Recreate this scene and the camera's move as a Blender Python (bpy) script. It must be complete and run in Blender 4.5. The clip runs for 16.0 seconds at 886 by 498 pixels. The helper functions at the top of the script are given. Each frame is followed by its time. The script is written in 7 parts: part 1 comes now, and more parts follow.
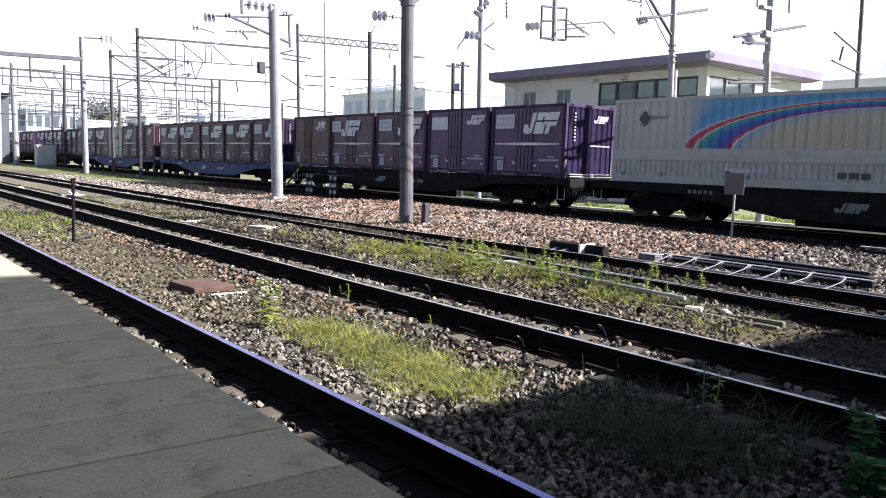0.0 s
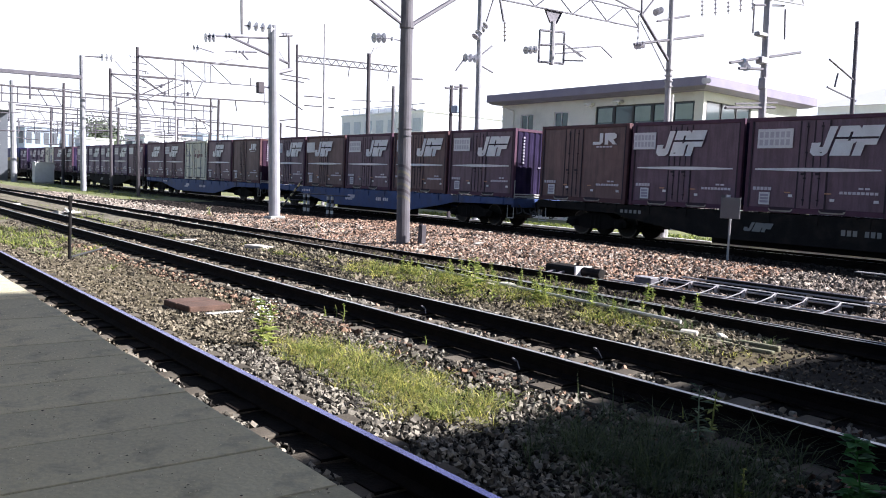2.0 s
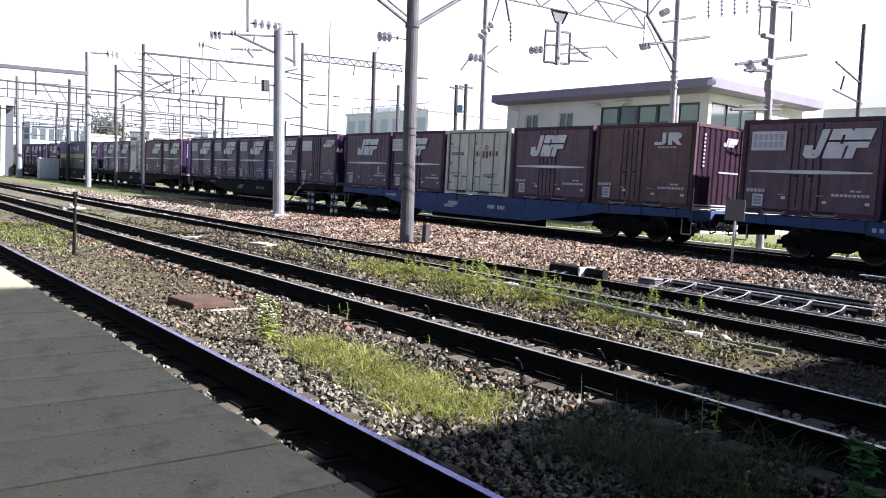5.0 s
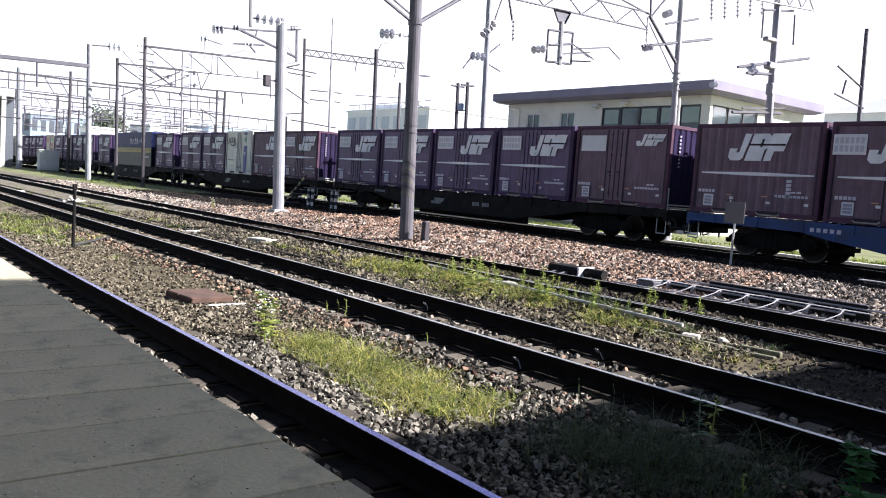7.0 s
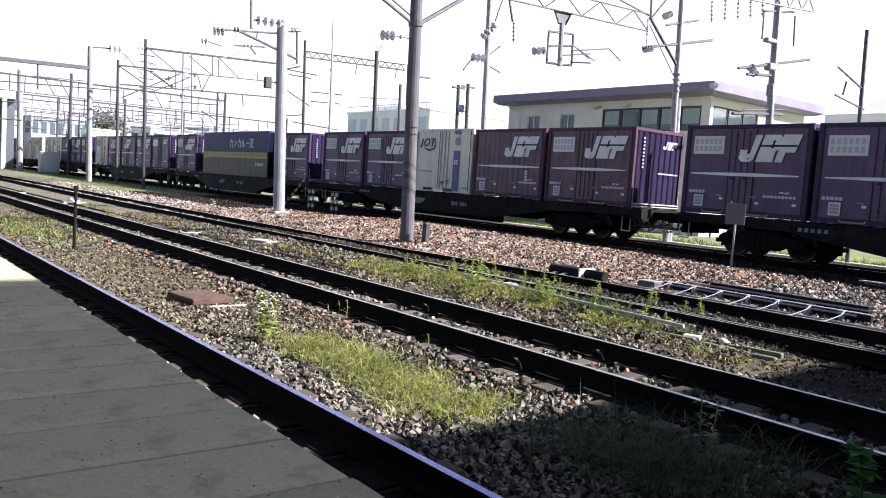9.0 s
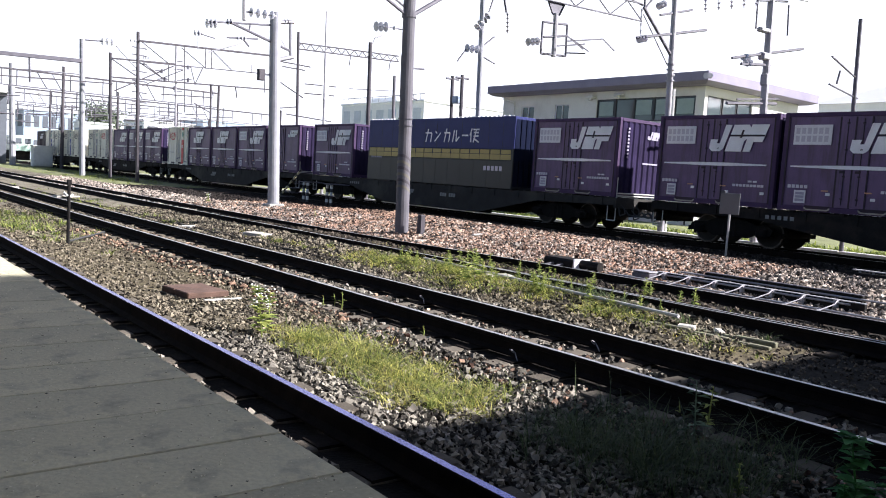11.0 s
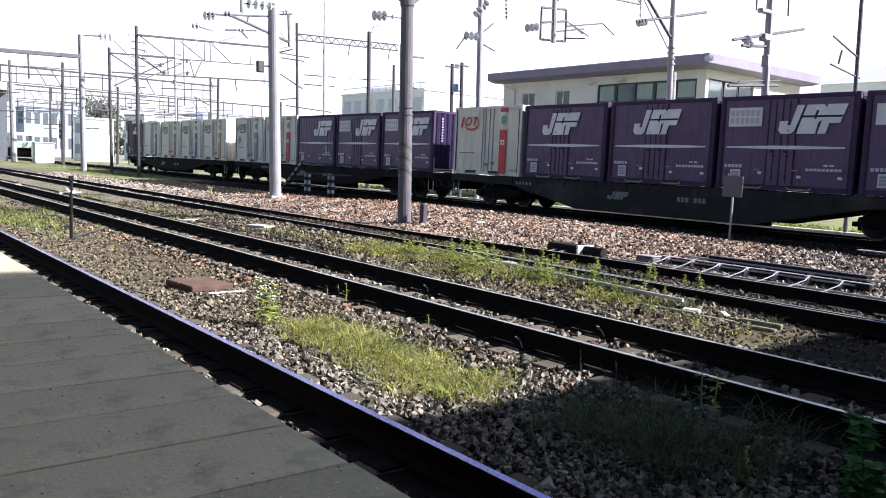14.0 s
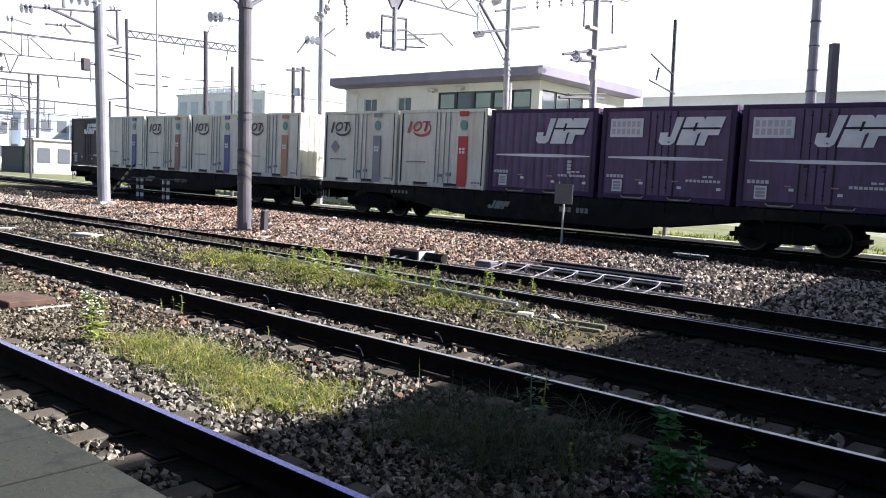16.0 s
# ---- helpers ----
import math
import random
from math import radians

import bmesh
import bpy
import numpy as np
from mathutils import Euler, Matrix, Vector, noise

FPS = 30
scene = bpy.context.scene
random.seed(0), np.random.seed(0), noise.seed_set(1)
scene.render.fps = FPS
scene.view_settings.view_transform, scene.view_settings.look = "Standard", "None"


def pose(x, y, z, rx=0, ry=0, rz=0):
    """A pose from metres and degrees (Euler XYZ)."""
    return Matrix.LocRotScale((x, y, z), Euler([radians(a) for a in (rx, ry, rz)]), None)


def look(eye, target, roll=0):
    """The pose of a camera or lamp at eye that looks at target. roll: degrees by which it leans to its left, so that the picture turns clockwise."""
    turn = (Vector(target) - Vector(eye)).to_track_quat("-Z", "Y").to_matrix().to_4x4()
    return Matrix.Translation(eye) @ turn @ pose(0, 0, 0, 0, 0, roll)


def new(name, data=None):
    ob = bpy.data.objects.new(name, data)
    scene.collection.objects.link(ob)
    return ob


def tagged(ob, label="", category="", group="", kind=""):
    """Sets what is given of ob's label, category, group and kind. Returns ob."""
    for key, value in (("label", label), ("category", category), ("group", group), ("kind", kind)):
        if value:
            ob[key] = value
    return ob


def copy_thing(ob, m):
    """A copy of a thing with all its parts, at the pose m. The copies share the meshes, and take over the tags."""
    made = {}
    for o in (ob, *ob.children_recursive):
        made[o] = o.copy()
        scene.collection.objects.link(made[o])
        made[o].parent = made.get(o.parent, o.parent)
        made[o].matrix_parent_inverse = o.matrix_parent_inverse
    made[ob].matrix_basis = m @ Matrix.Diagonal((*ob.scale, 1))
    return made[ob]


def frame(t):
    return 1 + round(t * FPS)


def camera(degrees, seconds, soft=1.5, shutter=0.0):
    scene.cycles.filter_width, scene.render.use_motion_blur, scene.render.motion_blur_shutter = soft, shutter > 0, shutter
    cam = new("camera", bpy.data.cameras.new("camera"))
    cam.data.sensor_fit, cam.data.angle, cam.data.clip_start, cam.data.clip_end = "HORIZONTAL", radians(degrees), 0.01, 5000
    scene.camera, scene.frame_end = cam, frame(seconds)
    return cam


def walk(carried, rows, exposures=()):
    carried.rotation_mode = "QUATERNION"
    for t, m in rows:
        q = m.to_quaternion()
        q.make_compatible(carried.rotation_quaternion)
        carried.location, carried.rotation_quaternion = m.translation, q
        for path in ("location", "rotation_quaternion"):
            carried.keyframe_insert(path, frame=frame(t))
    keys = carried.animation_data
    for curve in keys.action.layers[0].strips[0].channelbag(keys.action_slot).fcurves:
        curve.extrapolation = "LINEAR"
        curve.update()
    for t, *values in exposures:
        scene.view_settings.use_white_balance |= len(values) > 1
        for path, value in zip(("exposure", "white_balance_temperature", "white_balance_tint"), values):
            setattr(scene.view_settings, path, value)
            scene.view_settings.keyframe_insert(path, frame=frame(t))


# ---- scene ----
cam = camera(57.8, 16.0, soft=1.0)
# seconds; place; yaw, pitch and roll of the hand-held camera, low over the platform
PATH = [
    (0.0, 0.006, 0.004, 1.496, -37.88, -5.94, -2.08), (0.5, 0.009, -0.012, 1.501, -38.01, -5.43, -1.60), (1.0, 0.007, 0.000, 1.499, -38.31, -4.21, -1.95),
    (1.5, 0.008, -0.006, 1.500, -38.20, -4.23, -2.16), (2.0, 0.003, -0.006, 1.498, -38.07, -4.43, -2.68), (2.5, 0.000, 0.003, 1.499, -37.98, -4.56, -3.07),
    (3.0, 0.002, 0.005, 1.498, -38.12, -4.51, -3.30), (3.5, -0.000, -0.000, 1.500, -37.96, -4.44, -3.09), (4.0, 0.002, 0.001, 1.494, -37.90, -4.46, -3.04),
    (6.5, -0.005, 0.005, 1.496, -37.68, -4.58, -3.81), (7.0, -0.003, 0.009, 1.495, -37.79, -4.62, -4.08), (7.5, -0.009, 0.004, 1.498, -37.88, -4.62, -4.08),
    (8.0, -0.004, 0.012, 1.495, -37.77, -4.70, -4.17), (8.5, -0.010, 0.009, 1.496, -37.69, -4.63, -4.09), (9.0, -0.012, 0.008, 1.491, -37.76, -4.51, -4.02),
    (11.5, -0.007, 0.006, 1.496, -38.06, -5.26, -3.60), (12.0, -0.009, 0.012, 1.497, -37.84, -5.40, -3.45), (12.5, -0.003, 0.015, 1.495, -38.13, -5.38, -3.41),
    (13.0, -0.003, 0.011, 1.500, -38.14, -5.48, -3.12), (13.5, -0.003, 0.012, 1.493, -37.98, -5.60, -2.81), (14.0, -0.000, 0.013, 1.492, -38.01, -5.90, -2.53),
    (14.5, 0.017, -0.001, 1.500, -38.63, -5.85, -2.26), (15.0, 0.015, -0.014, 1.510, -40.04, -5.12, -1.59), (15.5, 0.008, -0.043, 1.515, -43.52, -4.84, -2.29),
    (16.0, -0.028, -0.088, 1.556, -49.06, -5.07, -2.92)]
walk(cam, [(t, pose(x, y, z, 90 + p, r, w)) for t, x, y, z, w, p, r in PATH], exposures=[(0.0, 1.40, 6000, 15.0), (16.0, 1.40, 6000, 15.0)])

# ---- world and sun ----
SUN_DIR = Vector((1.08, -1.0, 1.0)).normalized()
world = bpy.data.worlds.new("world")
scene.world = world
world.use_nodes = True
wn = world.node_tree.nodes
sky = wn.new("ShaderNodeTexSky")
sky.sky_type = "NISHITA"
sky.sun_disc = False
sky.sun_elevation = math.asin(SUN_DIR.z)
sky.sun_rotation = math.atan2(SUN_DIR.x, SUN_DIR.y)
sky.air_density, sky.dust_density, sky.ozone_density = 1.0, 1.5, 1.0
wn["Background"].inputs["Strength"].default_value = 0.046
world.node_tree.links.new(sky.outputs[0], wn["Background"].inputs["Color"])
sun = new("sun", bpy.data.lights.new("sun", "SUN"))
sun.data.energy, sun.data.angle, sun.data.color = 5.0, radians(0.55), (1.0, 0.955, 0.88)
sun.matrix_world = look((0, 0, 0), -SUN_DIR)


# ---- materials ----
def mat(name, dark, light, scale=6.0, fine=60.0, rough=0.8, metal=0.0, bump=0.3, by="noise", spread=0.25, coat=0.0, spec=0.5, stain=None, stain_scale=1.3, streak=0.0):
    """A surface of two colours mixed by coarse and fine noise; by: 'island' or 'object' adds a shade of its own to each piece."""
    m = bpy.data.materials.new(name)
    m.use_nodes = True
    nt = m.node_tree
    n, l = nt.nodes, nt.links
    b = n["Principled BSDF"]
    tc = n.new("ShaderNodeTexCoord")
    a = n.new("ShaderNodeTexNoise")
    a.inputs["Scale"].default_value, a.inputs["Detail"].default_value = scale, 5
    f = n.new("ShaderNodeTexNoise")
    f.inputs["Scale"].default_value, f.inputs["Detail"].default_value = fine, 3
    where = tc.outputs["Object"]
    if streak:
        # repeats of one thing take their stains from different places
        own = n.new("ShaderNodeObjectInfo")
        far = n.new("ShaderNodeMath")
        far.operation = "MULTIPLY"
        far.inputs[1].default_value = 60.0
        l.new(own.outputs["Random"], far.inputs[0])
        moved = n.new("ShaderNodeVectorMath")
        l.new(where, moved.inputs[0])
        l.new(far.outputs[0], moved.inputs[1])
        where = moved.outputs[0]
    l.new(where, a.inputs["Vector"])
    l.new(where, f.inputs["Vector"])
    add = n.new("ShaderNodeMath")
    add.operation = "MULTIPLY_ADD"
    l.new(f.outputs["Fac"], add.inputs[0])
    add.inputs[1].default_value = 0.6
    l.new(a.outputs["Fac"], add.inputs[2])
    fac = add.outputs[0]
    lo, hi = (1.0 if by == "island" and spread >= 0.4 else 0.5), (1.05 if by == "island" and spread >= 0.4 else 1.1)
    if by != "noise":
        r = n.new("ShaderNodeNewGeometry") if by == "island" else n.new("ShaderNodeObjectInfo")
        mm = n.new("ShaderNodeMath")
        mm.operation = "MULTIPLY_ADD"
        l.new(r.outputs["Random Per Island" if by == "island" else "Random"], mm.inputs[0])
        mm.inputs[1].default_value = spread * 3
        l.new(fac, mm.inputs[2])
        fac = mm.outputs[0]
        hi += spread * 3 * 0.8
    mr = n.new("ShaderNodeMapRange")
    mr.inputs["From Min"].default_value, mr.inputs["From Max"].default_value = lo, hi
    l.new(fac, mr.inputs["Value"])
    mix = n.new("ShaderNodeMix")
    mix.data_type = "RGBA"
    mix.inputs["A"].default_value = (*dark, 1)
    mix.inputs["B"].default_value = (*light, 1)
    l.new(mr.outputs[0], mix.inputs["Factor"])
    col = mix.outputs["Result"]
    if stain:
        s = n.new("ShaderNodeTexNoise")
        s.inputs["Scale"].default_value, s.inputs["Detail"].default_value = stain_scale, 6
        s.inputs["Roughness"].default_value = 0.65
        if streak:
            mp = n.new("ShaderNodeMapping")
            mp.inputs["Scale"].default_value = (1.0, 1.0 + 4.0 * streak, 1.0 - 0.75 * streak)
            l.new(where, mp.inputs["Vector"])
            l.new(mp.outputs[0], s.inputs["Vector"])
        else:
            l.new(where, s.inputs["Vector"])
        sr = n.new("ShaderNodeMapRange")
        sr.inputs["From Min"].default_value, sr.inputs["From Max"].default_value = (0.45 if streak else 0.52), 0.72
        sr.inputs["To Max"].default_value = 0.75
        l.new(s.outputs["Fac"], sr.inputs["Value"])
        m2 = n.new("ShaderNodeMix")
        m2.data_type = "RGBA"
        l.new(sr.outputs[0], m2.inputs["Factor"])
        l.new(col, m2.inputs["A"])
        m2.inputs["B"].default_value = (*stain, 1)
        col = m2.outputs["Result"]
    l.new(col, b.inputs["Base Color"])
    b.inputs["Roughness"].default_value, b.inputs["Metallic"].default_value = rough, metal
    b.inputs["Coat Weight"].default_value = coat
    b.inputs["Specular IOR Level"].default_value = spec
    if bump:
        bp = n.new("ShaderNodeBump")
        bp.inputs["Strength"].default_value, bp.inputs["Distance"].default_value = bump, 0.02
        l.new(fac if by == "noise" else add.outputs[0], bp.inputs["Height"])
        l.new(bp.outputs[0], b.inputs["Normal"])
    return m



def leafy(name, dark, light):
    """Thin blades and leaves, through which part of the light passes."""
    m = mat(name, dark, light, 3, 10, 0.7, bump=0, by="island", spread=0.45)
    n, l = m.node_tree.nodes, m.node_tree.links
    b = n["Principled BSDF"]
    tr = n.new("ShaderNodeBsdfTranslucent")
    l.new(b.inputs["Base Color"].links[0].from_socket, tr.inputs["Color"])
    mx = n.new("ShaderNodeMixShader")
    mx.inputs[0].default_value = 0.45
    l.new(b.outputs[0], mx.inputs[1])
    l.new(tr.outputs[0], mx.inputs[2])
    l.new(mx.outputs[0], n["Material Output"].inputs["Surface"])
    return m


def around(c, k=0.25):
    return tuple(v * (1 - k) for v in c), tuple(min(1.0, v * (1 + k)) for v in c)


def paint(name, c, rough=0.5, k=0.12, stain=None, stain_scale=1.3, metal=0.0, bump=0.08, spec=0.4, streak=0.0):
    d, li = around(c, k)
    return mat(name, d, li, 2.5, 35, rough, metal, bump, stain=stain, stain_scale=stain_scale, spec=spec, streak=streak)


M = dict(
    ballast_grey=mat("ballast_grey", (0.016, 0.014, 0.012), (0.32, 0.288, 0.236), 3, 40, 0.95, spec=0.15, bump=0.5, by="island", spread=0.5),
    ballast_brown=mat("ballast_brown", (0.042, 0.030, 0.024), (0.62, 0.405, 0.29), 2, 40, 0.95, spec=0.15, bump=0.5, by="island", spread=0.5),
    ground_near=mat("ground_near", (0.009, 0.008, 0.007), (0.040, 0.035, 0.029), 9, 45, 1.0, spec=0.12, bump=0.9),
    ground_soil=mat("ground_soil", (0.036, 0.030, 0.019), (0.170, 0.140, 0.086), 5, 45, 1.0, spec=0.12, bump=0.9),
    ground_gravel=mat("ground_gravel", (0.07, 0.062, 0.045), (0.30, 0.265, 0.20), 4, 30, 1.0, spec=0.12, bump=1.0),
    ground_mound=mat("ground_mound", (0.018, 0.011, 0.009), (0.075, 0.052, 0.040), 9, 40, 1.0, spec=0.12, bump=1.0),
    # dark oily beds, and painted shade beside rails and train
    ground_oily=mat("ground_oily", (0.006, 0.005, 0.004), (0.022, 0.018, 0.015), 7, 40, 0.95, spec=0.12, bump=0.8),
    ground_grass=mat("ground_grass", (0.08, 0.092, 0.035), (0.24, 0.25, 0.10), 0.7, 20, 1.0, bump=0.6),
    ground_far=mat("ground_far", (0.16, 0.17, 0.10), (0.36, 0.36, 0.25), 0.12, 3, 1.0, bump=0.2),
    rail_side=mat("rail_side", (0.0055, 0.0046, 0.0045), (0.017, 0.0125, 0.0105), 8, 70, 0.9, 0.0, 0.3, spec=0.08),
    # bluish sheen of the head is put into the metal's colour
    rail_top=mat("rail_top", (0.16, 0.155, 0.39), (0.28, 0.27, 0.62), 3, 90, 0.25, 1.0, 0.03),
    rail_dull=mat("rail_dull", (0.48, 0.46, 0.45), (0.70, 0.68, 0.66), 5, 90, 0.35, 0.85, 0.05),
    sleeper=mat("sleeper", (0.055, 0.047, 0.038), (0.17, 0.145, 0.115), 5, 60, 0.95, spec=0.12, bump=0.4, by="object", spread=0.2),
    tarred=mat("tarred", (0.018, 0.015, 0.012), (0.060, 0.048, 0.038), 5, 60, 0.9, spec=0.12, bump=0.4, by="object", spread=0.2),
    ballast_dun=mat("ballast_dun", (0.018, 0.015, 0.011), (0.295, 0.252, 0.184), 3, 40, 0.95, spec=0.15, bump=0.5, by="island", spread=0.5),
    ballast_rust=mat("ballast_rust", (0.035, 0.018, 0.012), (0.52, 0.34, 0.24), 3, 40, 0.95, spec=0.15, bump=0.5, by="island", spread=0.5),
    ballast_soil=mat("ballast_soil", (0.020, 0.016, 0.013), (0.16, 0.13, 0.10), 3, 40, 0.95, spec=0.15, bump=0.5, by="island", spread=0.4),
    ballast_bank=mat("ballast_bank", (0.030, 0.027, 0.025), (0.62, 0.52, 0.435), 2, 40, 0.95, spec=0.15, bump=0.5, by="island", spread=0.5),
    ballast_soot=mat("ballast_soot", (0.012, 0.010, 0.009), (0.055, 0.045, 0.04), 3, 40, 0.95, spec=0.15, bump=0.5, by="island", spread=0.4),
    asphalt=mat("asphalt", (0.42, 0.38, 0.262), (0.80, 0.72, 0.49), 1.6, 110, 0.95, bump=0.16, stain=(0.34, 0.31, 0.225), stain_scale=9.0),
    slab=mat("slab", (0.42, 0.38, 0.262), (0.80, 0.72, 0.49), 1.6, 110, 0.95, bump=0.16, by="object", spread=0.12, stain=(0.34, 0.31, 0.225), stain_scale=11.0),
    chip_pale=paint("chip_pale", (0.80, 0.72, 0.54), 0.9),
    chip_dark=paint("chip_dark", (0.11, 0.095, 0.07), 0.9),
    concrete=mat("concrete", (0.36, 0.35, 0.33), (0.56, 0.55, 0.52), 3, 60, 0.9, bump=0.3, stain=(0.27, 0.26, 0.24)),
    block=mat("block", (0.36, 0.33, 0.29), (0.58, 0.54, 0.48), 6, 60, 0.9, bump=0.4, by="object"),
    moss_concrete=mat("moss_concrete", (0.07, 0.07, 0.04), (0.24, 0.225, 0.15), 5, 50, 0.95, bump=0.5, stain=(0.10, 0.13, 0.04), stain_scale=5.0),
    cover=mat("cover", (0.060, 0.034, 0.025), (0.150, 0.086, 0.062), 5, 60, 0.9, bump=0.3),
    straw=leafy("straw", (0.12, 0.085, 0.04), (0.62, 0.50, 0.28)),
    grass_dry=leafy("grass_dry", (0.11, 0.12, 0.025), (0.84, 0.77, 0.22)),
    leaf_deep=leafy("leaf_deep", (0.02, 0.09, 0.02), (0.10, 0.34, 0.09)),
    leaf_blue=leafy("leaf_blue", (0.06, 0.10, 0.06), (0.30, 0.40, 0.28)),
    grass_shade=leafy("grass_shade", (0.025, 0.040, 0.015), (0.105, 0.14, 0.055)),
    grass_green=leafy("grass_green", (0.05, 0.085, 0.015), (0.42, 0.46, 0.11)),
    leaf=leafy("leaf", (0.09, 0.14, 0.03), (0.52, 0.56, 0.16)),
    # leaf green lightened and greyed, with distance haze put into the colour
    tree_leaf=mat("tree_leaf", (0.075, 0.095, 0.065), (0.16, 0.19, 0.13), 0.6, 6, 0.8, bump=0, by="island", spread=0.3),
    blossom=paint("blossom", (0.78, 0.78, 0.72), 0.8),
    bark=mat("bark", (0.06, 0.045, 0.03), (0.15, 0.11, 0.08), 6, 40, 0.95),
    pole_dark=mat("pole_dark", (0.095, 0.089, 0.102), (0.160, 0.150, 0.168), 2, 40, 0.85, bump=0.2, stain=(0.085, 0.078, 0.078)),
    pole_rust=mat("pole_rust", (0.050, 0.044, 0.052), (0.095, 0.083, 0.095), 3, 40, 0.8, bump=0.2),
    pole_white=mat("pole_white", (0.25, 0.25, 0.28), (0.36, 0.36, 0.39), 2, 30, 0.6, bump=0.1, stain=(0.22, 0.21, 0.22)),
    steel_grey=mat("steel_grey", (0.24, 0.23, 0.25), (0.40, 0.39, 0.41), 3, 40, 0.6, 0.2, 0.15),
    steel_dark=mat("steel_dark", (0.075, 0.070, 0.085), (0.15, 0.14, 0.165), 3, 40, 0.6, 0.2, 0.15),
    porcelain=paint("porcelain", (0.55, 0.54, 0.58), 0.2),
    frame_dark=paint("frame_dark", (0.045, 0.045, 0.05), 0.5),
    wire=paint("wire", (0.10, 0.09, 0.085), 0.6),
    stripe_yellow=paint("stripe_yellow", (0.165, 0.15, 0.125), 0.8, stain=(0.12, 0.11, 0.10)),
    step_yellow=paint("step_yellow", (0.66, 0.58, 0.36), 0.6),
    sign_grey=paint("sign_grey", (0.125, 0.125, 0.14), 0.6),
    stripe_black=paint("stripe_black", (0.045, 0.043, 0.045), 0.6),
    stripe_white=paint("stripe_white", (0.72, 0.71, 0.68), 0.6),
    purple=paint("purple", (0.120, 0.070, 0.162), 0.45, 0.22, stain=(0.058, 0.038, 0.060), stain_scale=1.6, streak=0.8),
    # darkened copies of the body paint, to dim the sunlit end walls
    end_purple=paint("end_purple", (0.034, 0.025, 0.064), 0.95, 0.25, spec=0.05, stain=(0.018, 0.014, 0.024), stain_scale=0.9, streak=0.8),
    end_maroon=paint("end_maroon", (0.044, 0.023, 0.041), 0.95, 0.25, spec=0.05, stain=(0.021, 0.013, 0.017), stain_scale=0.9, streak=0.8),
    worn_lip=paint("worn_lip", (0.34, 0.31, 0.27), 0.7, 0.25, stain=(0.10, 0.08, 0.07), stain_scale=8.0),
    text_dim=paint("text_dim", (0.24, 0.24, 0.23), 0.8),
    maroon=paint("maroon", (0.150, 0.090, 0.130), 0.5, 0.24, stain=(0.070, 0.042, 0.052), stain_scale=1.6, streak=0.8),
    redbrown=paint("redbrown", (0.164, 0.096, 0.098), 0.55, 0.24, stain=(0.070, 0.048, 0.046), stain_scale=1.6, streak=0.8),
    dark_brown=paint("dark_brown", (0.07, 0.055, 0.065), 0.6),
    groove=paint("groove", (0.030, 0.018, 0.030), 0.7),
    white_paint=paint("white_paint", (0.78, 0.77, 0.80), 0.5),
    panel_grey=paint("panel_grey", (0.70, 0.69, 0.72), 0.5),
    text_grey=paint("text_grey", (0.36, 0.33, 0.42), 0.6),
    text_panel=paint("text_panel", (0.50, 0.47, 0.54), 0.6),
    text_light=paint("text_light", (0.60, 0.56, 0.62), 0.6),
    white_body=paint("white_body", (0.79, 0.77, 0.68), 0.45, 0.08, stain=(0.56, 0.49, 0.36), stain_scale=1.2, streak=0.8),
    old_white=paint("old_white", (0.74, 0.72, 0.63), 0.6, 0.12, stain=(0.52, 0.46, 0.36), stain_scale=1.6, streak=0.5),
    dirty_white=paint("dirty_white", (0.52, 0.51, 0.48), 0.6, 0.12, stain=(0.36, 0.33, 0.28), stain_scale=1.6),
    gap_rubber=paint("gap_rubber", (0.05, 0.05, 0.05), 0.8),
    logo_red=paint("logo_red", (0.50, 0.07, 0.08), 0.5),
    logo_wine=paint("logo_wine", (0.20, 0.06, 0.08), 0.6),
    logo_black=paint("logo_black", (0.07, 0.07, 0.09), 0.5),
    stripe_red=paint("stripe_red", (0.58, 0.06, 0.06), 0.5),
    stripe_blue=paint("stripe_blue", (0.10, 0.12, 0.32), 0.5),
    stripe_grey=paint("stripe_grey", (0.28, 0.28, 0.31), 0.5),
    stripe_orange=paint("stripe_orange", (0.52, 0.27, 0.16), 0.5),
    stripe_maroon=paint("stripe_maroon", (0.36, 0.17, 0.15), 0.5),
    badge_green=paint("badge_green", (0.16, 0.34, 0.30), 0.5),
    carrier_blue=paint("carrier_blue", (0.020, 0.027, 0.125), 0.5, spec=0.25),
    # darker copy of the carrier's blue, to dim the sunlit end wall
    carrier_end=paint("carrier_end", (0.008, 0.011, 0.030), 0.9, 0.2, spec=0.05),
    carrier_green=paint("carrier_green", (0.032, 0.032, 0.031), 0.45),
    carrier_yellow=paint("carrier_yellow", (0.40, 0.31, 0.10), 0.45),
    wagon_black=paint("wagon_black", (0.016, 0.0145, 0.0145), 0.8, 0.3, spec=0.12, stain=(0.04, 0.032, 0.026)),
    wagon_blue=paint("wagon_blue", (0.030, 0.065, 0.20), 0.6, 0.2, stain=(0.05, 0.05, 0.07)),
    wagon_grey=paint("wagon_grey", (0.036, 0.034, 0.033), 0.8, 0.25, spec=0.15, stain=(0.085, 0.078, 0.066), stain_scale=0.7),
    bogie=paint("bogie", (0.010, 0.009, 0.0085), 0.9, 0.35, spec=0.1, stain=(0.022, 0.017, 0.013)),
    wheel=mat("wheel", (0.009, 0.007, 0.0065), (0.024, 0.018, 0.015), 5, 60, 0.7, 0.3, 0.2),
    tread=mat("tread", (0.06, 0.05, 0.045), (0.14, 0.12, 0.11), 5, 60, 0.5, 0.8, 0.02),
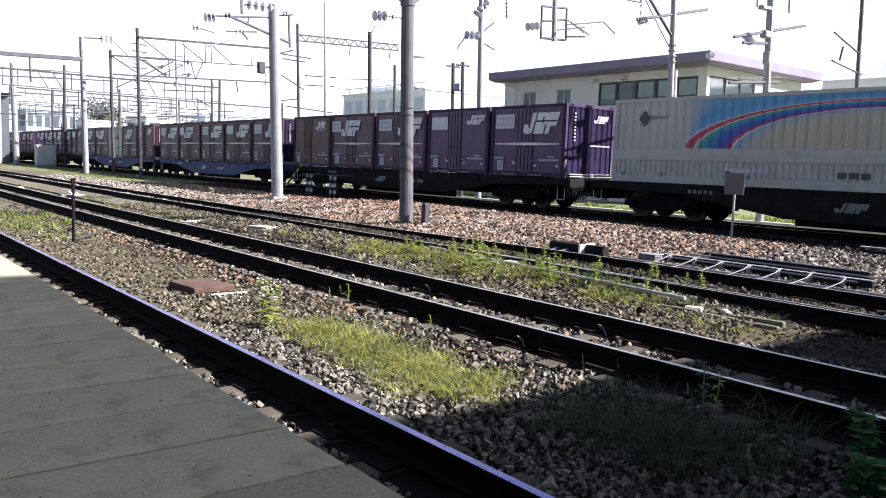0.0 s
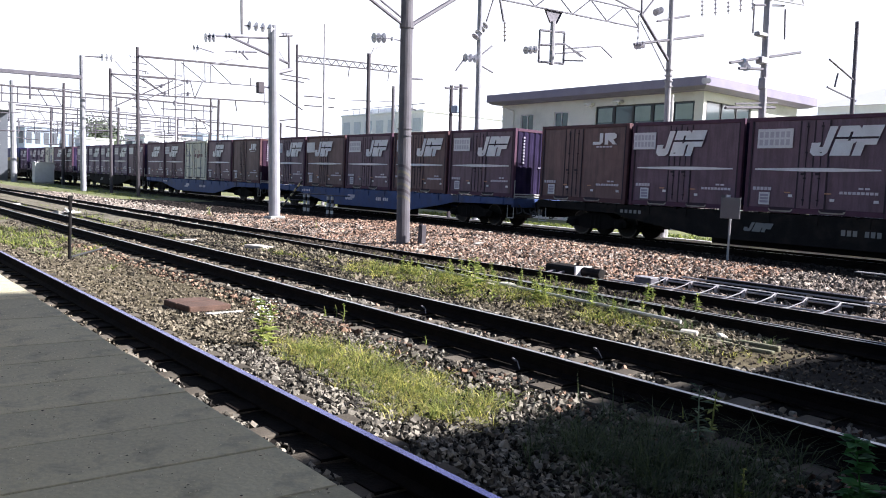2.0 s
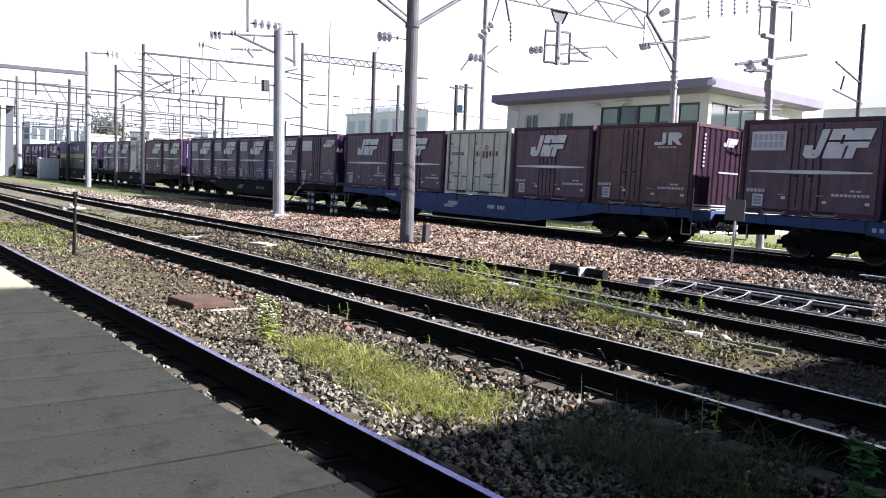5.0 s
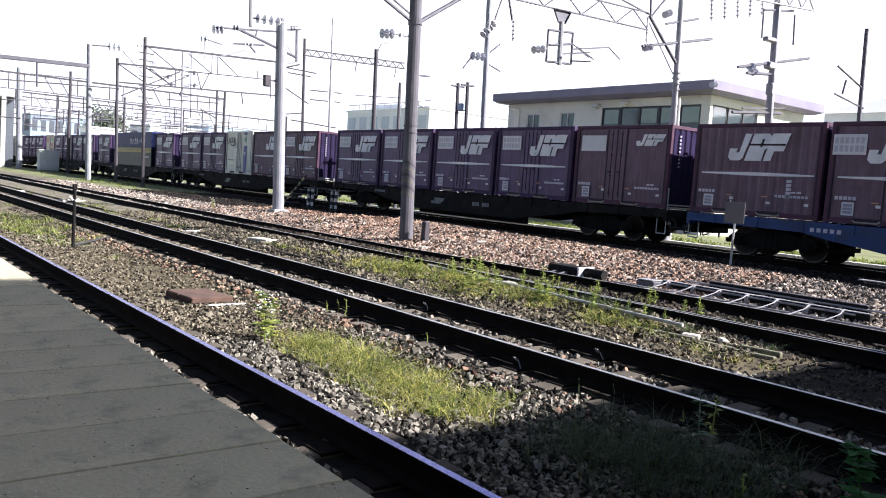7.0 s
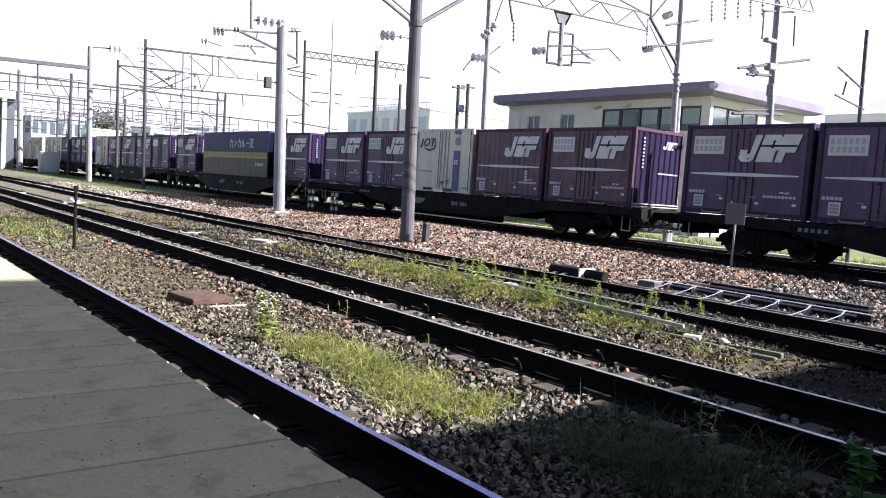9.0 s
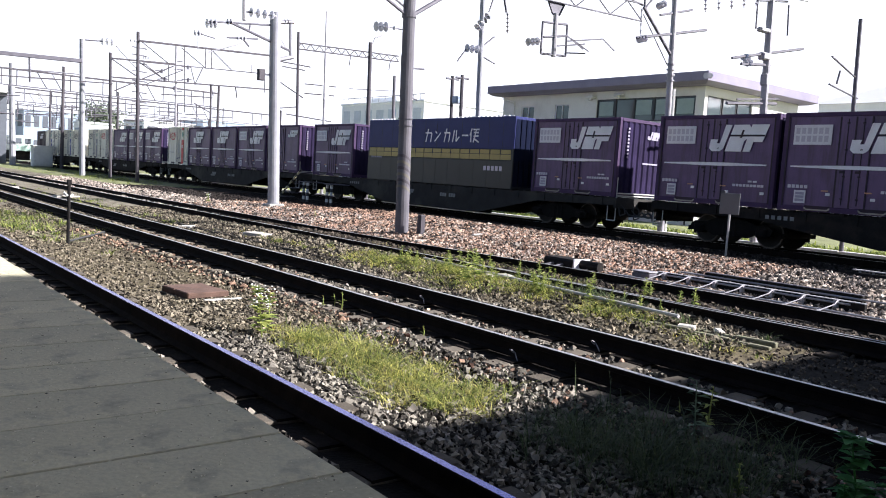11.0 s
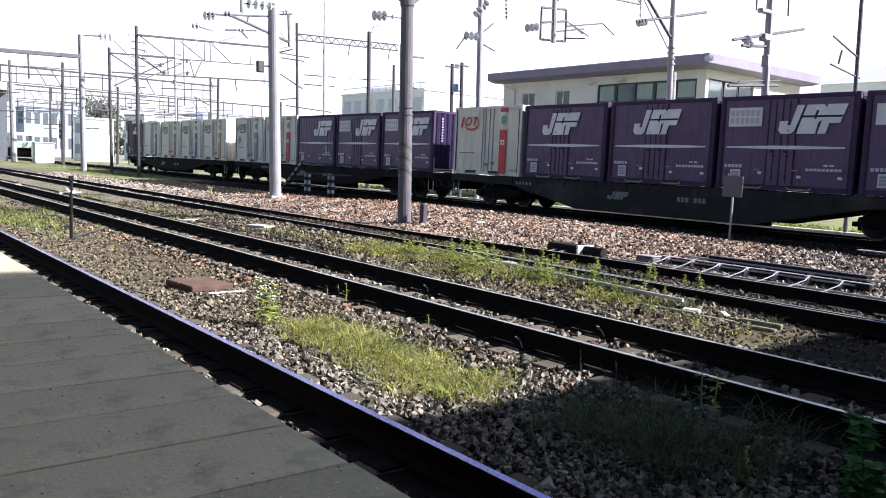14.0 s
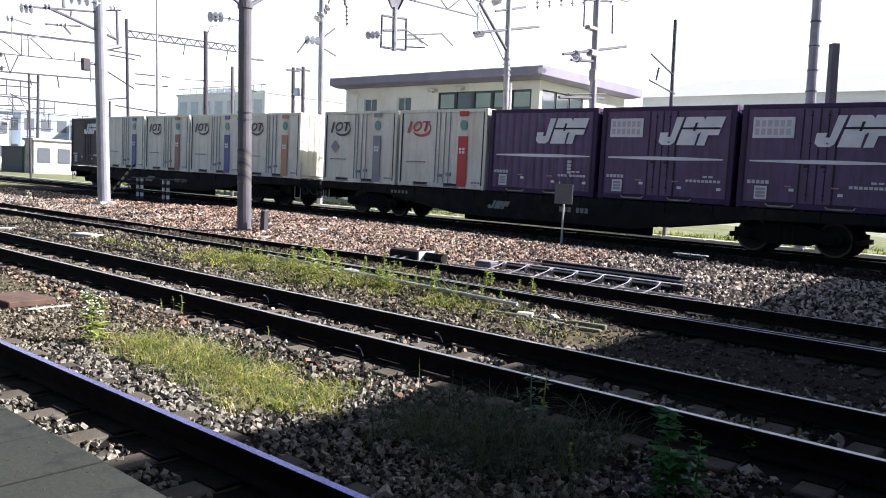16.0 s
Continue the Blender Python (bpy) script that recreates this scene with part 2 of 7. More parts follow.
    wall_cream=mat("wall_cream", (0.76, 0.745, 0.69), (0.86, 0.84, 0.78), 0.8, 25, 0.9, bump=0.1, stain=(0.54, 0.52, 0.47), stain_scale=0.4),
    roof_mauve=mat("roof_mauve", (0.20, 0.175, 0.245), (0.29, 0.26, 0.35), 1, 20, 0.6, bump=0.1),
    far_wall=paint("far_wall", (0.88, 0.89, 0.91), 0.8, 0.04),
    far_pane=paint("far_pane", (0.56, 0.61, 0.68), 0.5, 0.1),
    far_blue=paint("far_blue", (0.33, 0.40, 0.49), 0.6, 0.08),
    far_roof=paint("far_roof", (0.50, 0.50, 0.55), 0.6, 0.05),
    far_dark=paint("far_dark", (0.10, 0.11, 0.13), 0.7),
    train_steel=paint("train_steel", (0.55, 0.57, 0.58), 0.4, metal=0.4),
    train_green=paint("train_green", (0.42, 0.58, 0.49), 0.5),
    cabinet_pale=paint("cabinet_pale", (0.66, 0.66, 0.65), 0.6, stain=(0.45, 0.44, 0.42)),
    cabinet=paint("cabinet", (0.40, 0.40, 0.41), 0.6),
)


def glass_dark(name, c):
    m = bpy.data.materials.new(name)
    m.use_nodes = True
    b = m.node_tree.nodes["Principled BSDF"]
    b.inputs["Base Color"].default_value = (*c, 1)
    b.inputs["Roughness"].default_value = 0.06
    b.inputs["Specular IOR Level"].default_value = 0.9
    return m


M["glass"] = glass_dark("glass", (0.07, 0.09, 0.10))
M["blind"] = paint("blind", (0.34, 0.42, 0.40), 0.7)


def mural():
    """Painted ribbed side: sky blue fading to pale yellow, crossed by a rainbow arc; the rest light grey."""
    m = bpy.data.materials.new("mural")
    m.use_nodes = True
    nt = m.node_tree
    n, l = nt.nodes, nt.links
    b = n["Principled BSDF"]
    b.inputs["Roughness"].default_value = 0.5
    tc = n.new("ShaderNodeTexCoord")
    sep = n.new("ShaderNodeSeparateXYZ")
    l.new(tc.outputs["Object"], sep.inputs[0])

    def math_node(op, a, c, d=None):
        q = n.new("ShaderNodeMath")
        q.operation = op
        for i, v in enumerate((a, c, d)):
            if v is None:
                continue
            if isinstance(v, (int, float)):
                q.inputs[i].default_value = v
            else:
                l.new(v, q.inputs[i])
        return q.outputs[0]
    yy, zz = sep.outputs["Y"], sep.outputs["Z"]
    # the bow lies between two half ellipses about one centre; band: 0 at its inner edge, 1 at its outer edge
    def oval(a, b):
        dy = math_node("DIVIDE", math_node("ADD", yy, 3.0), a)
        dz = math_node("DIVIDE", math_node("SUBTRACT", zz, 0.9), b)
        return math_node("SQRT", math_node("ADD", math_node("MULTIPLY", dy, dy), math_node("MULTIPLY", dz, dz)), 0.0)
    outer, inner = oval(5.05, 1.29), oval(3.65, 1.09)
    band = math_node("DIVIDE", math_node("SUBTRACT", inner, 1.0), math_node("SUBTRACT", inner, outer))
    ramp = n.new("ShaderNodeValToRGB")
    e = ramp.color_ramp
    e.interpolation = "LINEAR"
    stops = [(-1.0, (0.50, 0.48, 0.38)), (-0.6, (0.44, 0.46, 0.44)), (-0.22, (0.28, 0.42, 0.52)), (-0.12, (0.26, 0.38, 0.54)), (-0.09, (0.66, 0.64, 0.64)), (-0.03, (0.66, 0.62, 0.62)), (0.0, (0.46, 0.05, 0.10)), (0.10, (0.30, 0.06, 0.22)),
             (0.18, (0.07, 0.07, 0.36)), (0.45, (0.04, 0.13, 0.46)), (0.68, (0.03, 0.28, 0.44)), (0.80, (0.10, 0.34, 0.24)), (0.86, (0.64, 0.62, 0.60)), (0.90, (0.50, 0.06, 0.10)), (1.02, (0.46, 0.06, 0.12)), (1.07, (0.66, 0.63, 0.64)), (1.12, (0.16, 0.38, 0.62)),
             (1.5, (0.10, 0.32, 0.60)), (2.0, (0.16, 0.40, 0.62))]
    while len(e.elements) < len(stops):
        e.elements.new(0.5)
    for el, (p, c) in zip(e.elements, stops):
        el.position, el.color = (p + 1.0) / 3.0, (*c, 1)
    l.new(math_node("DIVIDE", math_node("ADD", band, 1.0), 3.0), ramp.inputs["Fac"])
    # inside the painted field, whose edge is sharp at its foot and fades higher up
    fade = math_node("DIVIDE", math_node("SUBTRACT", 2.08, yy), math_node("ADD", 0.03, math_node("MULTIPLY", math_node("MAXIMUM", math_node("SUBTRACT", zz, 1.10), 0.0), 0.75)))
    edge = math_node("MINIMUM", math_node("MAXIMUM", fade, 0.0), 1.0)
    inside = math_node("MULTIPLY", edge, math_node("GREATER_THAN", zz, 1.01))
    mix = n.new("ShaderNodeMix")
    mix.data_type = "RGBA"
    l.new(inside, mix.inputs["Factor"])
    no = n.new("ShaderNodeTexNoise")
    no.inputs["Scale"].default_value = 2.0
    l.new(tc.outputs["Object"], no.inputs["Vector"])
    g = n.new("ShaderNodeValToRGB")
    g.color_ramp.elements[0].color, g.color_ramp.elements[1].color = (0.44, 0.43, 0.42, 1), (0.58, 0.57, 0.56, 1)
    l.new(no.outputs["Fac"], g.inputs["Fac"])
    l.new(g.outputs[0], mix.inputs["A"])
    l.new(ramp.outputs[0], mix.inputs["B"])
    l.new(mix.outputs["Result"], b.inputs["Base Color"])
    return m


M["mural"] = mural()
# frame paint: body colours darkened, so that sunlit corner posts stay dim
for key, c in (("purple", (0.066, 0.038, 0.092)), ("maroon", (0.096, 0.046, 0.076)), ("redbrown", (0.108, 0.056, 0.062))):
    M["frame_" + key] = paint("frame_" + key, c, 0.7, 0.2, spec=0.2)


# ---- helpers of this scene ----
def thing(name, label, category, m=None, group="", kind=""):
    ob = tagged(new(name), label, category, group, kind)
    ob.empty_display_size = 0.2
    if m is not None:
        ob.matrix_basis = m
    return ob


def part(name, bm, material, parent=None, label="", smooth=False, m=None):
    me = bpy.data.meshes.new(name)
    bmesh.ops.recalc_face_normals(bm, faces=bm.faces)
    bm.to_mesh(me)
    bm.free()
    for mm in (material if isinstance(material, (list, tuple)) else [material]):
        me.materials.append(M[mm])
    if smooth:
        me.polygons.foreach_set("use_smooth", [True] * len(me.polygons))
    ob = new(name, me)
    if parent is not None:
        ob.parent = parent
    if m is not None:
        ob.matrix_basis = m
    if label:
        ob["label"] = label
    return ob


def again(ob, m, parent=None):
    """The same mesh once more, as an object of its own."""
    o = new(ob.name.split(".")[0], ob.data)
    o.parent = parent if parent is not None else ob.parent
    o.matrix_basis = m
    return o


def box(bm, x0, x1, y0, y1, z0, z1, bevel=0.0, mi=0):
    r = bmesh.ops.create_cube(bm, size=1.0)
    vs = r["verts"]
    for v in vs:
        v.co = Vector(((x0 + x1) / 2 + v.co.x * (x1 - x0), (y0 + y1) / 2 + v.co.y * (y1 - y0), (z0 + z1) / 2 + v.co.z * (z1 - z0)))
    fs = {f for v in vs for f in v.link_faces}
    if mi:
        for f in fs:
            f.material_index = mi
    if bevel:
        es = list({e for v in vs for e in v.link_edges})
        bmesh.ops.bevel(bm, geom=es, offset=bevel, segments=1, affect="EDGES")
    return bm


def tube(bm, p, q, r0, r1=None, seg=8, mi=0):
    p, q = Vector(p), Vector(q)
    r1 = r0 if r1 is None else r1
    d = q - p
    m = Matrix.Translation((p + q) / 2) @ d.to_track_quat("Z", "Y").to_matrix().to_4x4()
    r = bmesh.ops.create_cone(bm, cap_ends=True, segments=seg, radius1=r0, radius2=r1, depth=d.length, matrix=m)
    if mi:
        for f in {f for v in r["verts"] for f in v.link_faces}:
            f.material_index = mi
    return bm


def poly(bm, pts, depth, axis=Vector((-1, 0, 0))):
    """A flat outline made into a plate, standing depth proud along the axis."""
    a = [bm.verts.new(p) for p in pts]
    b = [bm.verts.new(Vector(p) + axis * depth) for p in pts]
    n = len(pts)
    bm.faces.new(b)
    for i in range(n):
        bm.faces.new((a[i], a[(i + 1) % n], b[(i + 1) % n], b[i]))
    return bm


def extrude_profile(bm, pts, y0, y1, mis=None, steps=1):
    """A closed outline in x, z, carried along y."""
    n = len(pts)
    rings = []
    for k in range(steps + 1):
        y = y0 + (y1 - y0) * k / steps
        rings.append([bm.verts.new((x, y, z)) for x, z in pts])
    for a, b in zip(rings, rings[1:]):
        for i in range(n):
            f = bm.faces.new((a[i], a[(i + 1) % n], b[(i + 1) % n], b[i]))
            if mis:
                f.material_index = mis[i]
    bm.faces.new(rings[0])
    bm.faces.new(rings[-1][::-1])
    return bm


B = bmesh.new


def ground_z(x, y=17.0):
    """Height of the ballast and soil across the tracks; a bank of spare ballast lies between the third and the freight track."""
    xs = [-400, -30, -12, 0.5, 1.0, 3.1, 3.5, 4.5, 4.9, 6.9, 7.3, 8.2, 8.7, 10.5, 10.8, 11.2, 11.7, 12.4, 19.3, 19.6, 22.4, 23.2, 24.6, 30, 60, 400]
    zs = [-0.3, -0.3, -0.3, -0.3, -0.2, -0.2, -0.26, -0.26, -0.2, -0.2, -0.24, -0.22, -0.2, -0.2, -0.2, -0.2, -0.15, -0.09, -0.03, -0.04, -0.04, -0.14, -0.12, -0.1, -0.1, -0.1]
    bank = np.interp(x, [12.0, 12.5, 13.6, 14.9, 15.6, 16.3, 17.2], [0.0, 0.03, 0.17, 0.27, 0.27, 0.15, 0.0])
    silt = np.interp(x, [7.7, 8.6, 10.3, 10.6], [0.0, 0.10, 0.12, 0.0]) * np.interp(y, [4.5, 7.0, 18.0, 24.0], [0.0, 1.0, 1.0, 0.3])
    return np.interp(x, xs, zs) + silt + bank * np.interp(y, [0, 8, 13, 22, 26, 31, 46], [0.55, 0.7, 0.95, 1.1, 0.5, 0.25, 0.1])


def build_ground():
    xs = np.unique(np.concatenate([[-500, -200, -80, -30, -12, -3], np.arange(0.4, 24.6, 0.15), [26, 28, 30, 33, 40, 50, 70, 110, 200, 400, 900]]))
    ys = np.unique(np.concatenate([[-300, -120, -50, -20, -8], np.arange(-4, 40, 0.6), np.arange(40, 90, 3), [100, 120, 150, 200, 300, 500, 900, 1600]]))
    nx, ny = len(xs), len(ys)
    X, Y = np.meshgrid(xs, ys, indexing="ij")
    rng = np.random.default_rng(4)
    Z = ground_z(X, Y) + np.where((X > 0.9) & (X < 23) & (Y < 60), rng.normal(0, 0.008, X.shape), 0)
    verts = np.stack([X, Y, Z], -1).reshape(-1, 3)
    faces, mats = [], []
    for i in range(nx - 1):
        xm = (xs[i] + xs[i + 1]) / 2
        for j in range(ny - 1):
            ym = (ys[j] + ys[j + 1]) / 2
            faces.append((i * ny + j, (i + 1) * ny + j, (i + 1) * ny + j + 1, i * ny + j + 1))
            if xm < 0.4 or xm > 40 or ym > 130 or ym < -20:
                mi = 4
            elif xm > 24.2 or (13.2 < xm < 19.0 and ym > 46) or (3.6 < xm < 4.4 and ym > 17):
                mi = 3
            elif (0.9 < xm < 11.0 and ym > 24 or 11.0 < xm < 13.2 and ym > 31) and not any(-0.24 < xm - r < 0.12 for r in (1.474, 2.606, 5.319, 6.451, 9.33, 10.46)):
                mi = 6
            # dark ground also paints in the rails' shadow strips and the train's shade
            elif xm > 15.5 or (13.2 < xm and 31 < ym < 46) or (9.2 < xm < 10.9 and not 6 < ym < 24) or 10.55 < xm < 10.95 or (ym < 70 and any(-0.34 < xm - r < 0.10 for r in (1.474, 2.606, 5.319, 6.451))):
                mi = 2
            elif 11.2 < xm < 15.5 and ym < 46:
                mi = 1
            # soil stops at the bridge's shade; darker ground beyond paints the shade in
            elif (3.0 < xm < 4.8 and ym > 7.6) or (7.2 < xm < 9.2 and 4.4 < ym < 9.0):
                mi = 5
            else:
                mi = 0
            mats.append(mi)
    me = bpy.data.meshes.new("ground")
    me.from_pydata(verts.tolist(), [], faces)
    for k in ("ground_near", "ground_mound", "ground_oily", "ground_grass", "ground_far", "ground_soil", "ground_gravel"):
        me.materials.append(M[k])
    me.polygons.foreach_set("material_index", mats)
    tagged(new("ground", me), "gravelly railway yard ground with ballast, soil and dry grass", "ground", kind="structure")


def stones(name, label, xr, yr, count, size, material, seed, clear=()):
    """Angular ballast stones strewn over the ground, too many to count. clear: track centres whose sleepers stay bare."""
    rng = np.random.default_rng(seed)
    x = rng.uniform(*xr, count)
    y = rng.uniform(*yr, count)
    keep = np.ones(count, bool)
    for c in clear:
        on_sleeper = (np.abs(x - c) < 1.02) & (np.abs((y + 0.3) % 0.6 - 0.3) < 0.115)
        keep &= ~(on_sleeper & (rng.random(count) < 0.93))
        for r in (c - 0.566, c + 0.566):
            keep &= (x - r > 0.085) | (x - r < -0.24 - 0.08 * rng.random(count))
    x, y = x[keep], y[keep]
    n = len(x)
    # broken cubes with uneven corners
    base = np.array([(x, y, z) for x in (-1, 1) for y in (-1, 1) for z in (-1, 1)], float) * 0.64
    tri = np.array([(0, 1, 3), (0, 3, 2), (4, 6, 7), (4, 7, 5), (0, 4, 5), (0, 5, 1), (2, 3, 7), (2, 7, 6), (0, 2, 6), (0, 6, 4), (1, 5, 7), (1, 7, 3)])
    s = rng.uniform(0.6, 1.3, (n, 1, 3)) * rng.lognormal(-0.05, 0.28, (n, 1, 1)) * size * np.array([1.1, 1, 0.8])
    v = base[None] * s * rng.uniform(0.55, 1.25, (n, 8, 1)) + rng.normal(0, 0.10, (n, 8, 3)) * s
    q = rng.normal(0, 1, (n, 4))
    q /= np.linalg.norm(q, axis=1)[:, None]
    w, a, b, c = q.T
    R = np.stack([1 - 2 * (b * b + c * c), 2 * (a * b - w * c), 2 * (a * c + w * b), 2 * (a * b + w * c), 1 - 2 * (a * a + c * c), 2 * (b * c - w * a),
                  2 * (a * c - w * b), 2 * (b * c + w * a), 1 - 2 * (a * a + b * b)], -1).reshape(n, 3, 3)
    v = np.einsum("nij,nkj->nki", R, v)
    v[..., 0] += x[:, None]
    v[..., 1] += y[:, None]
    v[..., 2] += (ground_z(x, y) + rng.uniform(0.0, 0.9, n) * size)[:, None]
    f = (tri[None] + 8 * np.arange(n)[:, None, None]).reshape(-1, 3)
    return raw_mesh(name, label, "ballast", v.reshape(-1, 3), f, material)


def raw_mesh(name, label, category, v, f, material, kind="stuff"):
    me = bpy.data.meshes.new(name)
    nf, k = f.shape
    me.vertices.add(len(v))
    me.vertices.foreach_set("co", np.ascontiguousarray(v, np.float32).ravel())
    me.loops.add(nf * k)
    me.loops.foreach_set("vertex_index", np.ascontiguousarray(f, np.int32).ravel())
    me.polygons.add(nf)
    me.polygons.foreach_set("loop_start", np.arange(nf, dtype=np.int32) * k)
    me.update(calc_edges=True)
    me.shade_flat()
    me.materials.append(M[material])
    return tagged(new(name, me), label, category, kind=kind)



def grit(name, label, count, size, material, seed):
    """Fine flat grains lying on the platform's edge slabs."""
    rng = np.random.default_rng(seed)
    x, y = rng.uniform(-0.4, 0.56, count), rng.uniform(0.5, 6.0, count)
    s = size * rng.lognormal(0, 0.35, count)
    base = np.array([(1, 0, 0), (0.2, 0.8, 0), (-0.9, 0.3, 0), (-0.2, -0.9, 0), (0, 0, 0.3)])
    v = base[None] * s[:, None, None] * rng.uniform(0.6, 1.4, (count, 5, 1)) + np.stack([x, y, np.full(count, 1.0815)], -1)[:, None]
    f = (np.array([(0, 1, 4), (1, 2, 4), (2, 3, 4), (3, 0, 4)])[None] + 5 * np.arange(count)[:, None, None]).reshape(-1, 3)
    return raw_mesh(name, label, "grit", v.reshape(-1, 3), f, material)


def blades(name, label, spots, material, seed, height=0.2, width=0.004, clump=26):
    """Grass: bent blades round the given spots (x, y, spread along x, spread along y, count)."""
    rng = np.random.default_rng(seed)
    xs, ys = [], []
    for x, y, sx, sy, n in spots:
        tufts = max(3, n // clump)
        k = rng.integers(0, tufts, n)
        tight = rng.uniform(0.012, 0.085, tufts)[k] * (1 + 2 * (sy > 1.5))
        xs.append(rng.normal(x, sx, tufts)[k] + rng.normal(0, 1, n) * tight)
        ys.append(rng.normal(y, sy, tufts)[k] + rng.normal(0, 1, n) * tight)
    x, y = np.concatenate(xs), np.concatenate(ys)
    n = len(x)
    h = height * rng.uniform(0.25, 1.0, n) * rng.choice([0.6, 1.0, 1.35], n, p=[0.5, 0.38, 0.12])
    a = rng.uniform(0, 2 * np.pi, n)
    w = width * rng.uniform(0.6, 1.5, n)
    lean = h * rng.uniform(0.2, 2.8, n)
    d = np.stack([np.cos(a), np.sin(a)], -1)
    s = np.stack([-np.sin(a), np.cos(a)], -1) * w[:, None]
    z0 = ground_z(x, y) - 0.01
    p = np.stack([x, y], -1)
    v = np.zeros((n, 5, 3))
    for i, (k, e, t) in enumerate(((0, 1, 0), (0, -1, 0), (0.35, 0.8, 0.6), (0.35, -0.8, 0.6), (1.0, 0, 1.0))):
        v[:, i, :2] = p + d * (lean * k)[:, None] + s * e
        v[:, i, 2] = z0 + h * t * (1 - 0.25 * (k == 1.0) * rng.random(n))
    f = (np.array([(0, 1, 3), (0, 3, 2), (2, 3, 4)])[None] + 5 * np.arange(n)[:, None, None]).reshape(-1, 3)
    return raw_mesh(name, label, "grass", v.reshape(-1, 3), f, material)



def build_backdrop():
    """Bright hazy sky low over the horizon, far beyond everything."""
    m = bpy.data.materials.new("sky_haze")
    m.use_nodes = True
    n, l = m.node_tree.nodes, m.node_tree.links
    n.remove(n["Principled BSDF"])
    e = n.new("ShaderNodeEmission")
    e.inputs["Color"].default_value, e.inputs["Strength"].default_value = (0.97, 0.985, 1.0, 1), 0.58
    l.new(e.outputs[0], n["Material Output"].inputs["Surface"])
    M["sky_haze"] = m
    bm = B()
    prev = None
    for i in range(61):
        a = radians(-24 + 2.0 * i)
        v = [bm.verts.new((2200 * math.sin(a), 2200 * math.cos(a), z)) for z in (-40, 760)]
        if prev:
            bm.faces.new((prev[0], v[0], v[1], prev[1]))
        prev = v
    tagged(part("backdrop", bm, "sky_haze"), "bright white hazy sky over the horizon", "sky", kind="structure")


# ---- the tracks ----
TRACKS = (("track_1", 2.04, 0.0), ("track_2", 5.885, 0.0), ("track_3", 9.93, 0.0), ("track_4", 20.83, 0.15))


def rail_profile(c, top):
    """Outline of a rail standing on its foot, 153 mm high, head 65 mm wide."""
    h = [(0.064, -0.165), (0.064, -0.150), (0.011, -0.122), (0.009, -0.048), (0.033, -0.036), (0.033, -0.008), (0.026, 0.0)]
    pts = [(c + x, top + z) for x, z in h] + [(c - x, top + z) for x, z in h[::-1]]
    mis = [0] * len(pts)
    mis[6] = 1
    return pts, mis


def build_track(name, c, top, label, polished, y0=-25.0, y1=230.0, sleepers=(-6.0, 66.0)):
    t = thing(name, label, "railway track", kind="structure")
    for side in (-0.566, 0.566):
        bm = B()
        pts, mis = rail_profile(c + side, top)
        extrude_profile(bm, pts, y0, y1, mis)
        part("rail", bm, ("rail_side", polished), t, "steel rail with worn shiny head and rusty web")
    bm = B()
    box(bm, -1.0, 1.0, -0.105, 0.105, -0.16, 0.0, 0.012)
    # dark pads paint the rails' shadow onto the sleepers
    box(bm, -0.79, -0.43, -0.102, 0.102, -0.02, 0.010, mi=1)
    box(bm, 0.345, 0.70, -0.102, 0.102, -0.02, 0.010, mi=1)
    first = None
    rng = random.Random(int(c * 100))
    y = sleepers[0]
    while y < sleepers[1]:
        m = pose(c + rng.uniform(-0.03, 0.03), y, top - 0.176, 0, 0, rng.uniform(-0.8, 0.8))
        if first is None:
            first = part("sleeper", bm, ("sleeper", "rail_side"), t, m=m)
        else:
            again(first, m)
        y += 0.6
    return t


# ---- platform and the bridge overhead ----
def build_platform():
    p = thing("platform", "low grey asphalt station platform with worn edge slabs", "platform", kind="structure")
    top, edge = 1.08, 0.575
    bm = B()
    box(bm, -5.0, edge - 0.62, -14.0, 60.0, -0.3, top - 0.004)
    part("platform_body", bm, "asphalt", p)
    bm = B()
    box(bm, edge - 0.616, edge - 0.10, -14.0, 60.0, -0.3, top - 0.09)
    part("slab_bed", bm, "ground_near", p, "dark mortar bed under the edge slabs")
    bm = B()
    box(bm, -0.31, 0.31, -0.0927, 0.0927, -0.085, 0.0, 0.0016)
    first = None
    rng = random.Random(3)
    y = 1.115 - 0.189 * 80 + 0.0945
    while y < 30.0:
        m = pose(edge - 0.31 + rng.uniform(-0.004, 0.004), y, top + rng.uniform(-0.0008, 0.0008), 0, 0, rng.uniform(-0.25, 0.25))
        if first is None:
            first = part("slab", bm, "slab", p, m=m)
        else:
            again(first, m)
        y += 0.189
    return p


def build_overbridge():
    """The station bridge over the tracks, behind the view, whose shade lies over the yard."""
    b = thing("station_overbridge", "grey concrete station bridge spanning the tracks and platform", "bridge", kind="structure")
    z0 = 6.3
    y_edge = 4.20 - (z0 + 0.9 + 0.15) * 1.0
    bm = B()
    box(bm, -14.0, 46.0, y_edge - 16.0, y_edge, z0, z0 + 0.9)
    box(bm, -14.0, 46.0, y_edge - 16.0, y_edge - 4.0, z0 + 0.9, z0 + 3.4)
    part("deck", bm, "concrete", b)
    for x in (-3.5, 13.6, 27.0):
        bm = B()
        box(bm, x - 0.4, x + 0.4, y_edge - 9.0, y_edge - 8.2, -0.3, z0)
        part("pier", bm, "concrete", b)


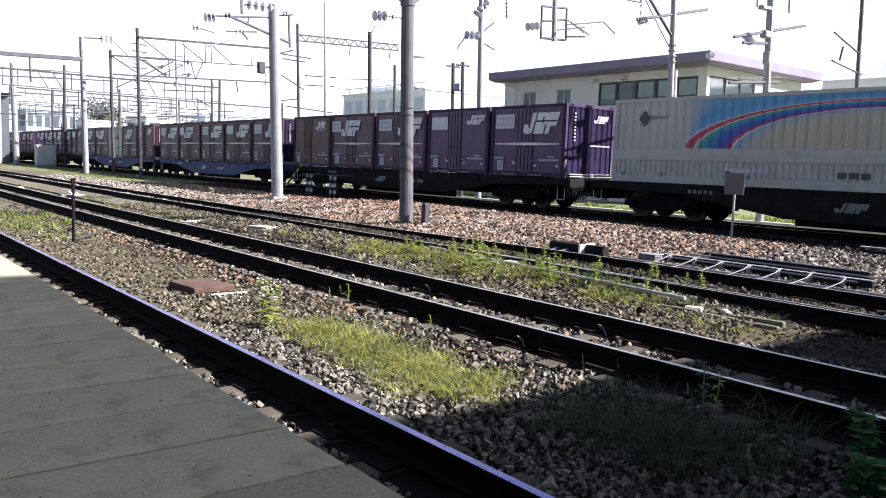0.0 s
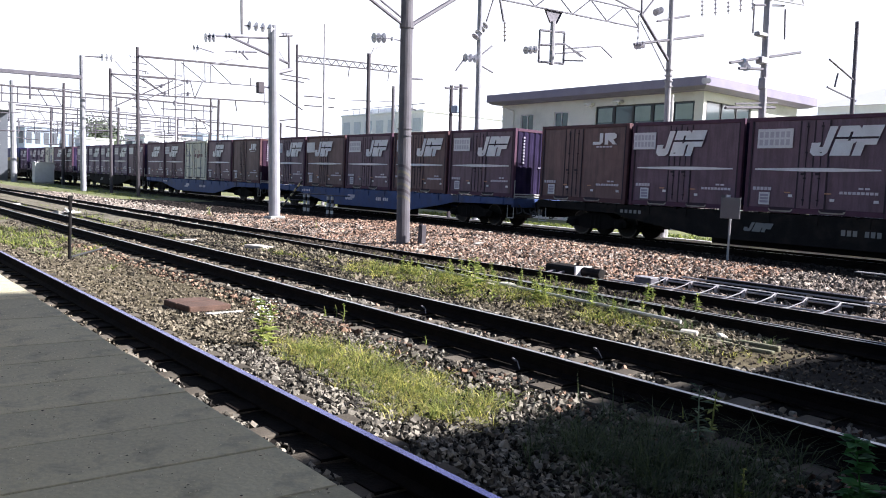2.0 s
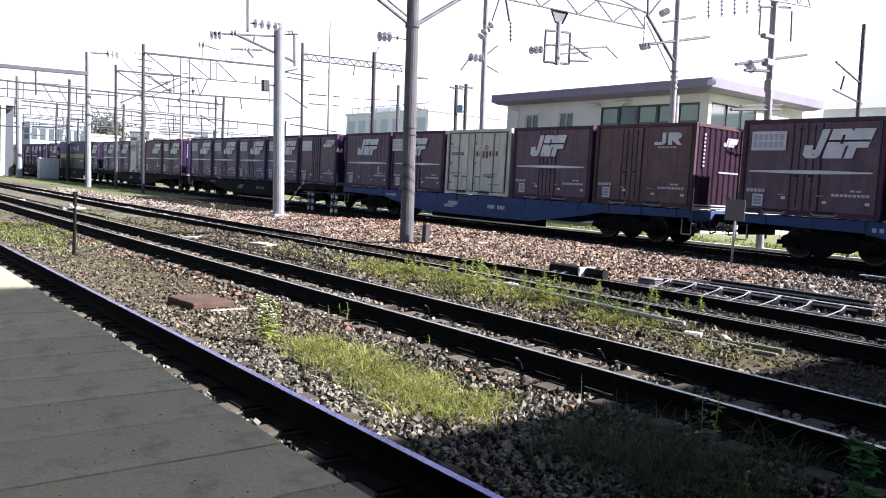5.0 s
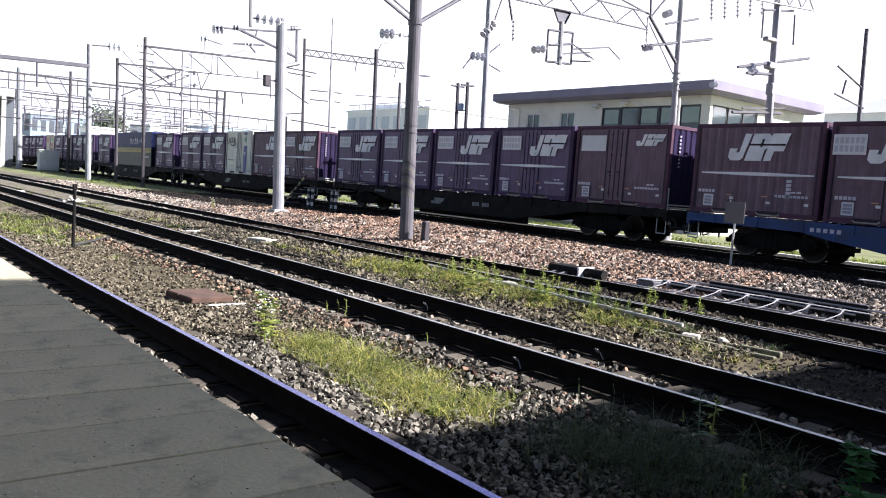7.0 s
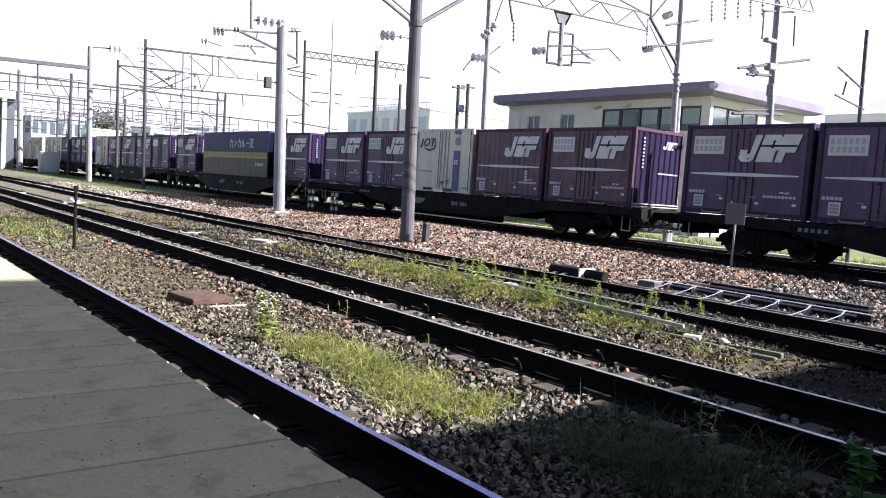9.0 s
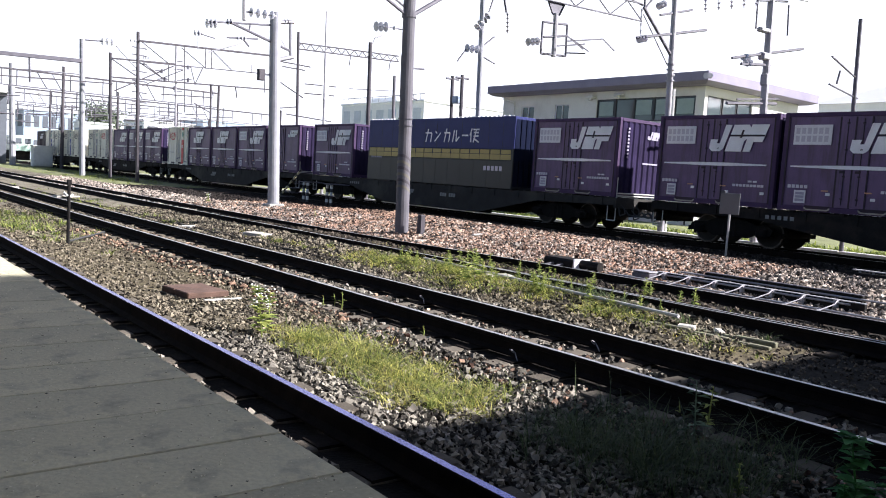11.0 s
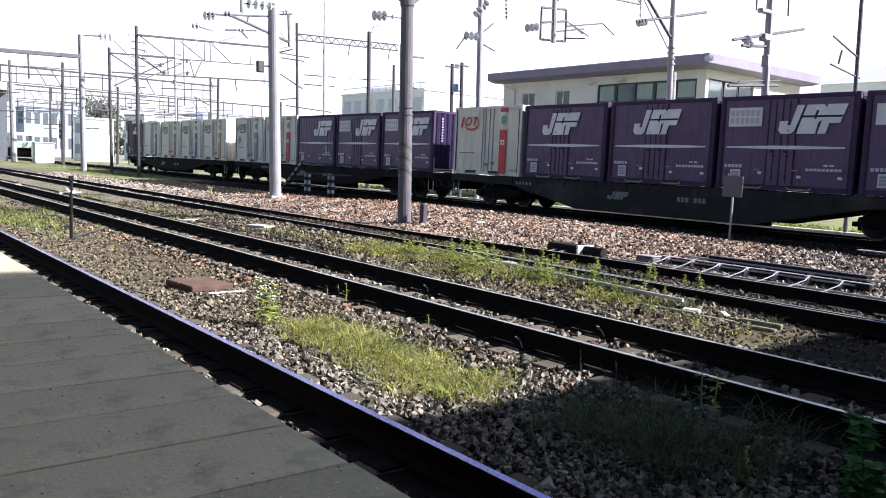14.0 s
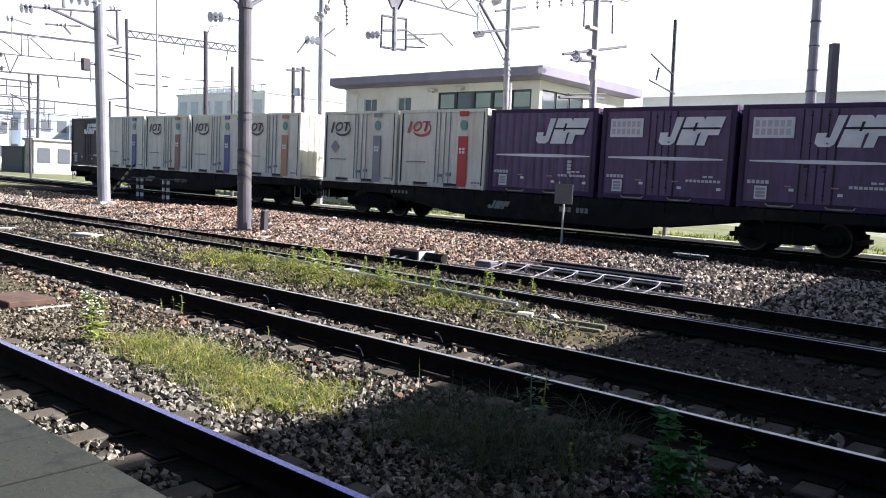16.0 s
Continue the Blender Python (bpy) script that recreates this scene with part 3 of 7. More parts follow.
def build_sky_block():
    """An unseen roof added above the camera to hold back sky light."""
    c = thing("platform_roof", "unseen grey steel roof on posts, added to block sky light", "canopy", kind="structure")
    bm = B()
    box(bm, -6.0, 0.45, -14.0, 6.0, 4.3, 4.5)
    part("roof", bm, "steel_dark", c)
    for y in (-11.0, -5.0, 1.5):
        bm = B()
        box(bm, -2.9, -2.6, y - 0.15, y + 0.15, 1.05, 4.3)
        part("post", bm, "steel_grey", c)
    bm = B()
    box(bm, -6.2, -6.0, -14.0, 6.0, -0.3, 4.6)
    part("back_wall", bm, "concrete", c)


# ---- the freight train ----
FACE = 19.605           # side of the containers towards the platform
HALF = 1.225
TRACK_X = FACE + HALF
DECK = 1.225            # underside of the containers
STARTS = (-1.8, 18.68, 39.17, 59.80, 79.80, 100.80, 121.45, 142.13, 162.65, 183.2)    # where each wagon's load begins
PITCH = 3.86
WAGON_HALF = 9.60
LENGTH = 3.72


def run(t):
    """Metres that the train has gone at t seconds; it gathers speed."""
    return 9.012 * t + 0.03128 * t * t + 0.0016527 * t ** 3


def ribs(bm, along, a0, a1, z0, z1, at, out, depth=0.032, pitch=0.27, mi=0):
    """A corrugated sheet. along: 'x' or 'y'; at: its plane on the other axis; out: +1 or -1, where the ribs stand out."""
    n = max(2, round((a1 - a0) / pitch))
    p = (a1 - a0) / n
    line = [(a0, 0.0)]
    for i in range(n):
        s = a0 + i * p
        line += [(s + 0.10 * p, 0.0), (s + 0.28 * p, depth), (s + 0.72 * p, depth), (s + 0.90 * p, 0.0)]
    line.append((a1, 0.0))
    prev = None
    for a, d in line:
        c = [(at + out * d, a) if along == "y" else (a, at + out * d)][0]
        pair = (bm.verts.new((c[0], c[1], z0)), bm.verts.new((c[0], c[1], z1)))
        if prev:
            f = bm.faces.new((prev[0], pair[0], pair[1], prev[1]))
            f.material_index = mi
        prev = pair


def face_rect(bm, L, H, f0, f1, g0, g1, proud=0.008, x=-HALF, thick=0.006):
    """A plate on the near side. f: share of the length from the +y end; g: share of the height from the top."""
    y0, y1 = L / 2 - f1 * L, L / 2 - f0 * L
    z0, z1 = H * (1 - g1), H * (1 - g0)
    box(bm, x - proud, x - proud + thick + 0.006, y0, y1, z0, z1)
    return bm


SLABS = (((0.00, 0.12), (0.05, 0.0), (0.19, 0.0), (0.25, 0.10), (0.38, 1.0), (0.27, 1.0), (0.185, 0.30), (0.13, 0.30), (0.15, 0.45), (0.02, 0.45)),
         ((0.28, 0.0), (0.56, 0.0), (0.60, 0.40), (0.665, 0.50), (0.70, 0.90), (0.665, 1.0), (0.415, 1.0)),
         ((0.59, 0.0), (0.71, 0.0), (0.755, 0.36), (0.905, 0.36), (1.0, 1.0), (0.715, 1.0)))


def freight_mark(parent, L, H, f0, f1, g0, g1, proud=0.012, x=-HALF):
    """The railway's mark: three slanted slabs shaped like letters, with a dark line across."""
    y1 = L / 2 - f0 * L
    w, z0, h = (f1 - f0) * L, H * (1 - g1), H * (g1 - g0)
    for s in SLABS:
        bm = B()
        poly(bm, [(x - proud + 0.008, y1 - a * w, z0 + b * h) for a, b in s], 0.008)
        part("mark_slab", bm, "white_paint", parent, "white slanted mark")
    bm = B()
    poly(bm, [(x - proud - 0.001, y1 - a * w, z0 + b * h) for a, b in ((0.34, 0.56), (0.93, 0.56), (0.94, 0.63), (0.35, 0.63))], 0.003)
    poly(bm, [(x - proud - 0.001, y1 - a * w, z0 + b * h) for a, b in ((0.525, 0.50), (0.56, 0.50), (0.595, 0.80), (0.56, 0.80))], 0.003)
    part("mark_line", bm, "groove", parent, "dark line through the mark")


def bars(parent, L, H, f0, f1, g0, g1, n, material="text_light", gap=0.25, rows=1, proud=0.008, x=-HALF, name="lettering"):
    """Writing too small to read, as plain bars."""
    bm = B()
    for r in range(rows):
        ga = g0 + (g1 - g0) * (r + 0.12) / rows
        gb = g0 + (g1 - g0) * (r + 0.88) / rows
        for i in range(n):
            a = f0 + (f1 - f0) * i / n
            b = f0 + (f1 - f0) * (i + 1 - gap) / n
            face_rect(bm, L, H, a, b, ga, gb, proud, x)
    return tagged(part(name, bm, material, parent, "small illegible lettering"), "small illegible lettering", kind="stuff")


def stripe(parent, L, H, f0, f1, g, h, proud=0.012, x=-HALF):
    """A white line swelling at its middle."""
    y1, w, z = L / 2 - f0 * L, (f1 - f0) * L, H * (1 - g)
    bm = B()
    poly(bm, [(x - proud + 0.008, y1 - a * w, z + b * h) for a, b in ((0, -0.22), (0.40, -0.6), (0.65, -0.6), (1, -0.22), (1, 0.22), (0.65, 0.6), (0.40, 0.6), (0, 0.22))], 0.008)
    part("white_line", bm, "white_paint", parent, "thin white line")


def shell(c, L, H, body, end, ribbed=False, rib_depth=0.03):
    """Walls, frame, roof and both ribbed ends of a container."""
    s = HALF - (0.045 if ribbed else 0.03)
    bm = B()
    box(bm, -s, s, -L / 2 + 0.05, L / 2 - 0.05, 0.10, H - 0.04)
    part("body", bm, body, c)
    bm = B()
    for y in (-L / 2 + 0.06, L / 2 - 0.06):
        for x in (-HALF + 0.06, HALF - 0.06):
            box(bm, x - 0.06, x + 0.06, y - 0.06, y + 0.06, 0.0, H, 0.012)
    for x in (-HALF + 0.045, HALF - 0.045):
        box(bm, x - 0.045, x + 0.045, -L / 2 + 0.12, L / 2 - 0.12, H - 0.11, H - 0.004, 0.01)
        box(bm, x - 0.045, x + 0.045, -L / 2 + 0.12, L / 2 - 0.12, 0.015, 0.15, 0.01)
    for y in (-L / 2 + 0.045, L / 2 - 0.045):
        box(bm, -HALF + 0.12, HALF - 0.12, y - 0.045, y + 0.045, H - 0.11, H - 0.004, 0.01)
        box(bm, -HALF + 0.12, HALF - 0.12, y - 0.045, y + 0.045, 0.015, 0.15, 0.01)
    part("frame", bm, "frame_" + body if "frame_" + body in M else body, c)
    bm = B()
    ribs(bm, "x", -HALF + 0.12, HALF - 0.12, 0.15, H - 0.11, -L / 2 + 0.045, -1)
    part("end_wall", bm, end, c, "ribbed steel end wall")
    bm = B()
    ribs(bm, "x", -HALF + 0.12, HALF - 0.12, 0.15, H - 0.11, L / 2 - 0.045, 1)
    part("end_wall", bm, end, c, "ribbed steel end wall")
    bm = B()
    ribs(bm, "x", -HALF + 0.1, HALF - 0.1, -0.5, 0.5, 0, 1, 0.02, 0.35)
    for v in bm.verts:
        v.co = Vector((v.co.x, v.co.z * (L - 0.2), H - 0.03 + v.co.y))
    part("roof", bm, body, c)
    if ribbed:
        bm = B()
        ribs(bm, "y", -L / 2 + 0.12, L / 2 - 0.12, 0.15, H - 0.11, -HALF + 0.03, -1, rib_depth)
        part("side_wall", bm, body, c, "ribbed side wall")
    for f in (0.28, 0.64):
        p = part("fork_pocket", face_rect(B(), L, H, f - 0.085, f + 0.085, 0.935, 0.985, 0.003, thick=0.02), "groove", c, "dark fork pocket")
        bm = B()
        y1, w, z0, h = L / 2 - (f - 0.09) * L, 0.18 * L, H * 0.018, H * 0.030
        poly(bm, [(-HALF - 0.002, y1 - a * w, z0 + b * h) for a, b in ((0, 1.0), (0.04, 0.25), (0.12, 0), (0.88, 0), (0.96, 0.25), (1, 1.0), (0.95, 1.0), (0.90, 0.5), (0.10, 0.5), (0.05, 1.0))], 0.012)
        part("pocket_lip", bm, "worn_lip", p, "pale worn steel lip")


def side_doors(c, L, H, f0, f1, material, rods=(0.15, 0.85)):
    """Two hinged leaves with dark joints and lock rods."""
    mid = (f0 + f1) / 2
    for a, b in ((f0, mid), (mid, f1)):
        bm = B()
        face_rect(bm, L, H, a + 0.004, b - 0.004, 0.05, 0.93, -0.012, thick=0.02)
        d = part("door", bm, material, c)
        bm = B()
        for k in (0.5,):
            y = L / 2 - (a + (b - a) * k) * L
            tube(bm, (-HALF + 0.005, y, H * 0.09), (-HALF + 0.005, y, H * 0.93), 0.013, seg=6)
            box(bm, -HALF - 0.012, -HALF + 0.01, y - 0.02, y + 0.10, H * 0.40, H * 0.425)
            for z in (0.14, 0.36, 0.62, 0.88):
                box(bm, -HALF - 0.012, -HALF + 0.012, y - 0.03, y + 0.03, H * z, H * z + 0.04)
        part("lock_rod", bm, "groove", d, "dark lock rod with handle")
    bm = B()
    for a in (f0, mid, f1):
        face_rect(bm, L, H, a - 0.005, a + 0.005, 0.05, 0.94, -0.004, thick=0.01)
    part("door_joint", bm, "groove", c, "dark door joint")


def edge_joints(c, L, H):
    for f in (0.033, 0.967):
        part("seam", face_rect(B(), L, H, f - 0.006, f + 0.006, 0.04, 0.95, 0.002, thick=0.01), "groove", c)


def stickers(c, L, H, lettered, light="text_light"):
    bars(c, L, H, 0.065, 0.21, 0.725, 0.77, 5, light)
    bm = B()
    face_rect(bm, L, H, 0.115, 0.195, 0.785, 0.915, 0.010)
    k = part("label_plate", bm, "panel_grey", c, "white printed plate")
    bars(k, L, H, 0.125, 0.185, 0.80, 0.90, 1, "text_grey", 0.0, 3, 0.013)
    bars(c, L, H, 0.68, 0.93, 0.75, 0.785, 9, light)
    bars(c, L, H, 0.80, 0.88, 0.71, 0.735, 2, light)
    for f, g in ((0.33, 0.80), (0.62, 0.83), (0.90, 0.83)):
        part("small_plate", face_rect(B(), L, H, f, f + 0.03, g, g + 0.028, 0.010), "panel_grey", c, "small white plate")
    for f in (0.30, 0.58):
        part("small_plate", face_rect(B(), L, H, f, f + 0.045, 0.775, 0.787, 0.010), "stripe_orange", c, "small orange plate")
    # end-wall markings towards the rear and front; grey, to dim white paint in sun
    bm = B()
    for i in range(9):
        box(bm, -HALF + 0.42, -HALF + 0.50, -L / 2 - 0.002, -L / 2 + 0.006, H * (0.86 - 0.045 * i), H * (0.86 - 0.045 * i) + 0.06)
    box(bm, 0.0, HALF - 0.2, -L / 2 - 0.002, -L / 2 + 0.006, H * 0.44, H * 0.46)
    tagged(part("lettering", bm, "text_grey", c), "pale upright lettering on the end wall", kind="stuff")
    y = -L / 2 + 0.006
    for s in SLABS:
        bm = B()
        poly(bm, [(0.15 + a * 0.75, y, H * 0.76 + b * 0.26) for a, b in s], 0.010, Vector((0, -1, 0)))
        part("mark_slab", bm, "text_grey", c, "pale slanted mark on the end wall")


H12 = 2.475
BODY_LABEL = {
    "purple": "purple steel freight container", "maroon": "dark maroon freight container", "redbrown": "red-brown weathered freight container"}


def freight_container(kind, body):
    L, H = LENGTH, H12
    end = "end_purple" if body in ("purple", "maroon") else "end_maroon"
    text = {"P": "with white panel, slanted mark and line", "Q": "with white panel and central slanted mark", "J": "with white slanted mark and line", "V": "with ribbed side and white mark", "U": "with ribbed side and central white mark",
            "S": "with white panel and small mark", "R": "with a small white mark"}[kind]
    c = thing("freight_container", BODY_LABEL[body] + " " + text, "container", group="containers on the freight train")
    shell(c, L, H, body, end, ribbed=kind in "VU", rib_depth=0.018)
    edge_joints(c, L, H)
    if kind in "PJQ":
        middle = kind != "P"
        side_doors(c, L, H, 0.37 if middle else 0.385, 0.57 if middle else 0.585, body)
        stripe(c, L, H, 0.07, 0.93, 0.545, 0.075)
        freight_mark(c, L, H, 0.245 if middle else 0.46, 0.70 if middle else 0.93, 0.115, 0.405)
        if kind != "J":
            bm = B()
            face_rect(bm, L, H, 0.02 if middle else 0.075, 0.235 if middle else 0.335, 0.125, 0.325, 0.010)
            p = part("panel", bm, "panel_grey", c, "white panel")
            if body != "redbrown":
                bars(p, L, H, 0.03 if middle else 0.09, 0.23 if middle else 0.325, 0.145, 0.305, 6, "text_panel", 0.32, 2, 0.013)
    elif kind in "VU":
        stripe(c, L, H, 0.08, 0.95, 0.545, 0.075, 0.014)
        a = 0.46 if kind == "V" else 0.29
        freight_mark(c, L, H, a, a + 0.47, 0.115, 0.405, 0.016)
        bars(c, L, H, 0.76, 0.795, 0.59, 0.79, 1, "text_light", 0.0, 5)
    elif kind == "S":
        side_doors(c, L, H, 0.36, 0.56, body)
        bm = B()
        face_rect(bm, L, H, 0.07, 0.385 - 0.04, 0.125, 0.325, 0.010)
        part("panel", bm, "panel_grey", c, "white panel")
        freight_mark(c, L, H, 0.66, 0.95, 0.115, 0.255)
    elif kind == "R":
        side_doors(c, L, H, 0.30, 0.50, body)
        bm = B()
        y1, w, z0, h = L / 2 - 0.62 * L, 0.26 * L, H * 0.74, H * 0.145
        poly(bm, [(-HALF - 0.004, y1 - a * w, z0 + b * h) for a, b in ((0, 0.0), (0.3, 0.0), (0.42, 0.2), (0.42, 1.0), (0.28, 1.0), (0.28, 0.25), (0.0, 0.25))], 0.008)
        part("mark_slab", bm, "white_paint", c, "small white mark")
        bm = B()
        poly(bm, [(-HALF - 0.004, y1 - a * w, z0 + b * h) for a, b in ((0.5, 0.0), (0.64, 0.0), (0.64, 0.4), (0.85, 0.0), (1.0, 0.0), (0.85, 0.42), (0.98, 0.6), (0.98, 0.85), (0.88, 1.0), (0.5, 1.0))], 0.008)
        part("mark_slab", bm, "white_paint", c, "small white mark")
        bars(c, L, H, 0.66, 0.84, 0.275, 0.30, 5, "text_light")
    stickers(c, L, H, True)
    return c


def white_container(stripe_colour, logo, extra=False):
    L, H = LENGTH, H12 + 0.05
    names = {"stripe_red": "red", "stripe_blue": "blue", "stripe_grey": "grey", "stripe_orange": "orange", "stripe_maroon": "dull red"}
    c = thing("refrigerated_container", "white insulated freight container with a " + names[stripe_colour] + " upright stripe", "container", group="containers on the freight train")
    shell(c, L, H, "white_body", "white_body")
    edge_joints(c, L, H)
    bm = B()
    for f in (0.445, 0.485, 0.545, 0.60):
        face_rect(bm, L, H, f - 0.0035, f + 0.0035, 0.03, 0.94, 0.004, thick=0.012)
    for f, g in ((0.50, 0.82), (0.60, 0.80)):
        face_rect(bm, L, H, f - 0.02, f + 0.03, g, g + 0.04, 0.02, thick=0.03)
    part("lock_rod", bm, "stripe_grey", c, "grey door joints and lock rods")
    bm = B()
    face_rect(bm, L, H, 0.70, 0.80, 0.34, 0.97, 0.009)
    face_rect(bm, L, H, 0.70, 0.80, 0.03, 0.09, 0.009)
    s = part("upright_stripe", bm, stripe_colour, c, "upright " + names[stripe_colour] + " stripe")
    bars(s, L, H, 0.715, 0.785, 0.48, 0.56, 2, "white_paint", 0.3, 2, 0.013)
    bm = B()
    y, z = L / 2 - 0.75 * L, H * 0.80
    poly(bm, [(-HALF - 0.002, y + 0.14 * math.cos(i * math.pi / 8), z + 0.161 * math.sin(i * math.pi / 8)) for i in range(16)], 0.008)
    part("badge", bm, "badge_green", c, "round green badge")
    # house mark: dark bars with a sweeping oval line beneath
    if logo:
        tint = "logo_black" if logo != "logo_red" else "logo_red"
        y1, w, z0, h = L / 2 - 0.09 * L, 0.26 * L, H * 0.72, H * 0.13
        for pts in (((0.02, -0.15), (0.13, -0.15), (0.25, 1.0), (0.16, 1.0)), ((0.80, 0.0), (0.89, 0.0), (0.98, 1.0), (0.89, 1.0)), ((0.74, 0.86), (1.06, 0.86), (1.07, 1.0), (0.75, 1.0))):
            bm = B()
            poly(bm, [(-HALF - 0.002, y1 - p * w, z0 + q * h) for p, q in pts], 0.007)
            part("mark_slab", bm, tint, c, "bar of the house mark")
        ring = [(0.50 + r * 0.20 * math.cos(t) + 0.05 * math.sin(t), 0.5 + r * 0.52 * math.sin(t)) for r, ts in ((1.0, range(17)), (0.62, range(16, -1, -1))) for t in [k * math.pi / 8 for k in ts]]
        bm = B()
        poly(bm, [(-HALF - 0.0022, y1 - p * w, z0 + q * h) for p, q in ring], 0.007)
        part("mark_ring", bm, tint, c, "ring of the house mark")
        bm = B()
        yc, zc = L / 2 - 0.27 * L, H * 0.755
        outer = [(0.42 * math.cos(t), 0.27 * math.sin(t)) for t in [(-150 + 12 * i) * math.pi / 180 for i in range(17)]]
        inner = [(0.40 * math.cos(t) - 0.02, 0.21 * math.sin(t) + 0.02) for t in [(42 - 12 * i) * math.pi / 180 for i in range(17)]]
        poly(bm, [(-HALF - 0.0025, yc - a, zc + b) for a, b in outer + inner], 0.007)
        part("mark_sweep", bm, logo, c, "sweeping line of the house mark")
    if extra:
        bm = B()
        y, z = L / 2 - 0.17 * L, H * 0.50
        poly(bm, [(-HALF - 0.002, y + a * 0.24, z + b * 0.24) for a, b in ((1, 0), (0, 1), (-1, 0), (0, -1))], 0.007)
        part("diamond_plate", bm, "stripe_grey", c, "grey diamond warning plate")
    bars(c, L, H, 0.10, 0.34, 0.665, 0.685, 7, "stripe_grey")
    bars(c, L, H, 0.86, 0.96, 0.90, 0.925, 3, "stripe_grey")
    return c


def old_container():
    L, H = LENGTH, H12
    c = thing("freight_container", "cream steel freight container with stained double doors and lock rods", "container", group="containers on the freight train")
    shell(c, L, H, "old_white", "old_white")
    for a, b in ((0.075, 0.452), (0.468, 0.93)):
        bm = B()
        face_rect(bm, L, H, a, b, 0.075, 0.93, -0.010, thick=0.02)
        d = part("door", bm, "old_white", c, "cream door leaf")
        for k in ((0.22, 0.36) if a < 0.3 else (0.57, 0.76)):
            y = L / 2 - k * L
            bm = B()
            tube(bm, (-HALF - 0.006, y, H * 0.06), (-HALF - 0.006, y, H * 0.95), 0.022, seg=8)
            for z in (0.10, 0.33, 0.62, 0.90):
                box(bm, -HALF - 0.022, -HALF + 0.012, y - 0.045, y + 0.045, H * z, H * z + 0.05, 0.008)
            r = part("lock_rod", bm, "old_white" if k in (0.36, 0.57) else "stripe_grey", d, "lock rod in brackets")
            bm = B()
            box(bm, -HALF - 0.035, -HALF - 0.012, y - 0.02, y + 0.26, H * 0.27, H * 0.285, 0.005)
            part("handle", bm, "logo_black", r.parent, "dark lock handle")
        bm = B()
        for g in (0.20, 0.50, 0.80):
            face_rect(bm, L, H, a + 0.004, a + 0.03, g, g + 0.035, 0.012, thick=0.02)
        tagged(part("hinge", bm, "stripe_grey", d, "grey hinges"), kind="stuff")
    for f in (0.055, 0.46, 0.945):
        part("door_seal", face_rect(B(), L, H, f - 0.006, f + 0.006, 0.055, 0.94, 0.0, thick=0.01), "gap_rubber", c, "black rubber door seal")
    for g in (0.055, 0.945):
        part("door_seal", face_rect(B(), L, H, 0.05, 0.95, g - 0.006, g + 0.006, 0.001, thick=0.01), "gap_rubber", c, "black rubber door seal")
    bars(c, L, H, 0.10, 0.29, 0.345, 0.405, 1, "logo_black", 0.0, 1, 0.012)
    bars(c, L, H, 0.115, 0.28, 0.362, 0.388, 8, "text_light", 0.3, 1, 0.016)
    bars(c, L, H, 0.09, 0.20, 0.265, 0.278, 1, "stripe_grey", 0.0)
    bars(c, L, H, 0.09, 0.26, 0.66, 0.685, 7, "stripe_grey")
    bars(c, L, H, 0.62, 0.80, 0.67, 0.72, 5, "stripe_grey", 0.2, 2)
    bars(c, L, H, 0.70, 0.86, 0.82, 0.835, 1, "stripe_grey", 0.0)
    # the owner's mark as plain dark red bars with a loop over them
    for k, h in enumerate((0, 0, 0.03, 0.03, 0, 0, 0)):
        part("mark_slab", face_rect(B(), L, H, 0.50 + 0.049 * k, 0.525 + 0.049 * k, 0.335, 0.41 + h, 0.014), "logo_wine", c, "dark red bar of the owner's mark")
    bm = B()
    ring = [(r * math.cos(t), r * math.sin(t)) for r, ts in ((0.085, range(17)), (0.055, range(16, -1, -1))) for t in [k * math.pi / 8 for k in ts]]
    poly(bm, [(-HALF - 0.008, L / 2 - 0.655 * L + p, H * 0.72 + q) for p, q in ring], 0.007)
    part("mark_loop", bm, "logo_wine", c, "small dark red loop")
    return c


def dark_container():
    L, H = LENGTH, H12
    c = thing("freight_container", "blackish brown steel freight container with a faded mark", "container", group="containers on the freight train")
    shell(c, L, H, "dark_brown", "dark_brown")
    edge_joints(c, L, H)
    side_doors(c, L, H, 0.385, 0.585, "dark_brown")
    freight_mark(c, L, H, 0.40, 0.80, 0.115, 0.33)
    stickers(c, L, H, False)
    return c


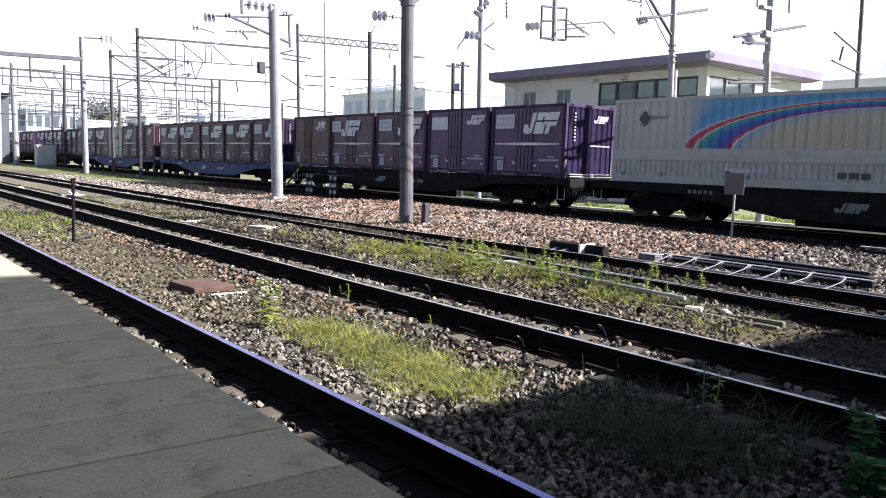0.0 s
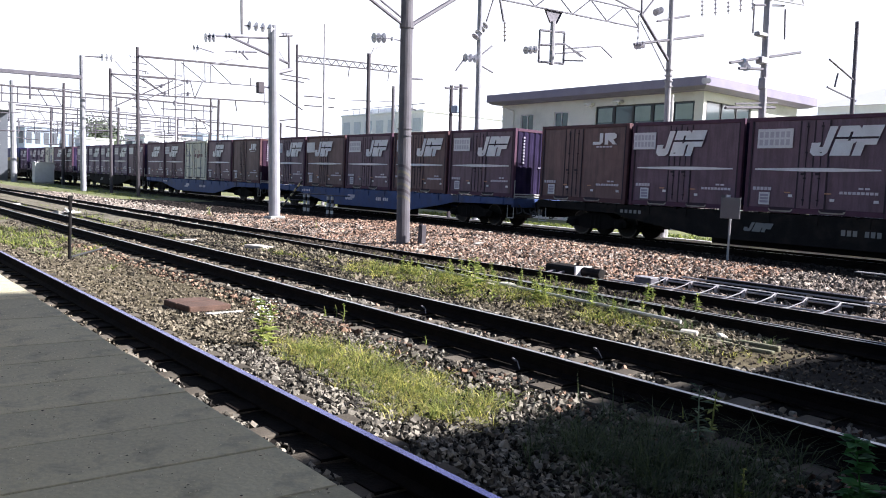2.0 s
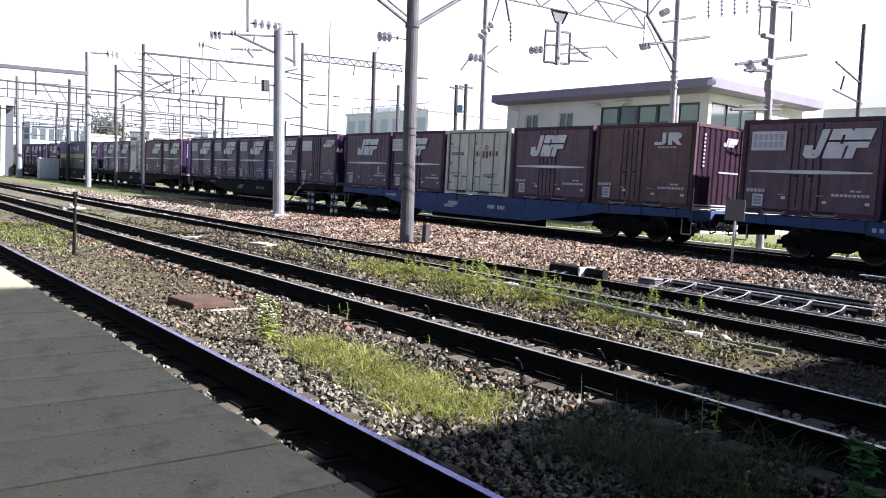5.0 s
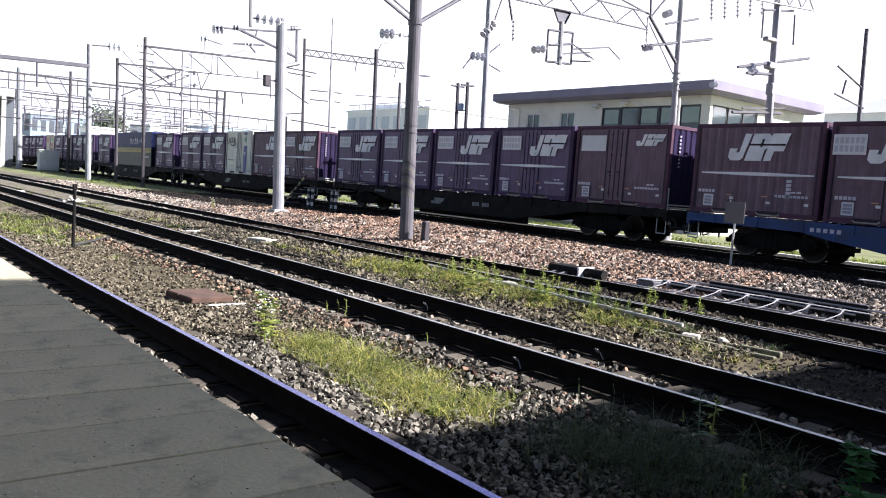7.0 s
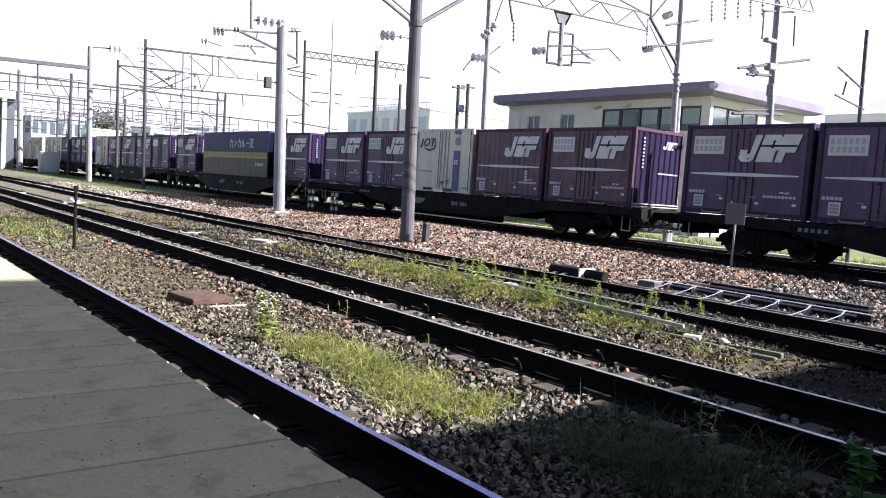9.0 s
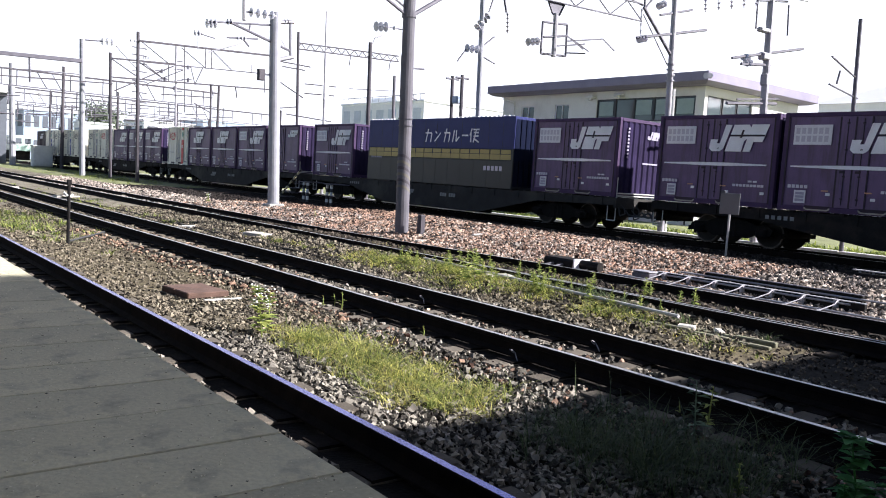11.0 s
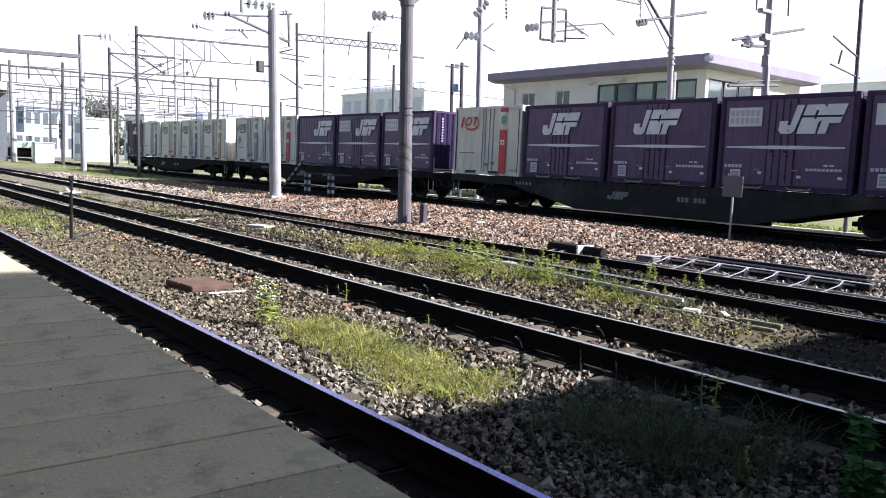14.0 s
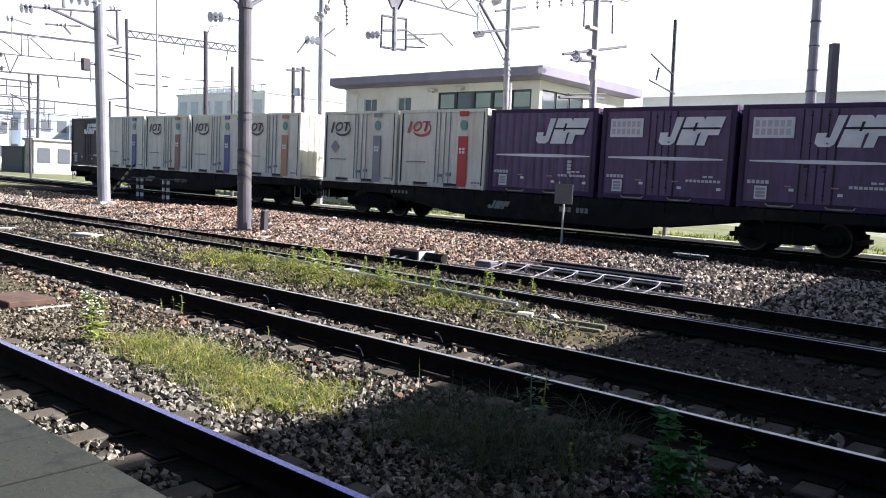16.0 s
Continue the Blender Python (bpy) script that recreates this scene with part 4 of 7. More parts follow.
def rainbow_container():
    L, H = 9.4, 2.47
    c = thing("freight_container", "long light grey ribbed container painted with a rainbow on blue", "container", group="containers on the freight train")
    s = HALF - 0.045
    bm = B()
    box(bm, -s, s, -L / 2 + 0.05, L / 2 - 0.05, 0.10, H - 0.04)
    part("body", bm, "dirty_white", c)
    bm = B()
    ribs(bm, "y", -L / 2 + 0.16, L / 2 - 0.16, 0.94, H - 0.08, -HALF + 0.035, -1, 0.03, 0.30)
    part("side_wall", bm, "mural", c, "ribbed side painted with a rainbow arc on blue")
    bm = B()
    ribs(bm, "y", -L / 2 + 0.16, L / 2 - 0.16, 0.20, 0.68, -HALF + 0.035, -1, 0.03, 0.19)
    part("lower_side", bm, "dirty_white", c, "lower ribbed panel")
    bm = B()
    for y in (-L / 2 + 0.08, L / 2 - 0.08):
        for x in (-HALF + 0.07, HALF - 0.07):
            box(bm, x - 0.07, x + 0.07, y - 0.08, y + 0.08, 0.0, H, 0.012)
    for z0, z1 in ((H - 0.10, H), (0.66, 0.98), (0.0, 0.22)):
        for x in (-HALF + 0.035, HALF - 0.035):
            box(bm, x - 0.045, x + 0.045, -L / 2 + 0.16, L / 2 - 0.16, z0, z1, 0.004)
    part("frame", bm, "dirty_white", c)
    bm = B()
    for y in (-L / 2 + 0.6, L / 2 - 1.9, 0.0, L / 2 - 0.5):
        box(bm, -HALF - 0.03, -HALF + 0.02, y, y + 0.10, 0.18, 0.30)
    part("latch", bm, "stripe_grey", c, "grey latch")
    bm = B()
    ribs(bm, "x", -HALF + 0.14, HALF - 0.14, 0.1, H - 0.1, L / 2 - 0.045, 1)
    part("end_wall", bm, "dirty_white", c)
    bm = B()
    y, z = L / 2 - 1.17, 1.88
    poly(bm, [(-HALF - 0.012, y + a * 0.21, z + b * 0.25) for a, b in ((1, 0), (0, 1), (-1, 0), (0, -1))], 0.008)
    part("diamond_plate", bm, "logo_black", c, "black diamond warning plate")
    bars(c, L, H, 0.145, 0.215, 0.21, 0.25, 7, "stripe_grey", 0.25, 2, 0.012)
    bars(c, L, H, 0.42, 0.56, 0.80, 0.86, 8, "text_light", 0.25, 1, 0.012)
    bars(c, L, H, 0.75, 0.84, 0.81, 0.89, 3, "logo_black", 0.25, 1, 0.012)
    return c


def long_container():
    L, H = 9.45, 2.60
    c = thing("freight_container", "long dark blue container with yellow squares band and white lettering", "container", group="containers on the freight train")
    s = HALF
    bm = B()
    box(bm, -s, s, -L / 2, L / 2, 1.42, H, 0.02)
    part("body", bm, "carrier_blue", c)
    bm = B()
    box(bm, -s, s, -L / 2, L / 2, 0.0, 1.02, 0.02)
    part("lower_side", bm, "carrier_green", c, "blackish green lower side")
    bm = B()
    box(bm, -s + 0.004, s - 0.004, -L / 2 + 0.004, L / 2 - 0.004, 1.02, 1.42)
    part("band", bm, "carrier_green", c)
    n = 16
    for i in range(n):
        y = L / 2 - 0.12 - i * (L - 0.2) / n
        for a, z0, z1 in ((0.03, 1.04, 1.23), (0.05, 1.25, 1.40)):
            bm = B()
            box(bm, -s - 0.008, -s + 0.002, y - (L - 0.2) / n + a, y - a + 0.03, z0, z1)
            part("yellow_square", bm, "carrier_yellow", c)
    bm = B()
    for y in np.arange(-L / 2 + 0.6, L / 2 - 0.3, 0.78):
        box(bm, -s - 0.004, -s + 0.002, y - 0.006, y + 0.006, 0.05, H - 0.06)
    part("panel_seam", bm, "carrier_green", c)
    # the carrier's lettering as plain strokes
    bm = B()
    strokes = (((0.0, 0.7), (0.8, 0.7)), ((0.35, 1.0), (0.1, 0.0)), ((0.8, 0.7), (0.7, 0.0)),
               ((1.25, 0.8), (1.45, 0.65)), ((1.2, 0.05), (1.9, 0.7)),
               ((2.3, 0.7), (3.0, 0.7)), ((2.6, 1.0), (2.35, 0.0)), ((3.0, 0.7), (2.9, 0.0)),
               ((3.5, 0.9), (3.35, 0.0)), ((3.75, 0.9), (3.75, 0.05)), ((3.75, 0.05), (4.1, 0.4)),
               ((4.4, 0.5), (5.1, 0.5)),
               ((5.5, 1.0), (5.3, 0.5)), ((5.42, 0.7), (5.42, 0.0)), ((5.65, 0.92), (6.3, 0.92)), ((5.7, 0.7), (6.25, 0.7)), ((5.7, 0.45), (6.25, 0.45)), ((5.98, 0.92), (5.7, 0.0)), ((5.7, 0.3), (6.3, 0.0)))
    for (a0, b0), (a1, b1) in strokes:
        p, q = Vector((0, L / 2 - 4.19 - a0 * 0.53, 1.66 + b0 * 0.52)), Vector((0, L / 2 - 4.19 - a1 * 0.53, 1.66 + b1 * 0.52))
        d = (q - p).normalized()
        nrm = Vector((0, -d.z, d.y)) * 0.03
        poly(bm, [Vector((-s - 0.001, 0, 0)) + v for v in (p + nrm, q + nrm, q - nrm, p - nrm)], 0.006)
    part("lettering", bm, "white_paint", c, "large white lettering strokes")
    bars(c, L, H, 0.835, 0.95, 0.68, 0.765, 5, "text_light", 0.35)
    bars(c, L, H, 0.03, 0.12, 0.60, 0.63, 6, "text_grey", 0.3)
    bm = B()
    ribs(bm, "x", -HALF + 0.05, HALF - 0.05, 0.1, H - 0.1, -L / 2, -1, 0.004)
    part("end_wall", bm, "carrier_end", c)
    # pale blocks painted as sun glints on the roof's corrugated edge
    bm = B()
    for y in np.arange(-L / 2 + 0.2, L / 2 - 0.1, 0.24):
        if y < -1.3 or y > 2.9:
            box(bm, -s + 0.02, -s + 0.09, y - 0.06, y + 0.06, H - 0.002, H + 0.045)
    tagged(part("roof_clip", bm, "panel_grey", c, "pale blocks along the roof edge for its sunlit corrugation"), kind="stuff")
    return c


def make_wagon(colour, label, ahead, behind):
    """A flat container wagon; its origin on the rails, at the middle. ahead, behind: half the gaps to its neighbours."""
    w = thing("container_wagon", label, "freight wagon", group="wagons of the freight train")
    half = WAGON_HALF
    d = DECK - 0.15
    low = d - (0.93 if colour == "wagon_grey" else 0.78)
    for x in (-1.18, 1.18):
        bm = B()
        out = [(-half, d - 0.02), (half, d - 0.02), (half, d - 0.24), (6.2, d - 0.30), (5.6, d - 0.42), (3.1, low), (-3.1, low), (-5.6, d - 0.42), (-6.2, d - 0.30), (-half, d - 0.24)]
        poly(bm, [(x + 0.03, y, z) for y, z in out], 0.06)
        bm.faces.new([bm.verts.new((x + 0.03, y, z)) for y, z in out])
        s = part("side_sill", bm, colour, w)
        bm = B()
        for y in np.arange(-half + 0.5, half - 0.2, 1.275):
            box(bm, x - 0.055, x + 0.055, y - 0.03, y + 0.03, d - 0.26, d - 0.01)
            box(bm, x - 0.07, x + 0.07, y + 0.3, y + 0.42, d - 0.05, d + 0.0)
        tagged(part("stiffener", bm, colour, s), kind="stuff")
    bm = B()
    box(bm, -1.12, 1.12, -half, half, d - 0.08, d - 0.03)
    box(bm, -0.25, 0.25, -half, half, d - 0.42, d - 0.08)
    for y in np.arange(-half + 0.4, half, 2.1):
        box(bm, -1.12, 1.12, y - 0.06, y + 0.06, d - 0.22, d - 0.08)
    part("underframe", bm, "wagon_black", w)
    bm = B()
    for k in range(5):
        for e in (-LENGTH / 2 + 0.12, LENGTH / 2 - 0.12):
            y = (k - 2) * PITCH + e
            for x in (-1.1, 1.1):
                box(bm, x - 0.12, x + 0.12, y - 0.09, y + 0.09, d - 0.03, d - 0.0005)
    tagged(part("container_rest", bm, colour, w), kind="stuff")
    for e in (-1, 1):
        bm = B()
        box(bm, -1.2, 1.2, e * half - 0.06, e * half + 0.06, d - 0.34, d - 0.02, 0.015)
        part("end_beam", bm, colour, w)
        bm = B()
        reach = ahead if e < 0 else behind
        box(bm, -0.12, 0.12, min(e * half, e * (half + reach)), max(e * half, e * (half + reach)), 0.74, 0.98, 0.03)
        box(bm, -0.2, 0.2, e * (half + reach - 0.14) - 0.13, e * (half + reach - 0.14) + 0.13, 0.70, 1.0, 0.04)
        part("coupler", bm, "bogie", w)
        for x in (-0.75, -0.45):
            bm = B()
            pts = [(x, e * half, d - 0.3), (x, e * (half + 0.3 * reach), d - 0.52), (x, e * (half + 0.7 * reach), d - 0.56), (x, e * (half + reach), d - 0.42)]
            for a, b in zip(pts, pts[1:]):
                tube(bm, a, b, 0.028, seg=6)
            part("brake_hose", bm, "gap_rubber", w)
        for x, drop in ((-0.95, 0.50), (-0.25, 0.62), (0.35, 0.55), (0.7, 0.66)):
            bm = B()
            pts = [(x, e * (half + 0.02), d - 0.22), (x + 0.05, e * (half + 0.16), d - 0.35), (x + 0.02, e * (half + 0.22), d - drop), (x - 0.10, e * (half + 0.12), d - drop - 0.06), (x - 0.14, e * (half + 0.08), d - 0.30)]
            for a, b in zip(pts, pts[1:]):
                tube(bm, a, b, 0.022, seg=6)
            part("hanging_hose", bm, "gap_rubber", w)
        bm = B()
        box(bm, -0.9, 0.9, e * (half + 0.05) - 0.05, e * (half + 0.05) + 0.05, d - 0.60, d - 0.34, 0.02)
        part("end_plate", bm, "bogie", w)
        bm = B()
        for x in (-1.13, 1.13):
            tube(bm, (x, e * half, d - 0.02), (x, e * half, d + 0.62), 0.018, seg=6)
            tube(bm, (x, e * half, d - 0.28), (x, e * half, d - 0.72), 0.016, seg=6)
            tube(bm, (x, e * (half - 0.32), d - 0.28), (x, e * (half - 0.32), d - 0.72), 0.016, seg=6)
            tube(bm, (x, e * half, d - 0.72), (x, e * (half - 0.32), d - 0.72), 0.018, seg=6)
        for z in (0.05, 0.13):
            tube(bm, (-1.13, e * (half + 0.03), d + z), (1.13, e * (half + 0.03), d + z), 0.022, seg=6)
        part("step_rail", bm, "dirty_white", w, "pale grey step and hand rail")
    for y in (-1.6, 0.4):
        bm = B()
        tube(bm, (-0.75, y, 0.48), (-0.75, y + 1.1, 0.48), 0.20, seg=12)
        part("air_tank", bm, "bogie", w)
    for x0, x1, y0, y1, z1 in ((-1.05, -0.65, 2.2, 2.8, 0.62), (0.5, 1.0, -2.4, -1.2, 0.66)):
        bm = B()
        box(bm, x0, x1, y0, y1, 0.34, z1, 0.03)
        part("valve_box", bm, "bogie", w)
    for y in (-3.3, 3.3):
        bm = B()
        box(bm, -1.0, 1.0, y - 0.05, y + 0.05, 0.46, 0.62)
        part("cross_beam", bm, "bogie", w)
    bm = B()
    box(bm, -0.98, -0.90, -3.6, 2.9, 0.14, 0.42, 0.02)
    for y in (-3.3, -1.1, 1.1, 2.7):
        box(bm, -0.96, -0.92, y - 0.05, y + 0.05, 0.42, 0.70)
    part("brake_rigging", bm, "bogie", w, "sooty brake rigging under the sill")
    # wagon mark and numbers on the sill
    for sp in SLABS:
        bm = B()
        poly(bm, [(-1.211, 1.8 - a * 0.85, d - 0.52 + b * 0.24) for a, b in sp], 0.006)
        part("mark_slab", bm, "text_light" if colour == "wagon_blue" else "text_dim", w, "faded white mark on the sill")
    bm = B()
    for i in range(7):
        if i != 3:
            box(bm, -1.218, -1.209, -0.9 - i * 0.14, -0.80 - i * 0.14, d - 0.46, d - 0.32)
    for i in range(5):
        box(bm, -1.218, -1.209, 5.9 - i * 0.17, 6.0 - i * 0.17, d - 0.26, d - 0.16)
    tagged(part("lettering", bm, "text_light" if colour == "wagon_blue" else "text_dim", w), "small illegible lettering", kind="stuff")
    wheels = []
    for yb in (-7.1, 7.1):
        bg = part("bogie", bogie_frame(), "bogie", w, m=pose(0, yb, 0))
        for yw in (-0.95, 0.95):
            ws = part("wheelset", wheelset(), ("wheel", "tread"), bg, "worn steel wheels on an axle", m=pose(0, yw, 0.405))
            wheels.append((ws, yw))
    return w, wheels


def bogie_frame():
    bm = B()
    for x in (-0.98, 0.98):
        out = [(-1.25, 0.50), (-1.12, 0.60), (-0.75, 0.60), (-0.45, 0.72), (0.45, 0.72), (0.75, 0.60), (1.12, 0.60), (1.25, 0.50), (1.2, 0.34), (0.72, 0.34), (0.5, 0.24), (-0.5, 0.24), (-0.72, 0.34), (-1.2, 0.34)]
        poly(bm, [(x + 0.07, y, z) for y, z in out], 0.14)
        bm.faces.new([bm.verts.new((x + 0.07, y, z)) for y, z in out])
        for y in (-0.95, 0.95):
            box(bm, x - 0.13, x + 0.13, y - 0.16, y + 0.16, 0.29, 0.53, 0.03)
            tube(bm, (x - 0.16, y, 0.405), (x + 0.16, y, 0.405), 0.10, seg=10)
        for y in (-0.17, 0.0, 0.17):
            tube(bm, (x - 0.02, y, 0.26), (x - 0.02, y, 0.66), 0.075, seg=8)
    box(bm, -0.95, 0.95, -0.22, 0.22, 0.50, 0.78, 0.03)
    for y in (-1.42, 1.42):
        box(bm, -0.85, 0.85, y - 0.04, y + 0.04, 0.32, 0.44)
        for x in (-0.566, 0.566):
            box(bm, x - 0.06, x + 0.06, min(y, y * 0.93), max(y, y * 0.93), 0.22, 0.56)
    return bm


def wheelset():
    bm = B()
    tube(bm, (-1.0, 0, 0), (1.0, 0, 0), 0.075, seg=10)
    for sx in (-1, 1):
        a = sx * 0.515
        tube(bm, (a, 0, 0), (a + sx * 0.03, 0, 0), 0.435, seg=28)
        tube(bm, (a + sx * 0.03, 0, 0), (a + sx * 0.13, 0, 0), 0.405, 0.402, seg=28, mi=1)
        tube(bm, (a + sx * 0.128, 0, 0), (a + sx * 0.134, 0, 0), 0.36, seg=28)
        tube(bm, (a + sx * 0.13, 0, 0), (a + sx * 0.16, 0, 0), 0.12, seg=12)
        for k in range(6):
            t = k * math.pi / 3
            tube(bm, (a + sx * 0.132, 0.22 * math.cos(t), 0.22 * math.sin(t)), (a + sx * 0.142, 0.22 * math.cos(t), 0.22 * math.sin(t)), 0.04, seg=6)
    return bm


MOVING = []     # thing, its place along the train, its height
WHEELS = []     # wheelset, its place in the bogie


def build_train():
    kinds = {}

    def ask(key):
        if key in kinds:
            return copy_thing(kinds[key], Matrix.Identity(4))
        k = key.split()
        if k[0] in "PQJVUSR":
            ob = freight_container(k[0], k[1])
        elif k[0] == "T":
            ob = white_container("stripe_" + k[1], k[2] if k[2] != "none" else "", "x" in k[3:])
        else:
            ob = {"W": old_container, "D": dark_container, "B": rainbow_container, "K": long_container}[k[0]]()
        kinds[key] = ob
        return ob
    # loads from the front of each wagon to its rear
    loads = [
        [None, "B"],
        ["P purple", "S purple", "P maroon", "Q maroon", "R redbrown"],
        ["P maroon", "P redbrown", "P maroon", "Q redbrown", "P maroon"],
        ["R redbrown", "J maroon", "W", "Q maroon", "U maroon"],
        ["S maroon", "P purple", "P purple", "P purple", "P purple"],
        ["P maroon", "V maroon", "T blue logo_black", "P purple", "P purple"],
        ["P purple", "K", "P purple"],
        ["S purple", "P purple", "J purple", "J purple", "T red logo_red"],
        ["P purple", "P purple", "V purple", "T red logo_red", "T grey logo_black x"],
        ["T orange logo_black", "T blue logo_black", "T maroon logo_black", "T blue none", "D"]]
    colours = ["wagon_black", "wagon_black", "wagon_blue", "wagon_blue", "wagon_black", "wagon_black", "wagon_grey", "wagon_grey", "wagon_black", "wagon_black"]
    words = {"wagon_black": "sooty black flat container wagon on two bogies", "wagon_blue": "blue flat container wagon on two black bogies", "wagon_grey": "grimy grey flat container wagon on two bogies"}
    for i, (load, colour) in enumerate(zip(loads, colours)):
        start = STARTS[i]
        ahead = (start - STARTS[i - 1]) / 2 - WAGON_HALF if i else 0.66
        behind = (STARTS[i + 1] - start) / 2 - WAGON_HALF if i + 1 < len(STARTS) else 0.66
        w, wheels = make_wagon(colour, words[colour], ahead, behind)
        MOVING.append((w, start + 2.5 * PITCH - 0.055, 0.15))
        WHEELS.extend(wheels)
        if len(load) == 5:
            places = [(key, start + LENGTH / 2 + k * PITCH) for k, key in enumerate(load)]
        elif len(load) == 3:
            places = [(load[0], start + LENGTH / 2), (load[1], start + 4.72 + 9.45 / 2), (load[2], start + LENGTH / 2 + 4 * PITCH)]
        else:
            places = [(load[1], 16.62 - 4.7)]
        for key, u in places:
            MOVING.append((ask(key), u, DECK))


# ---- masts, gantries and wires ----
def insulator(bm, p, q, r=0.09, n=4):
    """A string of porcelain discs from p to q."""
    p, q = Vector(p), Vector(q)
    d = (q - p) / n
    for i in range(n):
        a = p + d * (i + 0.2)
        tube(bm, a, a + d * 0.35, r, r * 0.45, seg=10)
    tube(bm, p, q, 0.02, seg=6)
    return bm



def string_of(t, p, q, r=0.09, n=4):
    return part("insulator", insulator(B(), p, q, r, n), "porcelain", t)


LINE = Vector((0.62, 0.79, 0.0))    # the old masts lean a little, across this line


def tilt(t, x, y, z, degrees):
    """Let a gantry rise slightly towards one side, about the point x, y, z."""
    t.matrix_basis = Matrix.Translation((x, y, z)) @ Matrix.Rotation(math.radians(-degrees), 4, "Y") @ Matrix.Translation((-x, -y, -z))


def mast(x, y, top, r, material, label, base=None, taper=0.85, seg=14, lean=1.4):
    z = float(ground_z(x, y)) if base is None else base
    t = thing("overhead_line_mast" if r > 0.085 else "utility_pole", label, "pole", pose(x, y, z) @ Matrix.Rotation(math.radians(-lean), 4, LINE))
    bm = B()
    tube(bm, (0, 0, -0.3), (0, 0, top - z), r, r * taper, seg=seg)
    part("pole", bm, material, t, smooth=False)
    return t, z


def arm(t, z, p, q, r=0.04, material="steel_dark", name="arm"):
    bm = B()
    o = Vector((0, 0, z))
    tube(bm, Vector(p) - o, Vector(q) - o, r, seg=6)
    return part(name, bm, material, t)


def beam(parent, p, q, size, material, name="beam"):
    bm = B()
    x0, x1 = sorted((p[0], q[0]))
    y0, y1 = sorted((p[1], q[1]))
    box(bm, x0 - (size / 2 if x0 == x1 else 0), x1 + (size / 2 if x0 == x1 else 0), y0 - (size / 2 if y0 == y1 else 0), y1 + (size / 2 if y0 == y1 else 0), p[2] - size / 2, p[2] + size / 2, size * 0.08)
    return part(name, bm, material, parent)


def truss(parent, x0, x1, y, z, h, material, n=12, r=0.035):
    """A flat lattice girder across the tracks."""
    for zz in (z, z + h):
        bm = B()
        tube(bm, (x0, y, zz), (x1, y, zz), r * 1.3, seg=6)
        part("chord", bm, material, parent)
    for i in range(n):
        a, b = x0 + (x1 - x0) * i / n, x0 + (x1 - x0) * (i + 1) / n
        bm = B()
        tube(bm, (a, y, z + (h if i % 2 else 0)), (b, y, z + (0 if i % 2 else h)), r, seg=5)
        part("lattice_bar", bm, material, parent)


